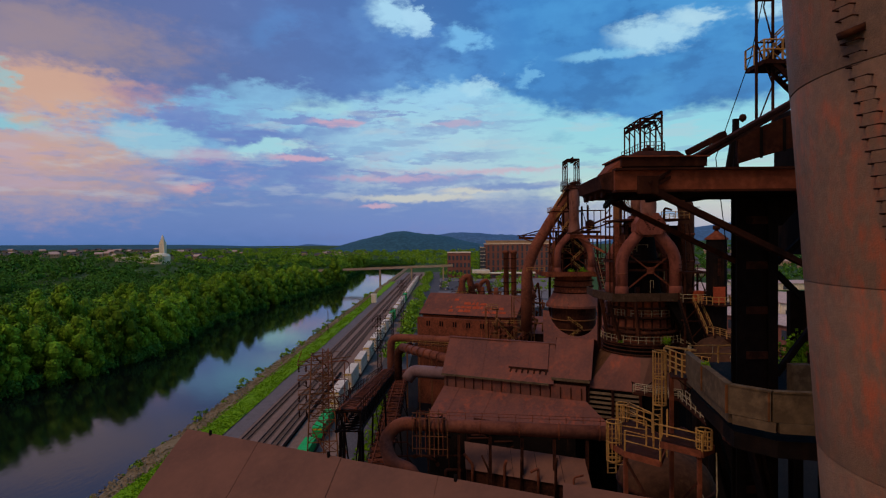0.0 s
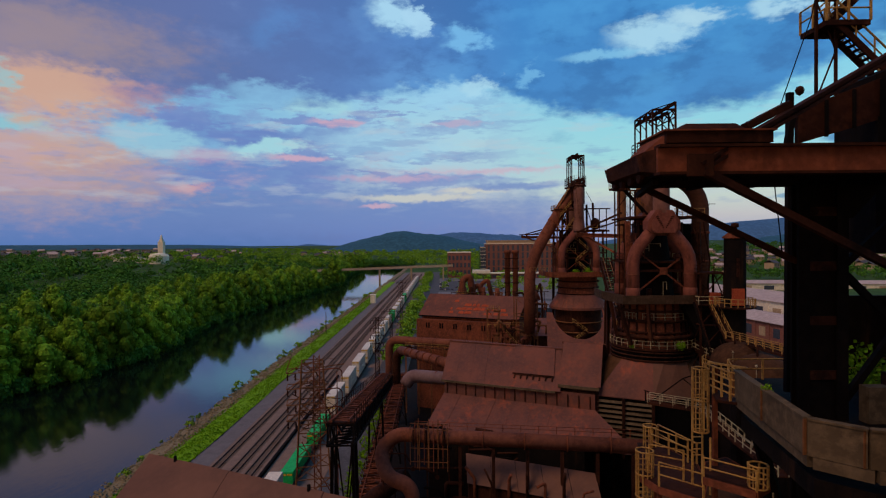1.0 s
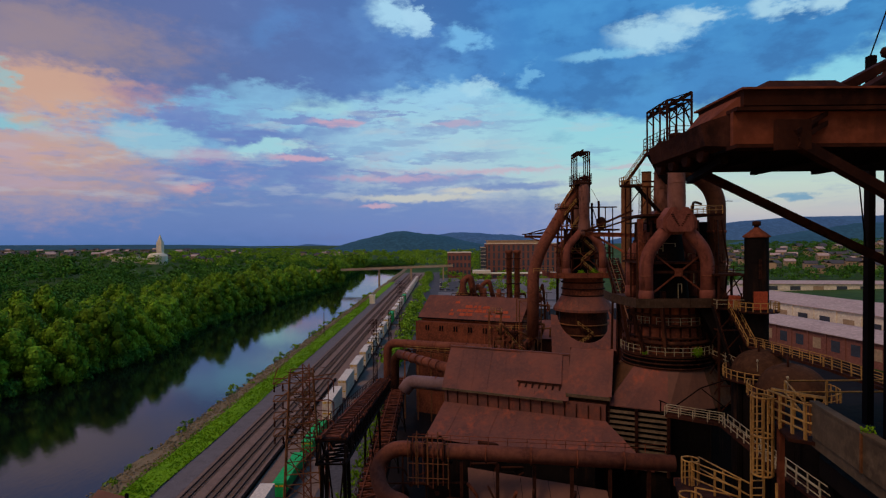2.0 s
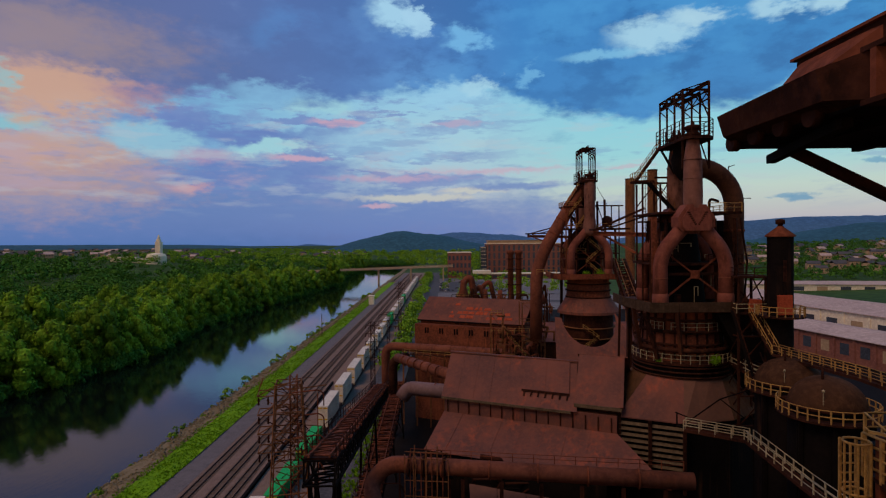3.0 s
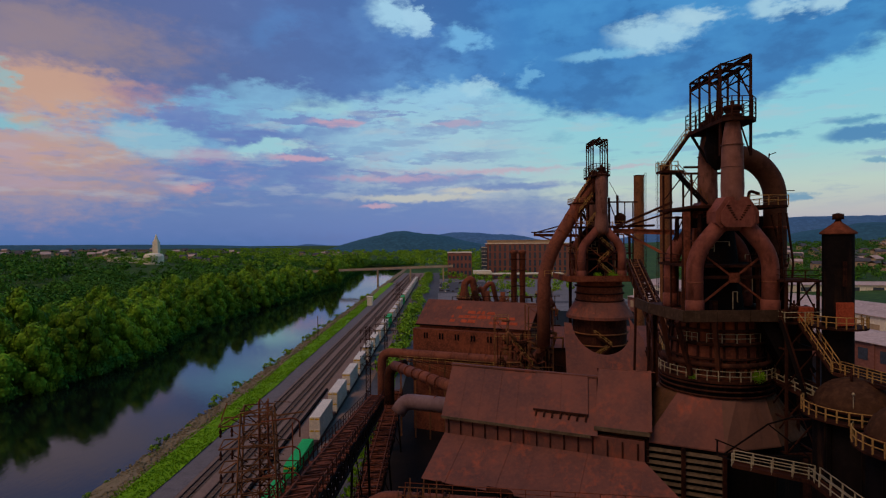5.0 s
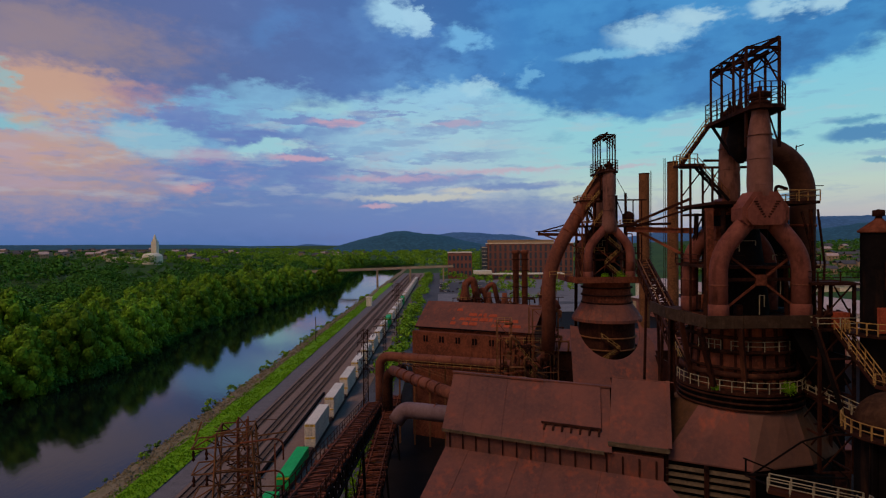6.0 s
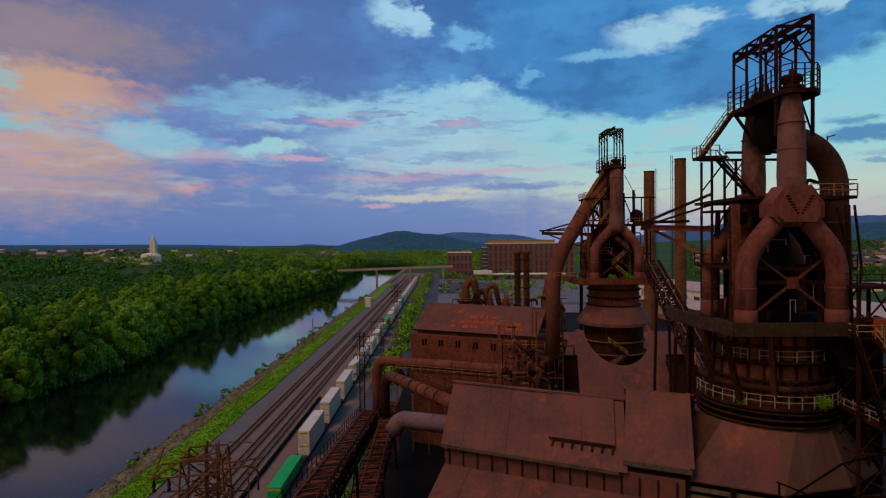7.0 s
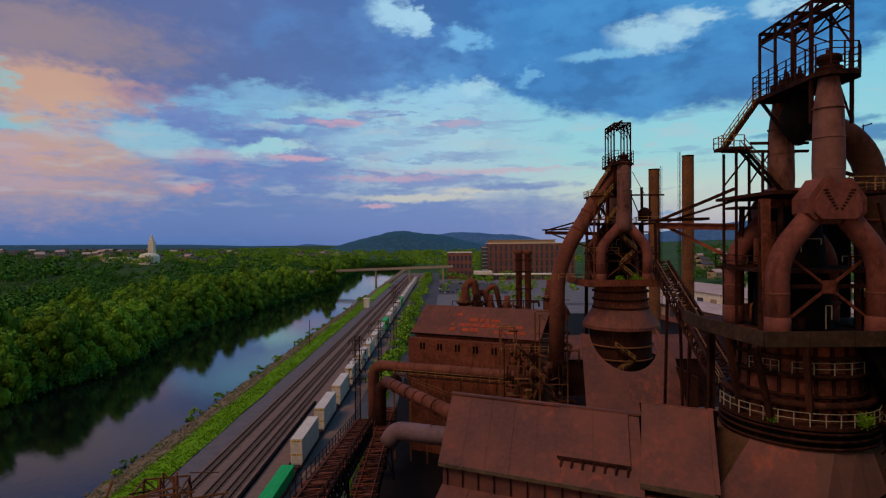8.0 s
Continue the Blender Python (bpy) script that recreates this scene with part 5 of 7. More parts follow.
    part("boom_strut", Shape().beam(t + Vector((1.5, 0, -0.3)), (root[0], root[1], 46.8), 0.3), RUST, f)
    if far:
        # stairs zigzag between the uptakes, growth on the deck
        for k, (z0, z1) in enumerate(((41, 43.8), (43.8, 46.6), (46.6, 49.4), (49.4, 52.2))):
            d = 1 if k % 2 else -1
            stair(f, (-1.6 * d, -4.9, z0), (1.6 * d, -4.9, z1), 0.8, (0, 1, 0), RUST_DARK, YELLOW)
        railing("deck_rail", [(-13.5, -6.5, 41.6), (-8.9, -6.5, 41.6)], YELLOW, f)
        for xa, za, xb, zb in ((-3.5, 52.2, -0.8, 55.4), (-5.4, 55.0, -2.4, 58.6)):
            stair(f, (xa, -3.8, za), (xb, -3.8, zb), 0.8, (0, 1, 0), RUST_DARK, YELLOW)
        part("gantry_post", Shape().beam((7.0, -2, 41), (7.0, -2, 57.5), 0.22), RUST_DARK, f)
        part("gantry_post", Shape().beam((5.2, -2, 52), (5.2, -2, 57.5), 0.2), RUST_DARK, f)
        part("gantry_beam", Shape().beam((1.2, -2, 57.6), (8.0, -2, 57.6), 0.3), RUST_DARK, f)
        bars(f, "stay", [((1.5, -3, 62), (4.2, -2.2, 57.6))], 0.08, RUST_DARK)
        part("winch", Shape().lathe(4.0, -2.5, [(0.1, 52.4), (1.2, 52.6), (1.3, 54.4), (0.6, 55), (0.1, 55.2)], 12), RUST_DARK, f)
    return f


furnace(32.6, 94.5, False)
furnace(35.2, 155.0, True)


def hip_roof(name, cx, cy, pts, z, top_r, top_z, mat, label):
    """A many-sided roof round a furnace, with a round hole at its head."""
    h = thing(name, label, "building", "cast houses")
    n = len(pts)
    for i in range(n):
        (xa, ya), (xb, yb) = pts[i], pts[(i + 1) % n]
        s = Shape()
        row = 3
        up, lo = [], []
        for k in range(row + 1):
            t = k / row
            x, y = xa + (xb - xa) * t, ya + (yb - ya) * t
            a = math.atan2(y - cy, x - cx)
            lo.append(Vector((x, y, z)))
            up.append(Vector((cx + top_r * math.cos(a), cy + top_r * math.sin(a), top_z)))
        verts = lo + up + [p - Vector((0, 0, 0.15)) for p in lo + up]
        m = row + 1
        faces = []
        for k in range(row):
            faces += [(k, k + 1, m + k + 1, m + k), (2 * m + k + 1, 2 * m + k, 3 * m + k, 3 * m + k + 1), (k + 1, k, 2 * m + k, 2 * m + k + 1), (m + k, m + k + 1, 3 * m + k + 1, 3 * m + k)]
        faces += [(0, m, 3 * m, 2 * m), (m + row, row, 2 * m + row, 3 * m + row)]
        s.add(verts, faces)
        # slopes past the first turn browner, then dark: shadow by choice of material
        part("roof_slope", s, mat if i == 0 else ROOF_BROWN if i == 1 else ROOF_SHADED, h)
    for i in range(n):
        (xa, ya), (xb, yb) = pts[i], pts[(i + 1) % n]
        c = Vector(((xa + xb) / 2 - cx, (ya + yb) / 2 - cy, 0)).normalized() * 0.5
        s = Shape()
        a, b = Vector((xa, ya, 0)) - c, Vector((xb, yb, 0)) - c
        s.hexa([a, b, b - c * 0.6, a - c * 0.6] + [p + Vector((0, 0, z - 0.1)) for p in (a, b, b - c * 0.6, a - c * 0.6)])
        # walls in black: shade under the eaves and behind the louvres is painted
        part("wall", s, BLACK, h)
    return h


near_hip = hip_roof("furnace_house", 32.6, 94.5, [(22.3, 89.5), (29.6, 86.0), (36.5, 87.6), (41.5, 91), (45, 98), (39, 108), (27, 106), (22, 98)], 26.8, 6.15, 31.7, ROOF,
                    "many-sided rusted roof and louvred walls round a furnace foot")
for i in range(2):
    for k in range(11):
        a, b = Vector((22.3, 89.5, 0)).lerp(Vector((29.6, 86.0, 0)), i / 2 + 0.02), Vector((22.3, 89.5, 0)).lerp(Vector((29.6, 86.0, 0)), i / 2 + 0.48)
        z = 25.8 - k * 0.72
        n_ = Vector((-0.43, -0.9, 0))
        part("louvre", Shape().hexa([a + n_ * 0.05 + Vector((0, 0, z)), b + n_ * 0.05 + Vector((0, 0, z)), b + n_ * 0.08 + Vector((0, 0, z + 0.05)), a + n_ * 0.08 + Vector((0, 0, z + 0.05)),
                                     a - n_ * 0.3 + Vector((0, 0, z + 0.3)), b - n_ * 0.3 + Vector((0, 0, z + 0.3)), b - n_ * 0.27 + Vector((0, 0, z + 0.35)), a - n_ * 0.27 + Vector((0, 0, z + 0.35))]), CONCRETE, near_hip)
for t in (0, 0.5, 1):
    q = Vector((22.3, 89.5, 0)).lerp(Vector((29.6, 86.0, 0)), t) + Vector((-0.05, -0.1, 0))
    part("louvre_post", Shape().beam(q + Vector((0, 0, 18)), q + Vector((0, 0, 26.6)), 0.35), RUST_DARK, near_hip)


def far_apron():
    """The steep sheet roof before the far furnace, with its round notch."""
    h = thing("furnace_apron", "smooth rusted steel apron roof with a round cut-out", "building")
    n, cx, cz, r = 24, 33.3, 31.6, 6.2

    def on(x, z, back=0.0):
        return Vector((x, 147.5 + (z - 32) * 0.85 + back, z))

    rim = [(cx - r * math.cos(math.pi * k / n), cz - r * 0.95 * math.sin(math.pi * k / n)) for k in range(n + 1)]
    m = n + 1
    verts = [on(x, 16) for x, z in rim] + [on(x, z) for x, z in rim] + [on(x, 16, 0.3) for x, z in rim] + [on(x, z, 0.3) for x, z in rim]
    faces = []
    for k in range(n):
        faces += [(k, k + 1, m + k + 1, m + k), (2 * m + k + 1, 2 * m + k, 3 * m + k, 3 * m + k + 1), (m + k, m + k + 1, 3 * m + k + 1, 3 * m + k)]
    part("notched_sheet", Shape().add(verts, faces), ROOF, h)
    part("roof_sheet", Shape().plate([on(23.6, 16), on(27.1, 16), on(27.1, 31.6), on(25.6, 31.8)], 0.25), ROOF, h)
    part("roof_sheet", Shape().plate([on(39.5, 16), on(41.5, 16), on(41.5, 28.4), on(39.5, 32.8)], 0.25), ROOF, h)
    part("end_wall", Shape().box(24.5, 148, 0, 41.1, 163, 15.9), RUST_DARK, h)
    part("side_wall", Shape().box(41.2, 134.5, 0, 41.5, 163, 26.5), RUST_DARK, h)


far_apron()

# ---- near furnace: hoist boom, column, decks ----
def near_boom():
    b = thing("hoist_boom", "heavy rusted steel hoist boom carried on a dark braced column", "hoist boom")
    # broad box girder with front and end plates, underside painted black as shade, winch cover on top
    part("girder", Shape().box(7.9, 26.3, 52.2, 20.0, 26.45, 53.1), RUST, b)
    part("girder_flange", Shape().box(7.9, 26.1, 53.1, 20.0, 26.7, 53.2), RUST_DARK, b)
    part("girder_flange", Shape().box(7.9, 26.1, 52.1, 20.0, 26.7, 52.2), RUST_DARK, b)
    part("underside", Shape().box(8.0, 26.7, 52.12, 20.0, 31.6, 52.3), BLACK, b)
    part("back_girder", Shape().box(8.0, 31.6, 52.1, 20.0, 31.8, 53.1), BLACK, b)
    part("top_plate", Shape().box(8.0, 26.7, 53.0, 20.0, 31.6, 53.12), RUST_DARK, b)
    s = Shape()
    s.hexa([(7.6, 27.3, 52.35), (8.1, 26.3, 52.15), (8.1, 31.6, 52.15), (7.42, 31.0, 52.3), (7.5, 27.4, 53.0), (8.1, 26.3, 53.15), (8.1, 31.6, 53.1), (7.3, 31.1, 52.85)])
    part("nose", s, RUST_DARK, b)
    for k in range(9):
        part("nose_bolt", Shape().lathe(8.9 + 0.12 * k, 30.6 + 0.05 * (k % 2), [(0.07, 53.1), (0.07, 53.2 + 0.05 * (k % 3)), (0.02, 53.3)], 6), RUST_DARK, b)
    for k in range(4):
        y = 28.0 + 1.1 * k
        part("sheave", Shape().pipe([(7.75, y, 52.2), (7.95, y, 52.2)], 0.24, 16), RUST_DARK, b)
        part("sheave_hanger", Shape().beam((7.85, y, 52.15), (8.3, y + 0.2, 52.25), 0.14, 0.2), BLACK, b)
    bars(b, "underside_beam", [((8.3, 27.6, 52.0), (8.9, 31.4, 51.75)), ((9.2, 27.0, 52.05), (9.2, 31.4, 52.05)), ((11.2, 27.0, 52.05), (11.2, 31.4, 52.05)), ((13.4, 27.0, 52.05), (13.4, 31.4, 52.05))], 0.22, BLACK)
    part("winch_cover", Shape().box(8.25, 26.4, 53.3, 12.2, 29.2, 53.72), RUST_DARK, b)
    part("cover_lip", Shape().box(8.15, 26.3, 53.72, 12.3, 29.3, 53.78), RUST, b)
    part("cover_base", Shape().box(8.3, 26.5, 53.2, 12.1, 29.1, 53.3), BLACK, b)
    s = Shape()
    s.hexa([(8.7, 26.4, 53.78), (11.2, 26.4, 53.78), (11.2, 28.9, 53.78), (8.7, 28.9, 53.78), (9.1, 26.7, 54.05), (10.95, 26.7, 54.05), (10.95, 28.6, 54.05), (9.1, 28.6, 54.05)])
    part("cover_cap", s, RUST_DARK, b)
    s = Shape()
    s.hexa([(7.8, 27.4, 53.12), (8.3, 26.5, 53.12), (8.3, 29.0, 53.12), (7.8, 29.0, 53.12), (8.2, 27.2, 53.6), (8.3, 26.5, 53.65), (8.3, 29.0, 53.65), (8.2, 29.0, 53.6)])
    part("cover_end", s, RUST, b)
    # tie in the dark rust: its shadowed faces are painted, not lit
    part("tie", Shape().ibeam((9.3, 25.95, 52.35), (20.5, 31.0, 58.1), 0.34, 0.36), RUST_DARK, b)
    part("tie_gusset", Shape().box(8.85, 25.85, 52.0, 9.75, 26.05, 52.8), RUST_DARK, b)
    part("lever", Shape().beam((12.0, 28.0, 54.15), (13.9, 28.3, 55.1), 0.4, 0.28), RUST_DARK, b)
    for k in range(3):
        xa, xb = 16.1 + 1.25 * k, 17.33 + 1.25 * k
        lo, hi = 54.0 + 0.36 * k, 55.55 + 0.46 * k
        s = Shape()
        s.hexa([(xa, 31.2, lo), (xb, 31.2, lo + 0.36), (xb, 31.5, lo + 0.36), (xa, 31.5, lo), (xa, 31.2, hi), (xb, 31.2, hi + 0.46), (xb, 31.5, hi + 0.46), (xa, 31.5, hi)])
        part("web_plate", s, RUST_DARK, b)
        part("web_stiffener", Shape().beam((xb, 31.15, lo + 0.3), (xb, 31.15, hi + 0.4), 0.12), BLACK, b)
    bars(b, "web_leg", [((15.9, 31.3, 55.4), (15.5, 31.3, 53.1)), ((19.8, 31.3, 55.2), (19.8, 31.3, 53.1))], 0.24, BLACK)
    part("strut", Shape().beam((9.1, 31.0, 52.0), (15.7, 30.7, 48.7), 0.26, 0.26), RUST_DARK, b)
    part("strut", Shape().beam((9.4, 25.95, 52.2), (18.6, 28.4, 48.3), 0.28, 0.28), RUST_DARK, b)
    for x in (15.8, 17.5):
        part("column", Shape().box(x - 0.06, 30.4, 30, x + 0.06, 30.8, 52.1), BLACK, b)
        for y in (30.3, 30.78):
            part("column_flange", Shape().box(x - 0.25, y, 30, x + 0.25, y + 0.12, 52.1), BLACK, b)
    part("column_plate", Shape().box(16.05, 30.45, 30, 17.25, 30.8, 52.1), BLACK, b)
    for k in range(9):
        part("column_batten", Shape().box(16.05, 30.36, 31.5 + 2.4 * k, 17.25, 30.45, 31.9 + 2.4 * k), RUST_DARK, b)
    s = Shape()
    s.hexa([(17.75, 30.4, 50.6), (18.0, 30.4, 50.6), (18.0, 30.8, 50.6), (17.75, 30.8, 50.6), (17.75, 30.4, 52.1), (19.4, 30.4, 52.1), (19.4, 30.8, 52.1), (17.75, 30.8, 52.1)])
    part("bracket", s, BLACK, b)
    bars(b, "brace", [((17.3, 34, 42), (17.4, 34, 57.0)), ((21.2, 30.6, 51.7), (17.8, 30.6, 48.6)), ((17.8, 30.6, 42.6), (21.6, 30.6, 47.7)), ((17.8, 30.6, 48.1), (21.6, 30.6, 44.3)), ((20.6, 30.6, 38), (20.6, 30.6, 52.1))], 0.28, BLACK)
    # mast with landing
    posts, girts, braces = tower_lines(18.62, 33.6, 0.95, 56.4, 66, 2.4)
    bars(b, "mast_post", posts[:2], 0.12, RUST_DARK)
    bars(b, "mast_girt", girts[8::4], 0.08, RUST_DARK)
    bars(b, "mast_brace", braces[::9], 0.06, RUST_DARK)
    part("mast_ball", Shape().lathe(17.4, 33.2, [(0.02, 56.65), (0.16, 56.75), (0.21, 56.92), (0.14, 57.08), (0.02, 57.12)], 12), RUST_DARK, b)
    part("landing", Shape().plate([(18.3, 32.6, 60.1), (20.4, 32.6, 60.1), (20.4, 34.6, 60.1), (18.3, 34.6, 60.1)], 0.25), RUST_DARK, b)
    railing("landing_rail", [(18.3, 34.6, 60.1), (18.3, 32.6, 60.1), (20.4, 32.6, 60.1)], YELLOW, b, 1.1, 0.9)
    stair(b, (21.6, 33.2, 57.4), (18.9, 33.2, 60.0), 0.9, (0, 1, 0), RUST_DARK, YELLOW)
    stair(b, (19.0, 33.9, 60.2), (22.0, 33.9, 63.0), 0.9, (0, 1, 0), RUST_DARK, YELLOW)
    # made-up block that fills the dark area beside the web plates
    s = Shape()
    s.hexa([(19.9, 31.6, 49.0), (24.5, 31.6, 49.0), (24.5, 34.4, 49.0), (19.9, 34.4, 49.0), (19.9, 31.6, 57.2), (24.5, 31.6, 59.2), (24.5, 34.4, 59.2), (19.9, 34.4, 57.2)])
    part("winch_house", s, BLACK, b)
    part("cable", Shape().pipe([(18.6, 32.2, 66), (17.3, 32.2, 60), (15.4, 32.3, 54.5), (16.2, 32.6, 49)], 0.025, 6), BLACK, b)


near_boom()


def near_deck():
    d = thing("furnace_deck", "dark furnace deck behind a curved stained concrete parapet", "deck")
    line = [(13.35, 31.3), (12.75, 27.95), (12.15, 24.3), (13.3, 23.1), (15.6, 22.6), (21, 22.2)]
    for (xa, ya), (xb, yb) in zip(line, line[1:]):
        a, b = Vector((xa, ya, 43.1)), Vector((xb, yb, 43.1))
        part("parapet_panel", Shape().beam(a, a.lerp(b, 0.985), 0.22, 1.2), CONCRETE, d)
        part("panel_cap", Shape().beam(a + Vector((0, 0, 0.63)), b + Vector((0, 0, 0.63)), 0.3, 0.07), CONCRETE, d)
        part("joint_strap", Shape().beam(a + Vector((-0.13, 0, -0.6)), a + Vector((-0.13, 0, 0.6)), 0.1, 0.06), RUST_ORANGE, d)
        part("kerb_beam", Shape().beam(a + Vector((0.22, 0, -0.82)), b + Vector((0.22, 0, -0.82)), 0.5, 0.4), CONCRETE, d)
    part("deck_slab", Shape().plate([(x + 0.2, y, 41.7) for x, y in line] + [(34, 22, 41.7), (34, 38, 41.7), (16, 38, 41.7), (15, 33.5, 41.7)], 0.7), BLACK, d)
    for a, b in (((15, 33, 41), (18.5, 30, 24)), ((14, 26, 41), (18, 27, 26)), ((18.5, 30, 41), (18.5, 30, 10)), ((17.5, 24.5, 41), (20, 26, 28)), ((24, 24, 41), (24, 24, 0)), ((24, 36, 41), (24, 36, 0))):
        part("support", Shape().ibeam(a, b, 0.5, 0.5), BLACK, d)
    part("cabinet", Shape().box(18.2, 29.7, 41.72, 19.2, 30.3, 43.3), CONCRETE, d)
    part("cabinet", Shape().box(20.0, 30.6, 41.72, 22.6, 31.4, 43.6), RUST_DARK, d)
    railing("deck_rail", [(14.9, 34.3, 41.75), (16.2, 37.8, 41.75), (26, 37.8, 41.75)], YELLOW, d)
    # added black panel, stands for the darkness behind the deck
    part("back_wall", Shape().box(23.0, 37.9, 41.0, 34.0, 38.3, 46.4), BLACK, d)
    # furnace body standing on the deck
    part("furnace_body", Shape().lathe(30, 34, [(5, 0), (5, 41), (4.6, 45), (3.6, 55), (2, 62)], 32), RUST_DARK, d)


near_deck()


def growth(x, y, z, r, seed, label="small green weed rooted in a joint"):
    """A sprig of leaves on short stems."""
    rng = np.random.default_rng(seed)
    s = Shape()
    n, leaf = (60, 0.16) if r < 0.6 else (420, 0.06)
    for k in range(n):
        d = rng.normal(size=3)
        d /= np.linalg.norm(d)
        c = Vector((x, y, z + r * 0.5)) + Vector(d * r * rng.uniform(0.4, 1.0))
        u = Vector(rng.normal(size=3)).normalized() * r * leaf
        w = u.cross(Vector(rng.normal(size=3))).normalized() * r * leaf * 1.25
        s.add([c - u, c - w, c + u * 1.4, c + w], [(0, 1, 2, 3)])
        if k % 8 == 0:
            s.beam((x, y, z - 0.05), c, 0.03)
    return tagged(part("weed", s, GRASS), label, "plant", "weeds on the works")


growth(12.8, 27.9, 43.65, 0.24, 1)
growth(22.9, 36.4, 41.6, 1.7, 9, "green bush growing on the dark furnace deck")
growth(34.5, 88.4, 33.7, 0.8, 2)
growth(28.0, 90.2, 33.6, 0.45, 3)
growth(33.4, 149.5, 40.9, 1.0, 4, "green bush growing on the furnace deck")
growth(36.4, 149.3, 40.9, 1.2, 5, "green bush growing on the furnace deck")
growth(38.2, 149.4, 40.9, 0.9, 6, "green bush growing on the furnace deck")


def yellow_platform():
    p = thing("access_platform", "yellow railed steel access platform with caged ladders", "platform")
    low = [(10.1, 34.6), (10.5, 33.2), (12.0, 31.7), (12.9, 33.4), (13.6, 36.0), (12.6, 39.3), (11.5, 39.3)]
    high = [(12.0, 31.7), (13.6, 30.1), (14.6, 30.9), (14.2, 34.0), (12.9, 33.4)]
    for floor, z in ((low, 37.6), (high, 38.7)):
        part("grating", Shape().plate([(x, y, z) for x, y in floor], 0.14), RUST_DARK, p)
        for (xa, ya), (xb, yb) in zip(floor, floor[1:]):
            part("toe_beam", Shape().beam((xa, ya, z - 0.18), (xb, yb, z - 0.18), 0.14, 0.36), RUST, p)
    railing("guard_rail", [(10.5, 33.2, 37.6), (12.0, 31.7, 37.6)], YELLOW, p, 1.2, 2.1, 0.04)
    railing("guard_rail", [(12.0, 31.7, 38.7), (13.6, 30.1, 38.7)], YELLOW, p, 0.9, 2.2, 0.04)
    railing("guard_rail", [(10.6, 34.8, 37.6), (12.0, 33.9, 37.6)], YELLOW, p, 1.5, 1.7, 0.04, False, 3)
    railing("guard_rail", [(12.0, 38.4, 37.6), (13.2, 36.2, 37.6)], YELLOW, p, 1.2, 1.4, 0.04, False, 3)
    railing("guard_rail", [(13.6, 36.0, 37.6), (12.7, 39.2, 37.6)], YELLOW, p, 1.1, 2.0, 0.04)
    caged_ladder(p, 12.55, 33.2, 39.0, 43.4, YELLOW, 0.37)
    bars(p, "ladder_stile", [((12.3, 33.55, 37.6), (12.3, 33.55, 39.0)), ((12.8, 33.55, 37.6), (12.8, 33.55, 39.0)), ((12.55, 32.2, 37.6), (12.75, 32.6, 40.2))], 0.09, YELLOW)
    caged_ladder(p, 12.1, 38.8, 34.4, 38.75, YELLOW, 0.4)
    caged_ladder(p, 10.25, 34.5, 35.6, 38.9, YELLOW, 0.44)
    caged_ladder(p, 13.9, 30.5, 38.3, 39.7, YELLOW, 0.4)
    part("landing", Shape().plate([(12.6, 31.6, 42.3), (13.6, 30.9, 42.3), (14.6, 32.6, 42.3), (13.2, 33.6, 42.3)], 0.12), RUST_DARK, p)
    railing("landing_rail", [(12.9, 33.4, 42.3), (13.1, 31.4, 42.3), (13.6, 30.8, 42.3)], YELLOW, p, 1.3, 0.8, 0.045, False, 4)
    part("hand_bar", Shape().beam((12.9, 33.2, 43.7), (14.0, 31.6, 43.75), 0.09), YELLOW, p)
    bars(p, "post", [((13.15, 33.0, 20), (13.15, 33.0, 43.6)), ((10.6, 33.4, 18), (10.6, 33.4, 37.4)), ((13.6, 30.4, 18), (13.6, 30.4, 38.6)), ((12.4, 38.9, 18), (12.4, 38.9, 37.4))], 0.2, RUST)
    bars(p, "brace", [((10.6, 33.4, 31), (13.6, 30.4, 37.0)), ((13.6, 30.4, 31), (10.6, 33.4, 37.0))], 0.12, RUST_DARK)
    part("hanging_hose", Shape().pipe(bend([(14.6, 30.6, 38.4), (14.6, 30.5, 36), (14.2, 30.4, 35.0), (13.8, 30.5, 36.2)], 0.5), 0.035, 8), CREAM, p)


yellow_platform()


def catwalk(points, name, label, mat_rail, width=0.9):
    c = thing(name, label, "catwalk", "railed catwalks")
    for a, b in zip(points, points[1:]):
        a, b = Vector(a), Vector(b)
        side = (b - a).cross(Vector((0, 0, 1))).normalized() * width / 2
        part("walkway", Shape().plate([a - side, a + side, b + side, b - side] if (side.cross(b - a)).z > 0 else [a + side, a - side, b - side, b + side], 0.12), RUST_DARK, c)
        for k in (-1, 1):
            railing("catwalk_rail", [a + side * k, b + side * k], mat_rail, c, 1.1, 1.5, 0.045)
            part("edge_channel", Shape().beam(a + side * k, b + side * k, 0.1, 0.3), RUST_DARK, c)
    return c


catwalk([(25.2, 75.6, 29.6), (30.0, 72.0, 29.6), (29.4, 62.0, 29.3), (29.0, 54.0, 29.3)], "catwalk", "dark catwalk with cream rails turning a corner beside the furnace house", CREAM)
catwalk([(37.5, 91.0, 33.2), (38.2, 84.0, 32.6), (36.5, 75.5, 33.2)], "catwalk", "level catwalk with cream rails joining furnace and vessels", CREAM)
catwalk([(37.5, 80.3, 36.4), (39.2, 69.0, 36.3), (38.6, 56.0, 36.3)], "catwalk", "long catwalk with yellow rails above the domed vessels", YELLOW)


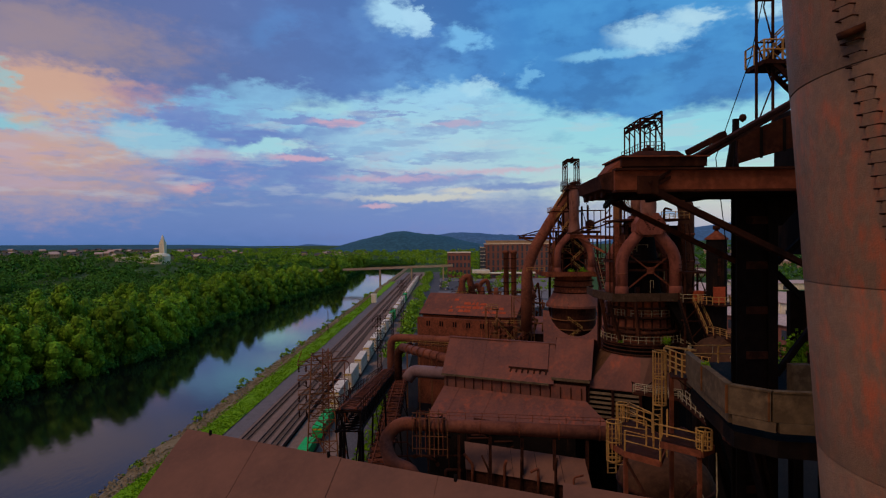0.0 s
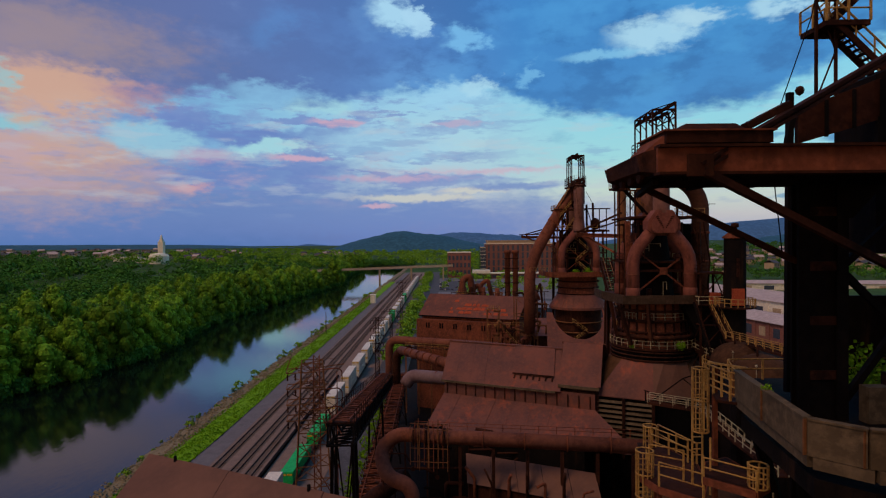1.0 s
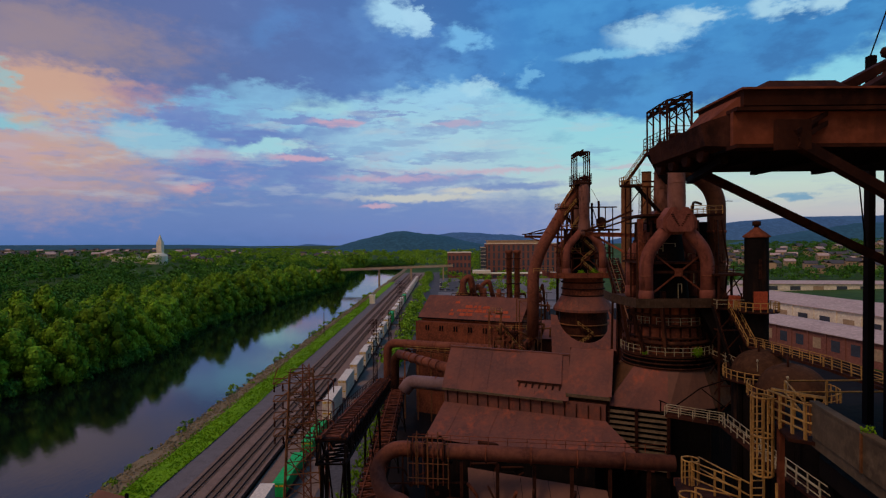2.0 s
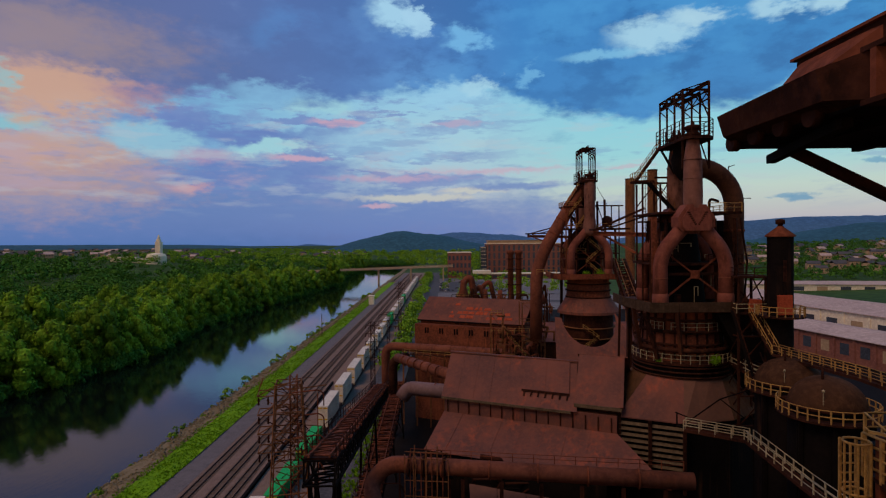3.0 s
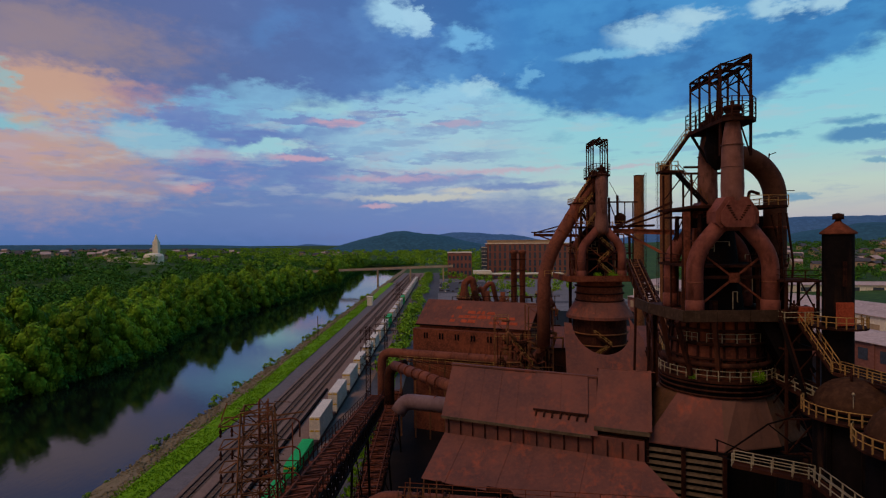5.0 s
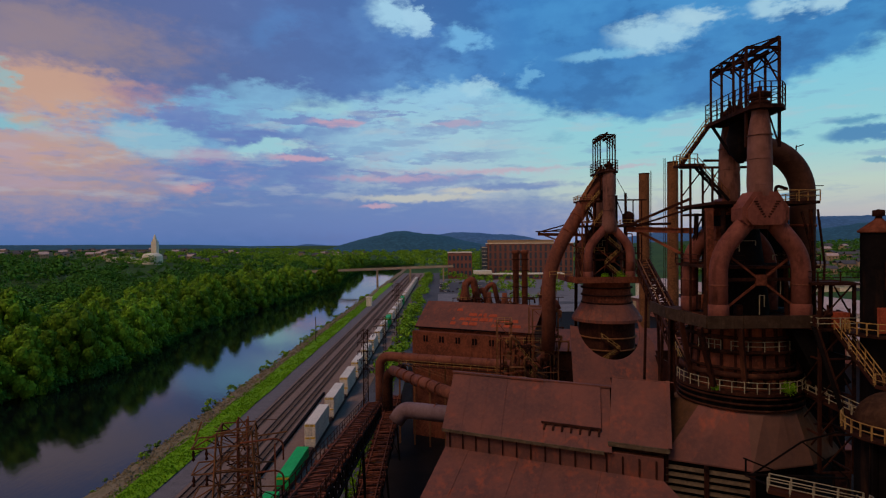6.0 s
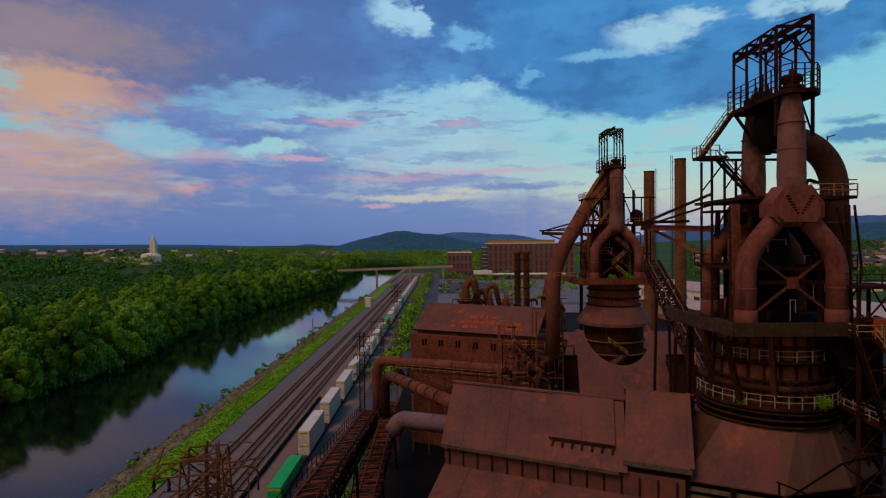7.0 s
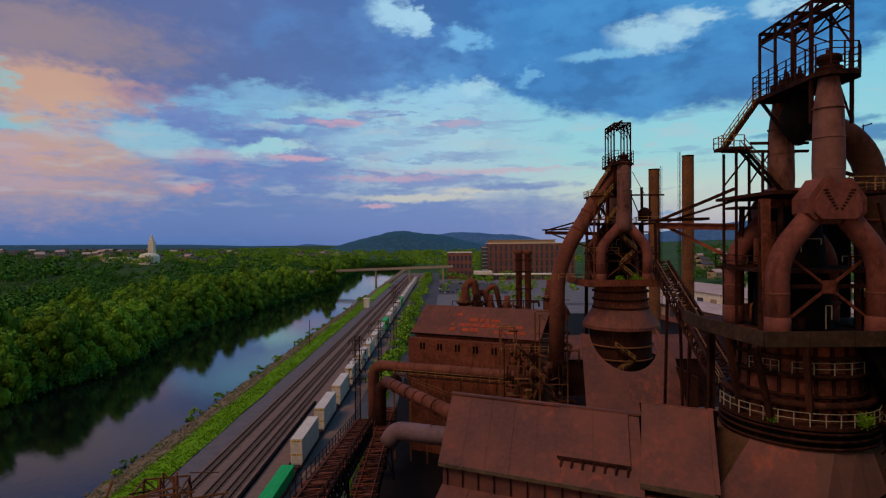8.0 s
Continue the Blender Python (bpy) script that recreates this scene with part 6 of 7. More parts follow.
def eave_scaffold():
    """Thin pole bracing over the furnace house eave."""
    f = thing("scaffold", "thin dark steel pole scaffold over the furnace house eave", "scaffold")
    bars(f, "pole", [((27.6, 83.5, 27.4), (27.6, 83.5, 29.0)), ((27.4, 83.5, 29.0), (30.6, 84.0, 27.6)), ((28.6, 84.2, 27.2), (32.6, 83.2, 30.6)), ((32.6, 83.2, 30.6), (37.0, 81.0, 32.9)), ((32.6, 83.2, 30.6), (36.2, 82.4, 27.6)), ((26.0, 75.6, 29.6), (27.6, 83.5, 27.4))], 0.13, BLACK)
    bars(f, "tie_bar", [((27.6, 83.5, 27.5), (36.2, 82.4, 27.5)), ((36.2, 82.4, 27.5), (36.6, 81.5, 20.0))], 0.18, BLACK)


eave_scaffold()


def great_stove():
    t = thing("hot_blast_stove", "huge rusted steel cylinder with welded rungs and flaking red patches", "stove")
    cx, cy = 15.3, 15.0

    def rad(z):
        return 4.55 + (z - 42.8) * 0.067

    zs = [20, 35.4, 39.6, 43.8, 48.7, 54.2, 60, 66, 72]
    for a, b in zip(zs, zs[1:]):
        part("shell_course", Shape().lathe(cx, cy, [(rad(a) + 0.012, a), (rad(b), b - 0.03), (rad(b) - 0.03, b - 0.005), (rad(b) - 0.03, b)], 72), STOVE, t)
    part("crown", Shape().lathe(cx, cy, [(rad(72), 72), (5, 75), (0.1, 77)], 48), STOVE, t)
    for k in range(34):
        z = 57.4 - k * 0.3
        a = radians(-170.6 + (55.5 - z) * 2.03)
        r = rad(z)
        u, tn = Vector((math.cos(a), math.sin(a), 0)), Vector((-math.sin(a), math.cos(a), 0))
        c = Vector((cx, cy, z)) + u * r
        part("rung", Shape().pipe([c - tn * 0.24 - u * 0.02, c - tn * 0.24 + u * 0.16, c + tn * 0.24 + u * 0.16, c + tn * 0.24 - u * 0.02], 0.022, 6), RUST_DARK, t)
    a = radians(-169.3)
    c = Vector((cx + rad(54.95) * math.cos(a), cy + rad(54.95) * math.sin(a), 54.95))
    u = Vector((math.cos(a) * 0.45, math.sin(a) * 0.45, 1.0)).normalized()
    part("bracket_disc", Shape().pipe([c - u * 0.05, c + u * 0.12], 0.34, 18), RUST_DARK, t)


great_stove()


def near_roof():
    o = (-18.4, 41.0)
    h = thing("low_works_building", "low works building with a plain brown sheet steel roof", "building")
    sheet_roof(h, o, 3.4, 30.2, -15, 28.2, 0, 36.5, ROOF_BROWN, width=6.6, su=-3.6)
    wall_box(h, o, 4.0, 26.2, -14, -0.4, 0, 28.0, RUST_DARK)
    sheet_roof(h, o, 29.2, 42.2, -9, 33.2, 0.3, 37.2, ROOF_BROWN, width=6.5, su=-2.2)
    wall_box(h, o, 27.3, 39.5, -8, -0.2, 0, 33.0, RUST_DARK)
    for u in (2.2, 12.3, 21):
        part("roof_bolt", Shape().lathe(*at_cast(o, u, -0.1, 0).xy, [(0.1, 36.4), (0.1, 36.75), (0.02, 36.8)], 8), BLACK, h)


near_roof()


def domed_vessel(cx, cy, r, z, walk_round=True):
    v = thing("domed_vessel", "dark rusted domed vessel ringed by a railed catwalk", "vessel", "domed vessels", at=pose(cx, cy, 0))
    prof = [(r, 8), (r, z - 2.7)] + [(r * math.cos(radians(a)), z - 2.7 + 2.6 * math.sin(radians(a))) for a in (8, 18, 30, 42, 55, 70, 85)]
    part("dome", Shape().lathe(0, 0, prof[1:] + [(0.01, z)], 40), VESSEL, v)
    # shell black: the shade below the dome is in its colour
    part("shell", Shape().lathe(0, 0, prof[:2], 40), BLACK, v)
    part("flange", Shape().lathe(0, 0, [(r, z - 2.8), (r + 0.12, z - 2.75), (r + 0.12, z - 2.55), (r, z - 2.5)], 40), RUST_DARK, v)
    part("cone", Shape().lathe(0, 0, [(r, 8), (1.2, 2), (1.2, 0)], 24), RUST_DARK, v)
    for k in range(4):
        a = radians(200 + 45 * k)
        part("skirt_leg", Shape().ibeam(((r + 0.3) * math.cos(a), (r + 0.3) * math.sin(a), 0), ((r + 0.3) * math.cos(a), (r + 0.3) * math.sin(a), z - 3.6), 0.4, 0.4), BLACK, v)
    if not walk_round:
        return
    part("catwalk_floor", Shape().lathe(0, 0, [(r, z - 3.6), (r + 0.95, z - 3.6), (r + 0.95, z - 3.4), (r, z - 3.4)], 40, False), RUST_DARK, v)
    railing("catwalk_rail", ring_points(0, 0, r + 0.9, z - 3.4, 130, 400, 22), YELLOW, v, 1.1, 1.6, 0.05)
    part("vent_pipe", Shape().pipe([(-0.8, -0.6, z - 0.5), (-0.8, -0.6, z + 0.9)], 0.11, 10), RUST_DARK, v)
    part("flood_lamp_post", Shape().beam((-r * 0.6, -r * 0.75, z - 2.4), (-r * 0.6, -r * 0.75, z - 0.9), 0.06), CREAM, v)
    part("flood_lamp", Shape().lathe(-r * 0.6, -r * 0.75, [(0.03, z - 0.75), (0.1, z - 0.8), (0.13, z - 0.98), (0.03, z - 0.98)], 10), CREAM, v)


domed_vessel(37.3, 77.5, 3.3, 36.7)
domed_vessel(34.6, 67.4, 3.1, 37.2)
domed_vessel(17.4, 45.0, 3.6, 33.4, False)


def silo():
    v = thing("silo", "narrow black steel silo with conical rusty cap and orange door", "silo", at=pose(40.1, 83.9, 0))
    part("shell", Shape().lathe(0, 0, [(1.4, 0), (1.4, 49.9)], 28), BLACK, v)
    part("cap", Shape().lathe(0, 0, [(1.58, 49.7), (1.66, 49.85), (0.35, 50.9), (0.35, 51.0)], 28), RUST, v)
    part("vent", Shape().lathe(0, 0, [(0.28, 50.9), (0.28, 51.2), (0.5, 51.2), (0.5, 51.75), (0.01, 51.85)], 12), RUST_DARK, v)
    part("door_panel", Shape().box(-1.1, -1.62, 40.6, 0.5, -1.3, 42.9), ORANGE, v)
    part("platform_ring", Shape().lathe(0, 0, [(1.5, 40.2), (2.6, 40.2), (2.6, 40.4), (1.5, 40.4)], 28, False), RUST_DARK, v)
    railing("ring_rail", ring_points(0, 0, 2.55, 40.4, 120, 420, 16), YELLOW, v, 1.1, 1.2)
    part("louvre_slot", Shape().box(-0.5, -1.53, 44.5, -0.15, -1.4, 47), RUST_DARK, v)


silo()


def valve_tower():
    v = thing("valve_tower", "open steel tower with stairs, orange gear box and valves", "tower")
    posts, girts, braces = tower_lines(38.6, 89.0, 3.4, 26, 44.8, 4.0)
    bars(v, "post", posts, 0.26, RUST_DARK)
    bars(v, "girt", girts, 0.18, RUST_DARK)
    bars(v, "brace", braces[::2], 0.12, RUST_DARK)
    for z in (40.3, 44.8):
        part("floor", Shape().plate([(36.4, 86.8, z), (40.8, 86.8, z), (40.8, 91, z), (36.4, 91, z)], 0.2), RUST_DARK, v)
        railing("floor_rail", [(36.4, 91, z), (36.4, 86.8, z), (40.8, 86.8, z)], CREAM if z < 42 else RUST_DARK, v)
    part("gear_box", Shape().box(38.2, 86.9, 40.4, 39.6, 88.4, 41.9), ORANGE, v)
    s = Shape()
    s.hexa([(34.9, 88.6, 40.0), (37.5, 88.6, 40.0), (37.5, 90.6, 40.0), (34.9, 90.6, 40.0), (38.4, 88.6, 33.4), (41.0, 88.6, 34.6), (41.0, 90.6, 34.6), (38.4, 90.6, 33.4)])
    part("chute", s, BLACK, v)
    # black sheet added behind the tower to darken the gaps
    part("back_screen", Shape().box(37.8, 92.4, 24, 43.0, 92.7, 40.0), BLACK, v)
    for x, y, h in ((37.2, 88, 1.6), (37.9, 87.6, 2.2), (40.2, 87.8, 1.8), (37.0, 87.4, 1.0)):
        part("valve", Shape().lathe(x, y, [(0.3, 40.4), (0.3, 40.4 + h * 0.5), (0.45, 40.4 + h * 0.55), (0.45, 40.4 + h * 0.7), (0.1, 40.4 + h * 0.75), (0.1, 40.4 + h)], 10), RUST_DARK, v)
    stair(v, (38.2, 86.5, 40.2), (37.5, 80.5, 36.5), 1.0, (0.97, 0.24, 0), RUST_DARK, YELLOW)
    stair(v, (35.2, 85.6, 40.8), (37.2, 84.6, 33.0), 0.9, (0.4, 0.9, 0), BLACK, RUST_DARK)


valve_tower()


def chimney(cx, cy, r, z, side):
    c = thing("chimney", "tall rusted steel chimney with a side ladder", "chimney", "steel chimneys", at=pose(cx, cy, 0))
    zs = [0, 20, 30, 40, 50, 58, 66, z]
    for a, b in zip(zs, zs[1:]):
        part("shaft_course", Shape().lathe(0, 0, [(r * 1.06 - a * r * 0.0008 + 0.02, a), (r * 1.06 - b * r * 0.0008, b)], 28), RUST_ORANGE, c)
    part("rim", Shape().lathe(0, 0, [(r * 1.0, z - 0.4), (r * 1.05, z - 0.3), (r * 1.05, z), (r * 0.85, z), (r * 0.85, z - 3)], 28), RUST_DARK, c)
    x = side * (r + 0.55)
    bars(c, "ladder_stile", [((x, k, 22), (x, k, z + 1)) for k in (0, 0.5)] + [((x + side * 0.5, 0.25, 24), (x + side * 0.5, 0.25, z + 1))], 0.08, RUST_DARK)
    s = Shape()
    for k in range(int((z - 22) / 0.6)):
        s.beam((x, 0, 22 + k * 0.6), (x, 0.5, 22 + k * 0.6), 0.05)
        if k % 4 == 0:
            s.beam((x - side * 0.6, 0.25, 22 + k * 0.6), (x + side * 0.5, 0.25, 22 + k * 0.6), 0.05)
    tagged(part("rung_flight", s, RUST_DARK, c), kind="stuff")


chimney(64.5, 192, 1.45, 70.8, -1)
chimney(73, 239, 1.8, 73, 1)


def gas_main(label, pts, r, radius, mat=PIPE, bands=()):
    p = thing("gas_main", label, "pipe", "gas mains")
    part("pipe_run", Shape().pipe(bend(pts, radius, 8), r, 24), mat, p)
    for a, b, n in bands:
        a, b = Vector(a), Vector(b)
        d = (b - a).normalized()
        for k in range(n):
            q = a.lerp(b, (k + 0.5) / n)
            part("flange", Shape().pipe([q - d * 0.1, q + d * 0.1], r + 0.13, 24), RUST, p)
    return p


front = gas_main("fat rusted horizontal gas main with a drooping elbow", [(27, 77.6, 23.2), (-6.6, 82.4, 23.6), (-8.7, 82.0, 21.6), (-7.6, 78.8, 19.2), (-4.2, 77.6, 18.6), (-3.6, 77.4, 2)], 0.95, 1.7, PIPE, [((24, 78, 23.22), (-3, 81.9, 23.4), 5)])
# gate cage round the front main
for x in (-3.6, -2.2, -0.9):
    bars(front, "cage_post", [((x, 82.8 - 0.14 * x, 20.4), (x, 82.8 - 0.14 * x, 25.4)), ((x, 80.4 - 0.14 * x, 19.6), (x, 80.4 - 0.14 * x, 25.6))], 0.12, RUST_ORANGE)
for z in (20.4, 22.2, 24.7, 25.5):
    bars(front, "cage_rail", [((-4.6, 81.0, z), (0.4, 80.4, z))], 0.08, RUST_ORANGE)
for k in range(9):
    x = -4.6 + 0.62 * k
    bars(front, "cage_bar", [((x, 80.95 - 0.12 * (x + 4.6), 20.0 - 0.4 * (k % 3)), (x, 80.95 - 0.12 * (x + 4.6), 25.2 + 0.3 * (k % 2)))], 0.09, RUST if k % 2 else RUST_ORANGE)
for x in (-4.2, -2.6, -0.2):
    part("gate_flange", Shape().pipe([(x, 81.9 - 0.14 * (x + 4), 23.45), (x + 0.25, 81.87 - 0.14 * (x + 4), 23.45)], 1.25, 20), RUST_DARK, front)
railing("top_rail", [(-4, 82.2, 24.5), (10, 80.0, 24.5), (26, 77.8, 24.4)], RUST, front, 0.9, 2.4, 0.04)
for k in range(6):
    x = 2 + 4.4 * k
    part("saddle", Shape().ibeam((x, 81.2 - 0.145 * x, 0), (x, 81.2 - 0.145 * x, 22.3), 0.4, 0.4), RUST_DARK, front)
far_main = gas_main("fat rusted gas main along the far cast house", [(-16.0, 172, 3), (-16.0, 172, 21.0), (18, 158.5, 21.0), (22.5, 156, 23), (22.5, 156, 34), (25, 156, 35.2)], 1.15, 3.0, PIPE, [((-12, 170.5, 21), (16, 159.4, 21), 7)])
for k in range(9):
    x = -11 + 3.7 * k
    part("saddle", Shape().ibeam((x, 170.1 - 0.397 * (x + 11), 0), (x, 170.1 - 0.397 * (x + 11), 19.6), 0.4, 0.4), RUST_ORANGE, far_main)
railing("walk_rail", [(-11, 168.2, 19.6), (19, 156.4, 19.6)], YELLOW, far_main, 1.1, 2.0)
part("walkway", Shape().beam((-11, 168.3, 19.5), (19, 156.5, 19.5), 1.0, 0.15), RUST_DARK, far_main)
gas_main("grey brown elbow pipe leaving the cast house wall", [(8, 120, 21.3), (-6.9, 125.6, 21.3), (-8.2, 125.4, 19.4)], 1.35, 2.0, PIPE_GREY, [((3, 122, 21.3), (-3, 124.4, 21.3), 2)])
slope = gas_main("sloping rusted pipe with a walkway rail on top", [(-11.5, 158, 20.5), (3, 122, 24.0)], 1.1, 1.0, PIPE, [((-10, 154, 20.9), (0, 129, 23.3), 6)])
railing("pipe_rail", [(-10.3, 157.6, 22.0), (3.2, 123.5, 25.4)], RUST_ORANGE, slope, 1.0, 2.4, 0.04)
gas_main("dark rusted downpipe by the trestle", [(-13.0, 160, 2), (-13.0, 160, 19.5), (-9, 158, 20.6)], 1.2, 2.4, RUST_DARK)
gas_main("dark fat pipe rising from the yard beside the trestle", [(-14, 62, 4), (-12, 86, 12), (-6, 92, 14)], 1.2, 3, RUST_DARK)


def lean_to():
    """Low sheds in the dark under the front main."""
    h = thing("lean_to_shed", "low grey brown sheet metal lean-to beneath the gas main", "shed")
    for k in range(5):
        xa = 3.0 + 3.3 * k
        part("roof_sheet", Shape().plate([(xa, 82.5 - 0.45 * (xa - 3), 16.8), (xa + 3.25, 82.5 - 0.45 * (xa + 0.25), 16.8), (xa + 3.25, 86.5 - 0.45 * (xa + 0.25), 19.4), (xa, 86.5 - 0.45 * (xa - 3), 19.4)], 0.12), ROOF_BROWN, h)
    part("wall", Shape().hexa([(3.2, 82.8, 0), (19.2, 75.6, 0), (19.2, 78.6, 0), (3.2, 85.8, 0), (3.2, 82.8, 16.6), (19.2, 75.6, 16.6), (19.2, 78.6, 16.6), (3.2, 85.8, 16.6)]), RUST_DARK, h)
    for k in range(7):
        r = random.Random(k + 90)
        x = 4.0 + 2.2 * k
        part("vent_pipe", Shape().pipe(bend([(x, 82.4 - 0.45 * (x - 3), 14), (x, 82.4 - 0.45 * (x - 3), 17.0 + r.uniform(0, 3)), (x + r.uniform(-1.5, 1.5), 82.0 - 0.45 * (x - 3), 17.4 + r.uniform(0, 3))], 0.4), r.uniform(0.1, 0.3), 8), RUST_DARK if k % 2 else RUST, h)
    part("drum", Shape().pipe([(5.6, 80.0, 13.5), (8.4, 78.8, 13.5)], 1.1, 16), RUST_DARK, h)
    railing("edge_rail", [(2.0, 79.5, 13.0), (18.0, 72.6, 13.0)], RUST_DARK, h, 1.1, 2.2)


lean_to()


def riser_frame():
    f = thing("riser_frame", "rusty pipe frame and stairs round a gas riser", "frame")
    posts, girts, braces = tower_lines(21.5, 155.2, 5.4, 12, 34.5, 4.6)
    bars(f, "post", posts, 0.24, RUST_ORANGE)
    bars(f, "girt", girts, 0.18, RUST_ORANGE)
    bars(f, "brace", braces[::3], 0.1, RUST)
    posts, girts, braces = tower_lines(13.0, 155.6, 3.0, 12, 31.5, 3.6)
    bars(f, "post", posts, 0.2, RUST_ORANGE)
    bars(f, "girt", girts, 0.14, RUST_ORANGE)
    bars(f, "brace", braces[::3], 0.09, RUST)
    rf = random.Random(7)
    for k in range(9):
        z = 14.5 + 2.1 * k
        part("valve_drum", Shape().pipe([(12.0 + rf.uniform(0, 2), 154.0, z), (13.2 + rf.uniform(0, 2), 154.0, z)], rf.uniform(0.25, 0.5), 12), RUST_ORANGE, f)
        x = 14.8 + 0.62 * k
        part("branch_pipe", Shape().pipe(bend([(x, 153.6, 13.0 + rf.uniform(0, 5)), (x, 153.6, 24.5 + rf.uniform(-2, 2.5)), (x + rf.choice((-1.4, 1.4)), 153.6, 24.8 + rf.uniform(0, 2))], 0.5), rf.uniform(0.1, 0.24), 10), RUST if k % 2 else RUST_ORANGE, f)
    stair(f, (15.2, 152.9, 17.0), (19.6, 152.9, 21.4), 0.9, (0, 1, 0), RUST, YELLOW)
    stair(f, (19.6, 152.5, 21.4), (15.2, 152.5, 26.6), 0.9, (0, 1, 0), RUST, YELLOW)
    railing("frame_rail", [(11.5, 154, 27.2), (24.2, 152.5, 27.2)], YELLOW, f)
    railing("frame_rail", [(11.5, 154, 31.5), (14.5, 154, 31.5)], YELLOW, f)


riser_frame()


def skip_bridge():
    b = thing("skip_bridge", "inclined rusted lattice skip bridge with rails", "skip bridge")
    a, c = Vector((40.6, 148, 44.0)), Vector((31.8, 103.0, 31.6))
    part("truss", lattice(Shape(), a, c, 2.6, 2.0, 2.6, 0.3, 0.16), RUST_DARK, b)
    d = (c - a).normalized()
    side = d.cross(Vector((0, 0, 1))).normalized()
    for k in (-0.7, 0.7):
        part("skip_rail", Shape().beam(a + side * k + Vector((0, 0, 1.1)), c + side * k + Vector((0, 0, 1.1)), 0.14, 0.2), RUST_ORANGE, b)
    for k in range(28):
        q = a.lerp(c, (k + 0.5) / 28) + Vector((0, 0, 0.98))
        part("cross_tie", Shape().beam(q - side * 1.2, q + side * 1.2, 0.22, 0.14), RUST_DARK, b)
    railing("walk_rail", [c + side * 1.5 + Vector((0, 0, 1)), c + side * 1.5 + d * -6 + Vector((0, 0, 1))], YELLOW, b)
    for t in (0.25, 0.6):
        q = a.lerp(c, t)
        for k in (-1, 1):
            part("trestle_leg", Shape().ibeam((q.x + k * 2, q.y, 0), (q.x + k, q.y, q.z - 1), 0.4, 0.4), RUST_DARK, b)


skip_bridge()


def lattice_pylon(cx, cy, w, z, arms, arm, turn=12, mat=RUST_ORANGE):
    t = thing("lattice_pylon", "rusted lattice power pylon with stacked crossarms", "pylon", "lattice pylons", at=pose(cx, cy, 0, 0, 0, turn))
    posts, girts, braces = tower_lines(0, 0, w * (2.5 if w > 2 else 1.25), 0, z, w * 1.1, w)
    big = w > 2
    bars(t, "post", posts, 0.11 if big else 0.12, mat)
    bars(t, "girt", girts, 0.09 if big else 0.06, mat)
    bars(t, "brace", braces[::2] if big else braces, 0.08 if big else 0.05, mat)
    for k in range(arms):
        zz = z - 1.0 - k * (1.9 if big else 2.2)
        for y in (-w / 2, w / 2):
            part("crossarm", Shape().beam((-arm, y, zz), (arm * (0.5 if big else 1.0), y, zz), 0.08 if big else 0.07, 0.1 if big else 0.08), mat, t)
        for i in ((-1,) if big else (-1, 1)):
            bars(t, "arm_tie", [((i * arm, -w / 2, zz), (i * arm, w / 2, zz)), ((i * arm, -w / 2, zz), (i * w / 2, -w / 2, zz + 1.0))], 0.09, mat)
            for q in (0, 1):
                part("insulator", Shape().lathe(i * (arm - 0.15 - q * 0.9), -w / 2, [(0.02, zz - 0.9), (0.13, zz - 0.8), (0.06, zz - 0.6), (0.13, zz - 0.45), (0.05, zz - 0.1)], 8), RUST_DARK, t)
    if big:
        bars(t, "peak_stay", [((-w / 2, -w / 2, z), (w / 2, -w / 2, z + 0.4)), ((-arm, 0, z - 0.8), (-w, 0, z + 0.6)), ((w / 2, -w / 2, z - 0.4), (arm + 0.8, -w / 2, z - 0.2))], 0.1, mat)
    return t


big_pylon = lattice_pylon(-16.0, 74.5, 2.5, 35.2, 4, 3.0)
# slender inner mast, leftover angles, drooping hooks and a coil of pale hose
posts, girts, braces = tower_lines(0.5, -0.4, 0.9, 0, 36.0, 0.9, 0.7)
bars(big_pylon, "inner_post", posts, 0.09, RUST)
bars(big_pylon, "inner_brace", braces[::2], 0.07, RUST_ORANGE)
rp = random.Random(31)
for k in range(120):
    a = Vector((rp.uniform(-1.6, 1.8), rp.uniform(-1.4, 1.4), rp.uniform(25.5, 35.6)))
    b = a + Vector((rp.uniform(-1.6, 1.6), rp.uniform(-1, 1), rp.uniform(-0.9, 0.9)))
    part("loose_angle", Shape().beam(a, b, rp.uniform(0.04, 0.09)), RUST_ORANGE if k % 3 else RUST_DARK, big_pylon)
for zz in (34.4, 32.0, 29.8):
    part("drop_hook", Shape().pipe(bend([(0.4, -1.3, zz), (3.0, -1.3, zz + 0.15), (3.5, -1.3, zz - 0.2), (3.5, -1.3, zz - 1.5)], 0.4), 0.07, 6), RUST, big_pylon)
for k in range(3):
    part("hose_coil", Shape().pipe(ring_points(2.4, -1.5 + 0.1 * k, 0.55, 23.2 + 0.1 * k, 0, 345, 18), 0.06, 6), CREAM, big_pylon)
bars(big_pylon, "stay", [((0.8, -1.4, 31.5), (4.2, -1.4, 25.0)), ((1.2, -1.4, 29.0), (3.2, -1.4, 22.0)), ((2.9, -1.4, 34.2), (2.9, -1.4, 16.0)), ((-1.3, -1.4, 26), (2.9, -1.4, 18))], 0.1, RUST)
lattice_pylon(-19.5, 172, 1.0, 27.5, 5, 2.0, 4, RUST_DARK)
lattice_pylon(-21, 290, 1.2, 30.0, 4, 2.4, 4, RUST_DARK)
lattice_pylon(-20, 222, 0.9, 24.0, 3, 3.6, 4, RUST_DARK)


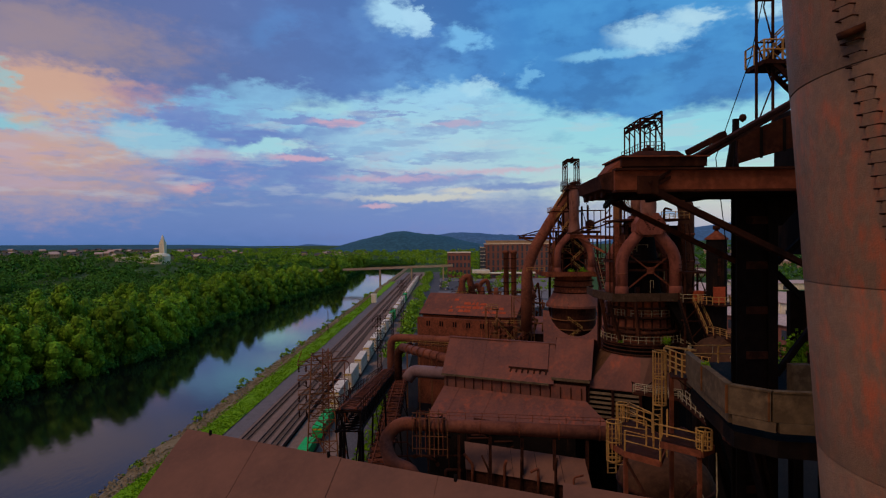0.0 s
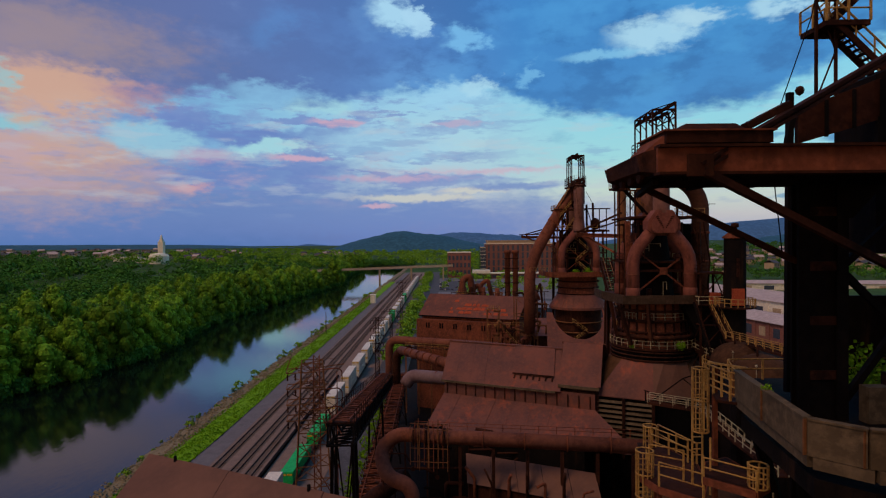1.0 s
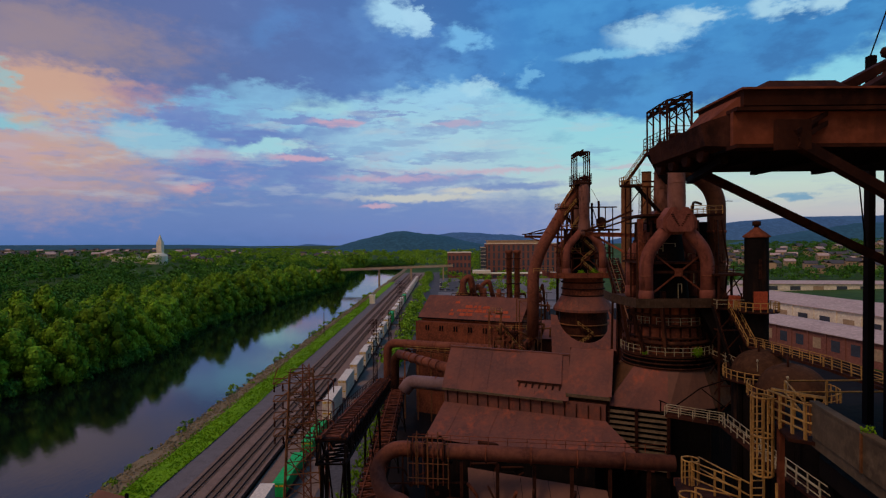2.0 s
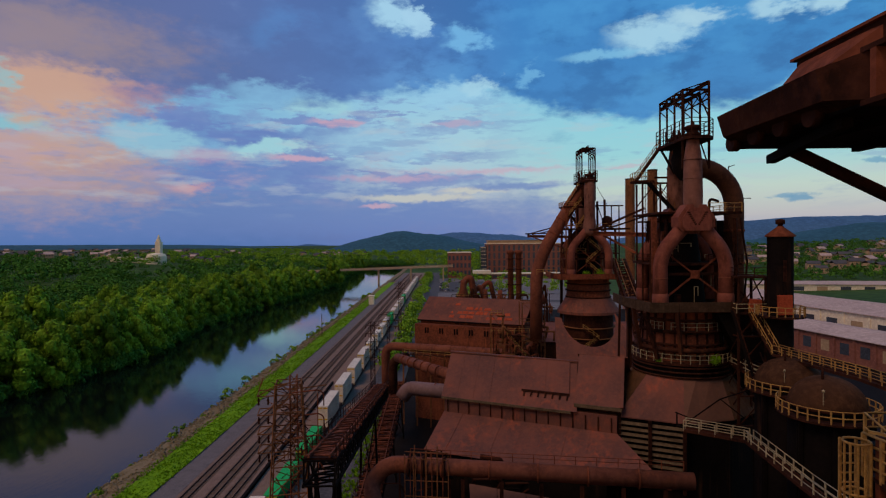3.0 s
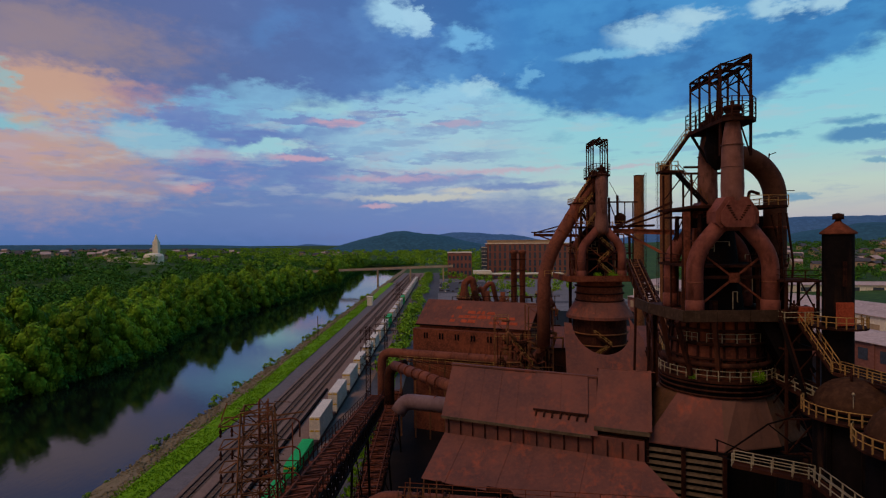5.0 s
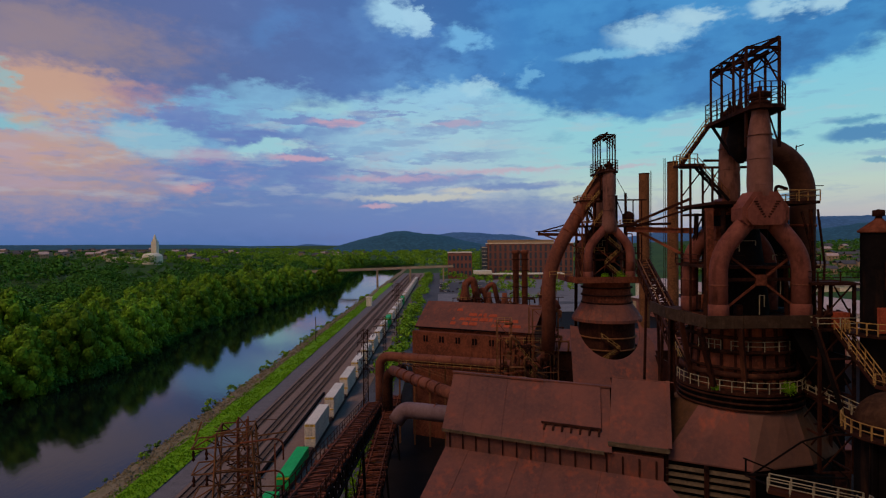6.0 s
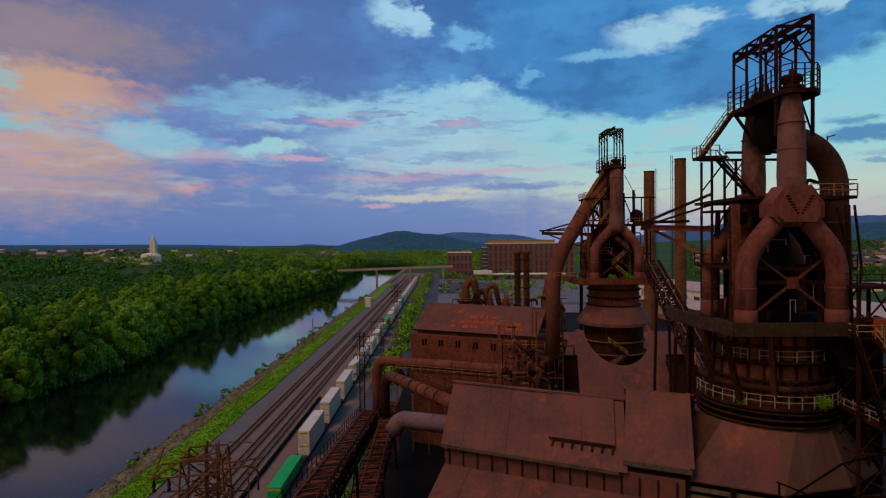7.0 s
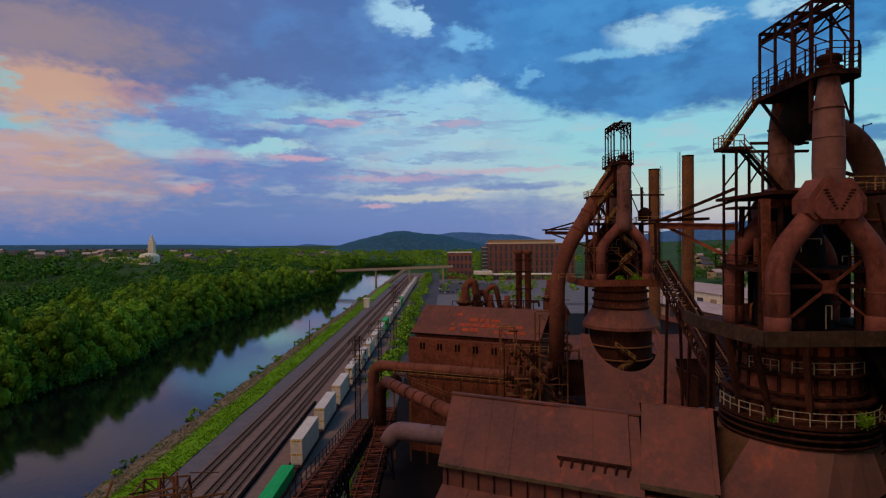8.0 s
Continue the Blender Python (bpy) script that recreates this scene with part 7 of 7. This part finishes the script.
def trestle(a, b, w, h, label, bents=(0.125, 0.375, 0.625, 0.875)):
    t = thing("trestle", label, "trestle", "trestle bridges")
    part("truss", lattice(Shape(), a, b, w, h, 2.2, 0.3, 0.15), BLACK, t)
    up = Vector((0, 0, h / 2 + 0.2))
    a_, b_ = Vector(a) + up, Vector(b) + up
    d = (b_ - a_).normalized()
    side = Vector((d.y, -d.x, 0)).normalized()
    n = int((b_ - a_).length / 1.0)
    r = random.Random(n)
    for k in range(n):
        p = a_.lerp(b_, (k + 0.5) / n) + Vector((0, 0, r.uniform(-0.05, 0.08)))
        part("timber", Shape().beam(p - side * w * r.uniform(0.48, 0.6), p + side * w * r.uniform(0.48, 0.6), 0.4, 0.25), RUST if k % 3 else RUST_DARK, t)
        if k % 2:
            q = a_.lerp(b_, min(1, (k + 2) / n))
            part("deck_brace", Shape().beam(p - side * w * 0.4 + Vector((0, 0, 0.3)), q + side * w * 0.4 + Vector((0, 0, 0.3)), 0.14), RUST, t)
    for k in (-0.34, 0.34):
        part("running_rail", Shape().beam(a_ + side * w * k + Vector((0, 0, 0.28)), b_ + side * w * k + Vector((0, 0, 0.28)), 0.16, 0.26), RUST, t)
    for k in (-0.55, 0.55):
        railing("trestle_rail", [a_ + side * w * k, b_ + side * w * k], RUST_DARK, t, 1.3, 2.4)
    for k in bents:
        p = Vector(a).lerp(Vector(b), k)
        for i in (-1, 1):
            part("bent_post", Shape().ibeam((p.x + i * w * 0.6, p.y, 0), (p.x + i * w * 0.4, p.y, p.z - h / 2), 0.35, 0.35), BLACK, t)
        bars(t, "bent_brace", [((p.x - w * 0.6, p.y, 1), (p.x + w * 0.4, p.y, p.z - h / 2)), ((p.x + w * 0.6, p.y, 1), (p.x - w * 0.4, p.y, p.z - h / 2))], 0.15, BLACK)


trestle((-11.4, 67.4, 28.6), (-13.6, 140.0, 17.0), 2.8, 2.2, "rusted lattice skip incline rising from the high line beside the railway", (0.02, 0.06, 0.6))
trestle((-11.2, 66, 10), (-12.6, 172, 10), 3.6, 1.4, "long rusted high-line trestle with old rails")

# ---- far buildings ----
def windowed_block(name, label, x0, y0, x1, y1, z1, cols, rows, wall, z0=0.0, w=0.55, h=0.6, side_cols=0):
    b = thing(name, label, "building")
    s = Shape()
    s.box(x0, y0, z0, x1, y1, z1)
    part("wall", s, wall, b)
    s = Shape()
    s.box(x0 - 0.5, y0 - 0.5, z1, x1 + 0.5, y1 + 0.5, z1 + 1.0)
    part("cornice", s, STONE, b)
    cw, rh = (x1 - x0) / cols, (z1 - z0 - 4) / rows
    me = None
    for i in range(cols):
        for j in range(rows):
            if me is None:
                s = Shape()
                s.box(-cw * w / 2, -0.25, 0, cw * w / 2, 0.05, rh * h)
                me = s.mesh("window", GLASS)
            o = new("window", me)
            o.parent = b
            o.location = (x0 + cw * (i + 0.5), y0, z0 + 2 + rh * (j + 0.2))
    return b


windowed_block("brick_mill_building", "long red brick mill building with many tall windows", 60, 800, 175, 840, 44, 17, 4, BRICK, 0.0, 0.42, 0.82)
windowed_block("brick_tower_building", "tall red brick block with an arched gateway at the bridge end", 6, 770, 37, 800, 33, 6, 3, BRICK)
glass_wing = thing("glass_wing", "slim dark blue glass stair wing beside the brick mill", "building")
part("glazing", Shape().box(52, 801, 0, 59.4, 838, 41), GLASS, glass_wing)
for k in range(8):
    part("floor_band", Shape().box(51.9, 800.8, 4.8 + 4.9 * k, 59.4, 801, 5.3 + 4.9 * k), STONE, glass_wing)
# tan here paints the low sun on the mill's roof edge
penthouse = thing("roof_penthouse", "long roof storey on the brick mill, sunlit tan in its colour", "building")
part("wall", Shape().box(62, 806, 45.0, 150, 834, 48.6), TAN, penthouse)
part("roof_slab", Shape().box(61, 805, 48.6, 151, 835, 49.2), TAN, penthouse)
low_front = thing("low_terminal", "low dark building with a white roof edge", "building")
part("wall", Shape().box(46, 742, 0, 150, 760, 6.0), BRICK, low_front)
part("roof_slab", Shape().box(45, 741, 6.0, 151, 761, 7.2), STONE, low_front)
for k in range(14):
    part("window", Shape().box(49 + 7.2 * k, 741.85, 1.2, 54 + 7.2 * k, 742.0, 4.6), GLASS, low_front)
part("entrance_canopy", Shape().box(38, 736, 7.3, 60, 758, 11.0), STONE, low_front)


def road_bridge():
    b = thing("road_bridge", "pale concrete road bridge high over the river", "bridge")
    s = Shape()
    s.beam((-175, 722, 12.0), (12, 726, 17.4), 11, 1.3)
    part("deck", s, TAN, b)
    s = Shape()
    s.beam((-175, 716, 13.8), (12, 720, 19.3), 0.3, 1.0)
    part("parapet", s, TAN, b)
    for k in (0, 2, 3, 4):
        x = -160 + k * 40
        s = Shape()
        s.box(x - 0.8, 720, -7, x + 0.8, 728, 12.4 + (x + 175) * 0.029)
        part("pier", s, TAN, b)


road_bridge()


def far_monument():
    m = thing("grain_tower", "pale concrete tower with round base in the distance", "tower")
    s = Shape()
    s.lathe(-556, 1125, [(18, 0), (18, 24), (15, 28), (6, 30)], 20, False)
    part("drum", s, STONE, m)
    part("wing", Shape().box(-660, 1150, 0, -610, 1165, 22), STONE, m)
    part("wing", Shape().box(-612, 1140, 0, -575, 1150, 19), STONE, m)
    s = Shape()
    s.box(-560, 1128, 0, -550, 1138, 52)
    s.box(-558.5, 1129.5, 52, -551.5, 1136.5, 56)
    s.lathe(-555, 1133, [(3.4, 56), (2.4, 61), (0.4, 66)], 10, False)
    part("shaft", s, STONE, m)


far_monument()
s = Shape()
s.box(-58.5, 462, 0, -54.5, 467, 6.5)
s.box(-58.8, 461.7, 6.5, -54.2, 467.3, 6.9)
tagged(part("rail_hut", s, STONE), "small pale trackside hut", "hut")
s = Shape()
s.rod((-63.4, 313, -2.5), (-63.4, 313, 12), 0.2, 8)
tagged(part("pole", s, BARK), "bare dark pole on the river bank", "pole")


def long_shed(cx, cy, length, depth, z, turn, wall, label, bays):
    b = thing("long_shed", label, "shed", "long sheds", at=pose(cx, cy, 0, 0, 0, turn))
    x, y = length / 2, depth / 2
    part("wall", Shape().box(-x, -y, 0, x, y, z), wall, b)
    n = bays
    for k in range(n):
        xa, xb = -x - 1 + (length + 2) * k / n, -x - 1 + (length + 2) * (k + 1) / n - 0.1
        part("roof_panel", Shape().plate([(xa, -y - 1, z), (xb, -y - 1, z), (xb, 0, z + depth * 0.05 + 0.6), (xa, 0, z + depth * 0.05 + 0.6)], 0.3), SLATE, b)
        part("roof_panel", Shape().plate([(xa, 0, z + depth * 0.05 + 0.6), (xb, 0, z + depth * 0.05 + 0.6), (xb, y + 1, z), (xa, y + 1, z)], 0.3), SLATE, b)
        part("pilaster", Shape().box(xa - 0.5, -y - 0.4, 0, xa + 0.5, -y, z - 0.4), wall, b)
        part("window", Shape().box(xa + (xb - xa) * 0.3, -y - 0.12, z * 0.3, xa + (xb - xa) * 0.75, -y + 0.1, z * 0.75), GLASS if k % 3 else TAN, b)


long_shed(169.5, 258, 330, 27, 10.0, -80, BRICK, "long low brick shed with pinkish felt roof", 36)
long_shed(209, 286, 400, 46, 15.0, -80, STONE, "broad shed with pinkish felt roof and cream wall", 30)
long_shed(420, 520, 300, 30, 8.0, -10, STONE, "pale low shed beyond the main road", 16)
s = Shape()
s.plate([(80, 470, 0.12), (900, 350, 0.12), (900, 366, 0.12), (80, 486, 0.12)], 0.2)
tagged(part("road", s, ASPHALT), "distant asphalt road with kerb", "road", kind="structure")


def house(m, wall, roof, label):
    h = thing("house", label, "house", "houses of the town", at=m)
    part("wall", Shape().box(-6, -5, -1, 6, 5, 6), wall, h)
    part("roof", Shape().plate([(-6.4, -5.5, 5.8), (6.4, -5.5, 5.8), (6.4, 0, 9.2), (-6.4, 0, 9.2)], 0.25).plate([(-6.4, 0, 9.2), (6.4, 0, 9.2), (6.4, 5.5, 5.8), (-6.4, 5.5, 5.8)], 0.25), roof, h)
    for k in (-3.6, 0, 3.6):
        part("window", Shape().box(k - 0.6, -5.1, 2.4, k + 0.6, -4.95, 4.2), GLASS, h)
    return h


HOUSES = [house(pose(0, 0, -50), TAN, ASPHALT, "pale house with a pitched roof"), house(pose(0, 0, -50), TAN, ASPHALT, "tan house with a dark pitched roof"), house(pose(0, 0, -50), TAN, SLATE, "tan house with a pinkish pitched roof")]
rng = random.Random(33)
lots = []
for _ in range(85):
    a = rng.uniform(-0.78, -0.35)
    d = rng.uniform(1150, 1900)
    lots.append((a * d, d))
for _ in range(22):
    lots.append((rng.uniform(-420, -250), rng.uniform(1500, 2000)))
for _ in range(110):
    a = rng.uniform(0.42, 0.85)
    d = rng.uniform(650, 1500)
    lots.append((a * d, d))
for i, (x, y) in enumerate(lots):
    k = rng.uniform(0.8, 1.4)
    m = pose(x, y, ground_height(x, y) + 5, 0, 0, rng.uniform(-40, 40)) @ Matrix.Diagonal((k, k, k * 0.9, 1))
    if i < 3:
        HOUSES[i].matrix_world = m
    else:
        c = copy_thing(HOUSES[i % 3], m)
        c.matrix_basis = m


def stove_group():
    """Short stacks and pipe lumps past the far cast house."""
    g = thing("stove_stack", "pair of rusted stacks with ring platforms", "stack", "small stacks", at=pose(28, 240, 0))
    for x in (-1.6, 1.6):
        part("shaft", Shape().lathe(x, 0, [(1.1, 0), (1.1, 44), (1.5, 44.3), (1.5, 45.4), (0.8, 45.6)], 18), RUST, g)
        for z in (32, 38, 42):
            part("collar", Shape().lathe(x, 0, [(1.1, z), (1.6, z), (1.6, z + 0.3), (1.1, z + 0.3)], 18), RUST_DARK, g)
    for k, (x, z, r) in enumerate(((8, 33, 1.9), (12, 29, 1.6), (16, 31, 1.3))):
        g = thing("bent_dust_pipe", "rusted bent dust pipe on a frame", "pipe", "dust pipes", at=pose(x, 245 + 2 * k, 0))
        part("pipe", Shape().pipe(bend([(0, 0, 20), (0, 0, z), (3, 0, z + 2), (5, 0, 24)], 3), r * 0.7, 16), RUST, g)
        for q in (-1.5, 1.5, 5):
            part("leg", Shape().beam((q, 1, 0), (q, 1, 26), 0.35), RUST_DARK, g)


stove_group()


def parked_car(m, mat):
    c = thing("car", "small car parked in the distant lot", "car", "parked cars", at=m)
    s = Shape()
    s.hexa([(-0.85, -2.2, 0.35), (0.85, -2.2, 0.35), (0.85, 2.2, 0.35), (-0.85, 2.2, 0.35), (-0.85, -2.1, 0.9), (0.85, -2.1, 0.9), (0.85, 2.1, 0.9), (-0.85, 2.1, 0.9)])
    part("body", s, mat, c)
    part("cabin", Shape().hexa([(-0.8, -1.3, 0.9), (0.8, -1.3, 0.9), (0.8, 1.2, 0.9), (-0.8, 1.2, 0.9), (-0.65, -0.9, 1.45), (0.65, -0.9, 1.45), (0.65, 0.7, 1.45), (-0.65, 0.7, 1.45)]), GLASS, c)
    for x in (-0.85, 0.85):
        for y in (-1.35, 1.35):
            part("wheel", Shape().rod((x - 0.1, y, 0.33), (x + 0.1, y, 0.33), 0.33, 12), BLACK, c)
    return c


part_lot = Shape().box(-8, 560, 0.02, 60, 700, 0.1)
tagged(part("car_park", part_lot, ASPHALT), "grey car park with planted islands", "car park", kind="structure")
rng = random.Random(40)
first = parked_car(pose(2, 575, 0.1), WHITE_BOX)
second = parked_car(pose(9, 575, 0.1), CAR_STEEL)
for k in range(34):
    copy_thing(first if k % 2 else second, pose(rng.choice((-2, 4, 14, 20, 32, 38, 50)) + rng.uniform(-0.3, 0.3), 570 + 3.6 * rng.randrange(34), 0.1, 0, 0, 90))

rng = random.Random(21)
green = []
for _ in range(330):
    x, y = rng.uniform(-4, 140), rng.uniform(440, 1250)
    if y < 760 and int(y / 26) % 2:
        continue
    green.append((x, y, 0, rng.uniform(6, 10)))
town_green = []
for _ in range(950):
    y = rng.uniform(560, 1900)
    x = y * rng.uniform(0.4, 0.95)
    town_green.append((x, y, ground_height(x, y), rng.uniform(8, 15)))
woods("town_trees", town_green, 0, "dark green trees among the town houses", 24, LEAF_DARK, 95, 1.2)
for _ in range(140):
    y = rng.uniform(230, 800)
    green.append((rng.uniform(-23, -16), y, 0, rng.uniform(5, 8)))
for _ in range(900):
    x, y = rng.uniform(-700, 300), rng.uniform(1000, 2300)
    if -145 < x < -62 and y < 1140:
        continue
    green.append((x, y, ground_height(x, y), rng.uniform(10, 18)))
woods("street_trees", green, 0, "green trees and bushes among the yards", 4, LEAF, 95, 1.3)


# ---- growth and stones along the near bank ----
def scatter(name, spots, mat, label, category, seed, leaf):
    rng = np.random.default_rng(seed)
    s = Shape()
    for x, y, z, r in spots:
        for k in range(7 if leaf else 1):
            if leaf:
                a, h = rng.uniform(0, 6.283), r * rng.uniform(0.5, 1.2)
                c, w = Vector((x, y, z)), Vector((math.cos(a), math.sin(a), 0)) * r * 0.28
                t = c + Vector((rng.normal() * r * 0.5, rng.normal() * r * 0.5, h))
                s.add([c - w, c + w, t], [(0, 1, 2)])
            else:
                o = [Vector((x, y, z)) + Vector(q) * r * rng.uniform(0.7, 1.2) for q in ((-1, -0.7, -0.3), (0.9, -0.8, -0.3), (1, 0.8, -0.3), (-0.8, 0.9, -0.3), (-0.6, -0.5, 0.5), (0.5, -0.5, 0.6), (0.6, 0.4, 0.5), (-0.5, 0.6, 0.45))]
                s.hexa(o)
    tagged(part(name, s, mat), label, category, kind="stuff")


rng = random.Random(52)
scatter("verge_grass", [(rng.uniform(-65.2, -57.4), 60 + 460 * rng.random() ** 1.5, 0.25, rng.uniform(0.18, 0.42)) for _ in range(14000)], GRASS, "bright tufted grass on the railway verge", "grass", 1, True)
scatter("yard_weeds", [(rng.gauss(-19.0, 1.0), rng.uniform(90, 330), 0.1, rng.uniform(0.3, 0.8)) for _ in range(1500)], GRASS, "weeds growing along the service road", "weeds", 2, True)
scatter("bank_stones", [(x, 60 + 500 * rng.random() ** 1.4, -4.1 + (x + 76) * 0.33, rng.uniform(0.15, 0.5)) for x in [rng.uniform(-76.5, -64.5) for _ in range(3500)]], SCRUB, "brown stones of the river bank", "stones", 3, False)
near_bush = []
for _ in range(150):
    y = 90 + 500 * rng.random()
    near_bush.append((rng.uniform(-77, -73), y, -4.6, rng.uniform(0.8, 2.6) * (1.2 if noise.noise((y * 0.03, 4, 4)) > 0 else 0.5)))
for _ in range(60):
    y = 90 + 600 * rng.random()
    near_bush.append((rng.uniform(-72, -65), y, -2.2, rng.uniform(0.7, 1.7)))
woods("bank_shrubs", near_bush, 0, "green shrubs along the near water edge", 6, LEAF, 90, 1.7)


def low_works(x0, y0, x1, y1, z, label):
    b = thing("works_hall", label, "building", "works halls")
    part("wall", Shape().box(x0, y0, 0, x1, y1, z), RUST_DARK, b)
    ym = (y0 + y1) / 2
    n = max(2, round((x1 - x0) / 5))
    for k in range(n):
        xa, xb = x0 - 0.4 + (x1 - x0 + 0.8) * k / n, x0 - 0.4 + (x1 - x0 + 0.8) * (k + 1) / n - 0.03
        part("roof_sheet", Shape().plate([(xa, y0 - 0.5, z), (xb, y0 - 0.5, z), (xb, ym, z + 4), (xa, ym, z + 4)], 0.15), ROOF, b)
        part("roof_sheet", Shape().plate([(xa, ym, z + 4), (xb, ym, z + 4), (xb, y1 + 0.5, z), (xa, y1 + 0.5, z)], 0.15), ROOF, b)


low_works(24, 176, 62, 196, 21, "rusted works hall behind the far furnace")
low_works(47, 118, 62, 150, 17, "rusted works hall beside the skip bridge")


def dust_catcher(x, y, r, h, label):
    d = thing("dust_catcher", label, "vessel", "dust catchers", at=pose(x, y, 0))
    part("shell", Shape().lathe(0, 0, [(r * 0.4, 0), (r * 0.4, h * 0.45), (r, h * 0.6), (r, h * 0.85), (r * 0.45, h), (r * 0.45, h + 1.5), (0.02, h + 1.6)], 18), RUST, d)
    for z in (h * 0.6, h * 0.84):
        part("band", Shape().lathe(0, 0, [(r, z), (r + 0.2, z + 0.02), (r + 0.2, z + 0.3), (r, z + 0.32)], 18), RUST_DARK, d)
    railing("ring_rail", ring_points(0, 0, r + 0.6, h * 0.86, 0, 345, 10), YELLOW, d, 1.1, 2.0)
    part("ring_walk", Shape().lathe(0, 0, [(r, h * 0.855), (r + 0.75, h * 0.855), (r + 0.75, h * 0.865), (r, h * 0.865)], 18, False), RUST_DARK, d)
    part("side_pipe", Shape().pipe(bend([(r * 0.8, 0, h * 0.8), (r + 1.4, 0, h * 0.95), (r + 2.2, 0, h * 0.7), (r + 2.2, 0, 0)], 0.8), 0.45, 10), RUST_DARK, d)


dust_catcher(7.5, 232, 2.2, 33, "upright rusted dust catcher with a ring walk")
dust_catcher(15.5, 226, 1.6, 30, "slim rusted dust catcher with a side pipe")
dust_catcher(21.5, 233, 2.0, 29, "rusted dust catcher among tangled pipes")
dust_catcher(36.0, 236, 1.7, 34, "slim rusted dust catcher with a side pipe")


def pipe_tangle(x0, x1, y, z0, z1, n, seed, label, mats=(RUST, RUST_DARK, RUST_ORANGE)):
    """Tangled old pipework on a light frame."""
    g = thing("pipe_rack", label, "pipe rack", "pipe racks")
    r = random.Random(seed)
    k = 0.0
    while x0 + k <= x1:
        part("rack_post", Shape().beam((x0 + k, y, 0), (x0 + k, y, z1), 0.22), RUST_DARK, g)
        k += 3.2
    for z in (z0, (z0 + z1) / 2, z1):
        part("rack_beam", Shape().beam((x0, y, z), (x1, y, z), 0.2), RUST_DARK, g)
    for k in range(n):
        x, z, yy = r.uniform(x0, x1), r.uniform(z0, z1), y - r.uniform(0.2, 1.4)
        pts = [(x, yy, z), (x, yy, z + r.uniform(1, 3.5)), (x + r.uniform(-3, 3), yy, z + r.uniform(1, 3.5))]
        if k % 2:
            pts = [(x, yy, z), (x + r.uniform(1.5, 4), yy, z), (x + r.uniform(1.5, 4), yy, z - r.uniform(1, 3))]
        part("bent_pipe", Shape().pipe(bend(pts, 0.4, 4), r.choice((0.09, 0.14, 0.22, 0.32)), 8), mats[k % 3], g)
        if k % 3 == 0:
            part("valve_wheel", Shape().pipe([(x, yy - 0.3, z), (x, yy - 0.15, z)], r.uniform(0.25, 0.45), 10), mats[(k // 3) % 3], g)


pipe_tangle(12, 24, 153.4, 15, 29, 44, 3, "tangle of rusty gas pipes and valves beside the far furnace")
pipe_tangle(3, 40, 222, 20, 30, 40, 5, "tangle of rusty pipes behind the far cast house")
pipe_tangle(-9, 8, 88.5, 12, 21, 30, 9, "tangle of dark pipes and valves under the front gas main", (RUST_DARK, BLACK, RUST_DARK))
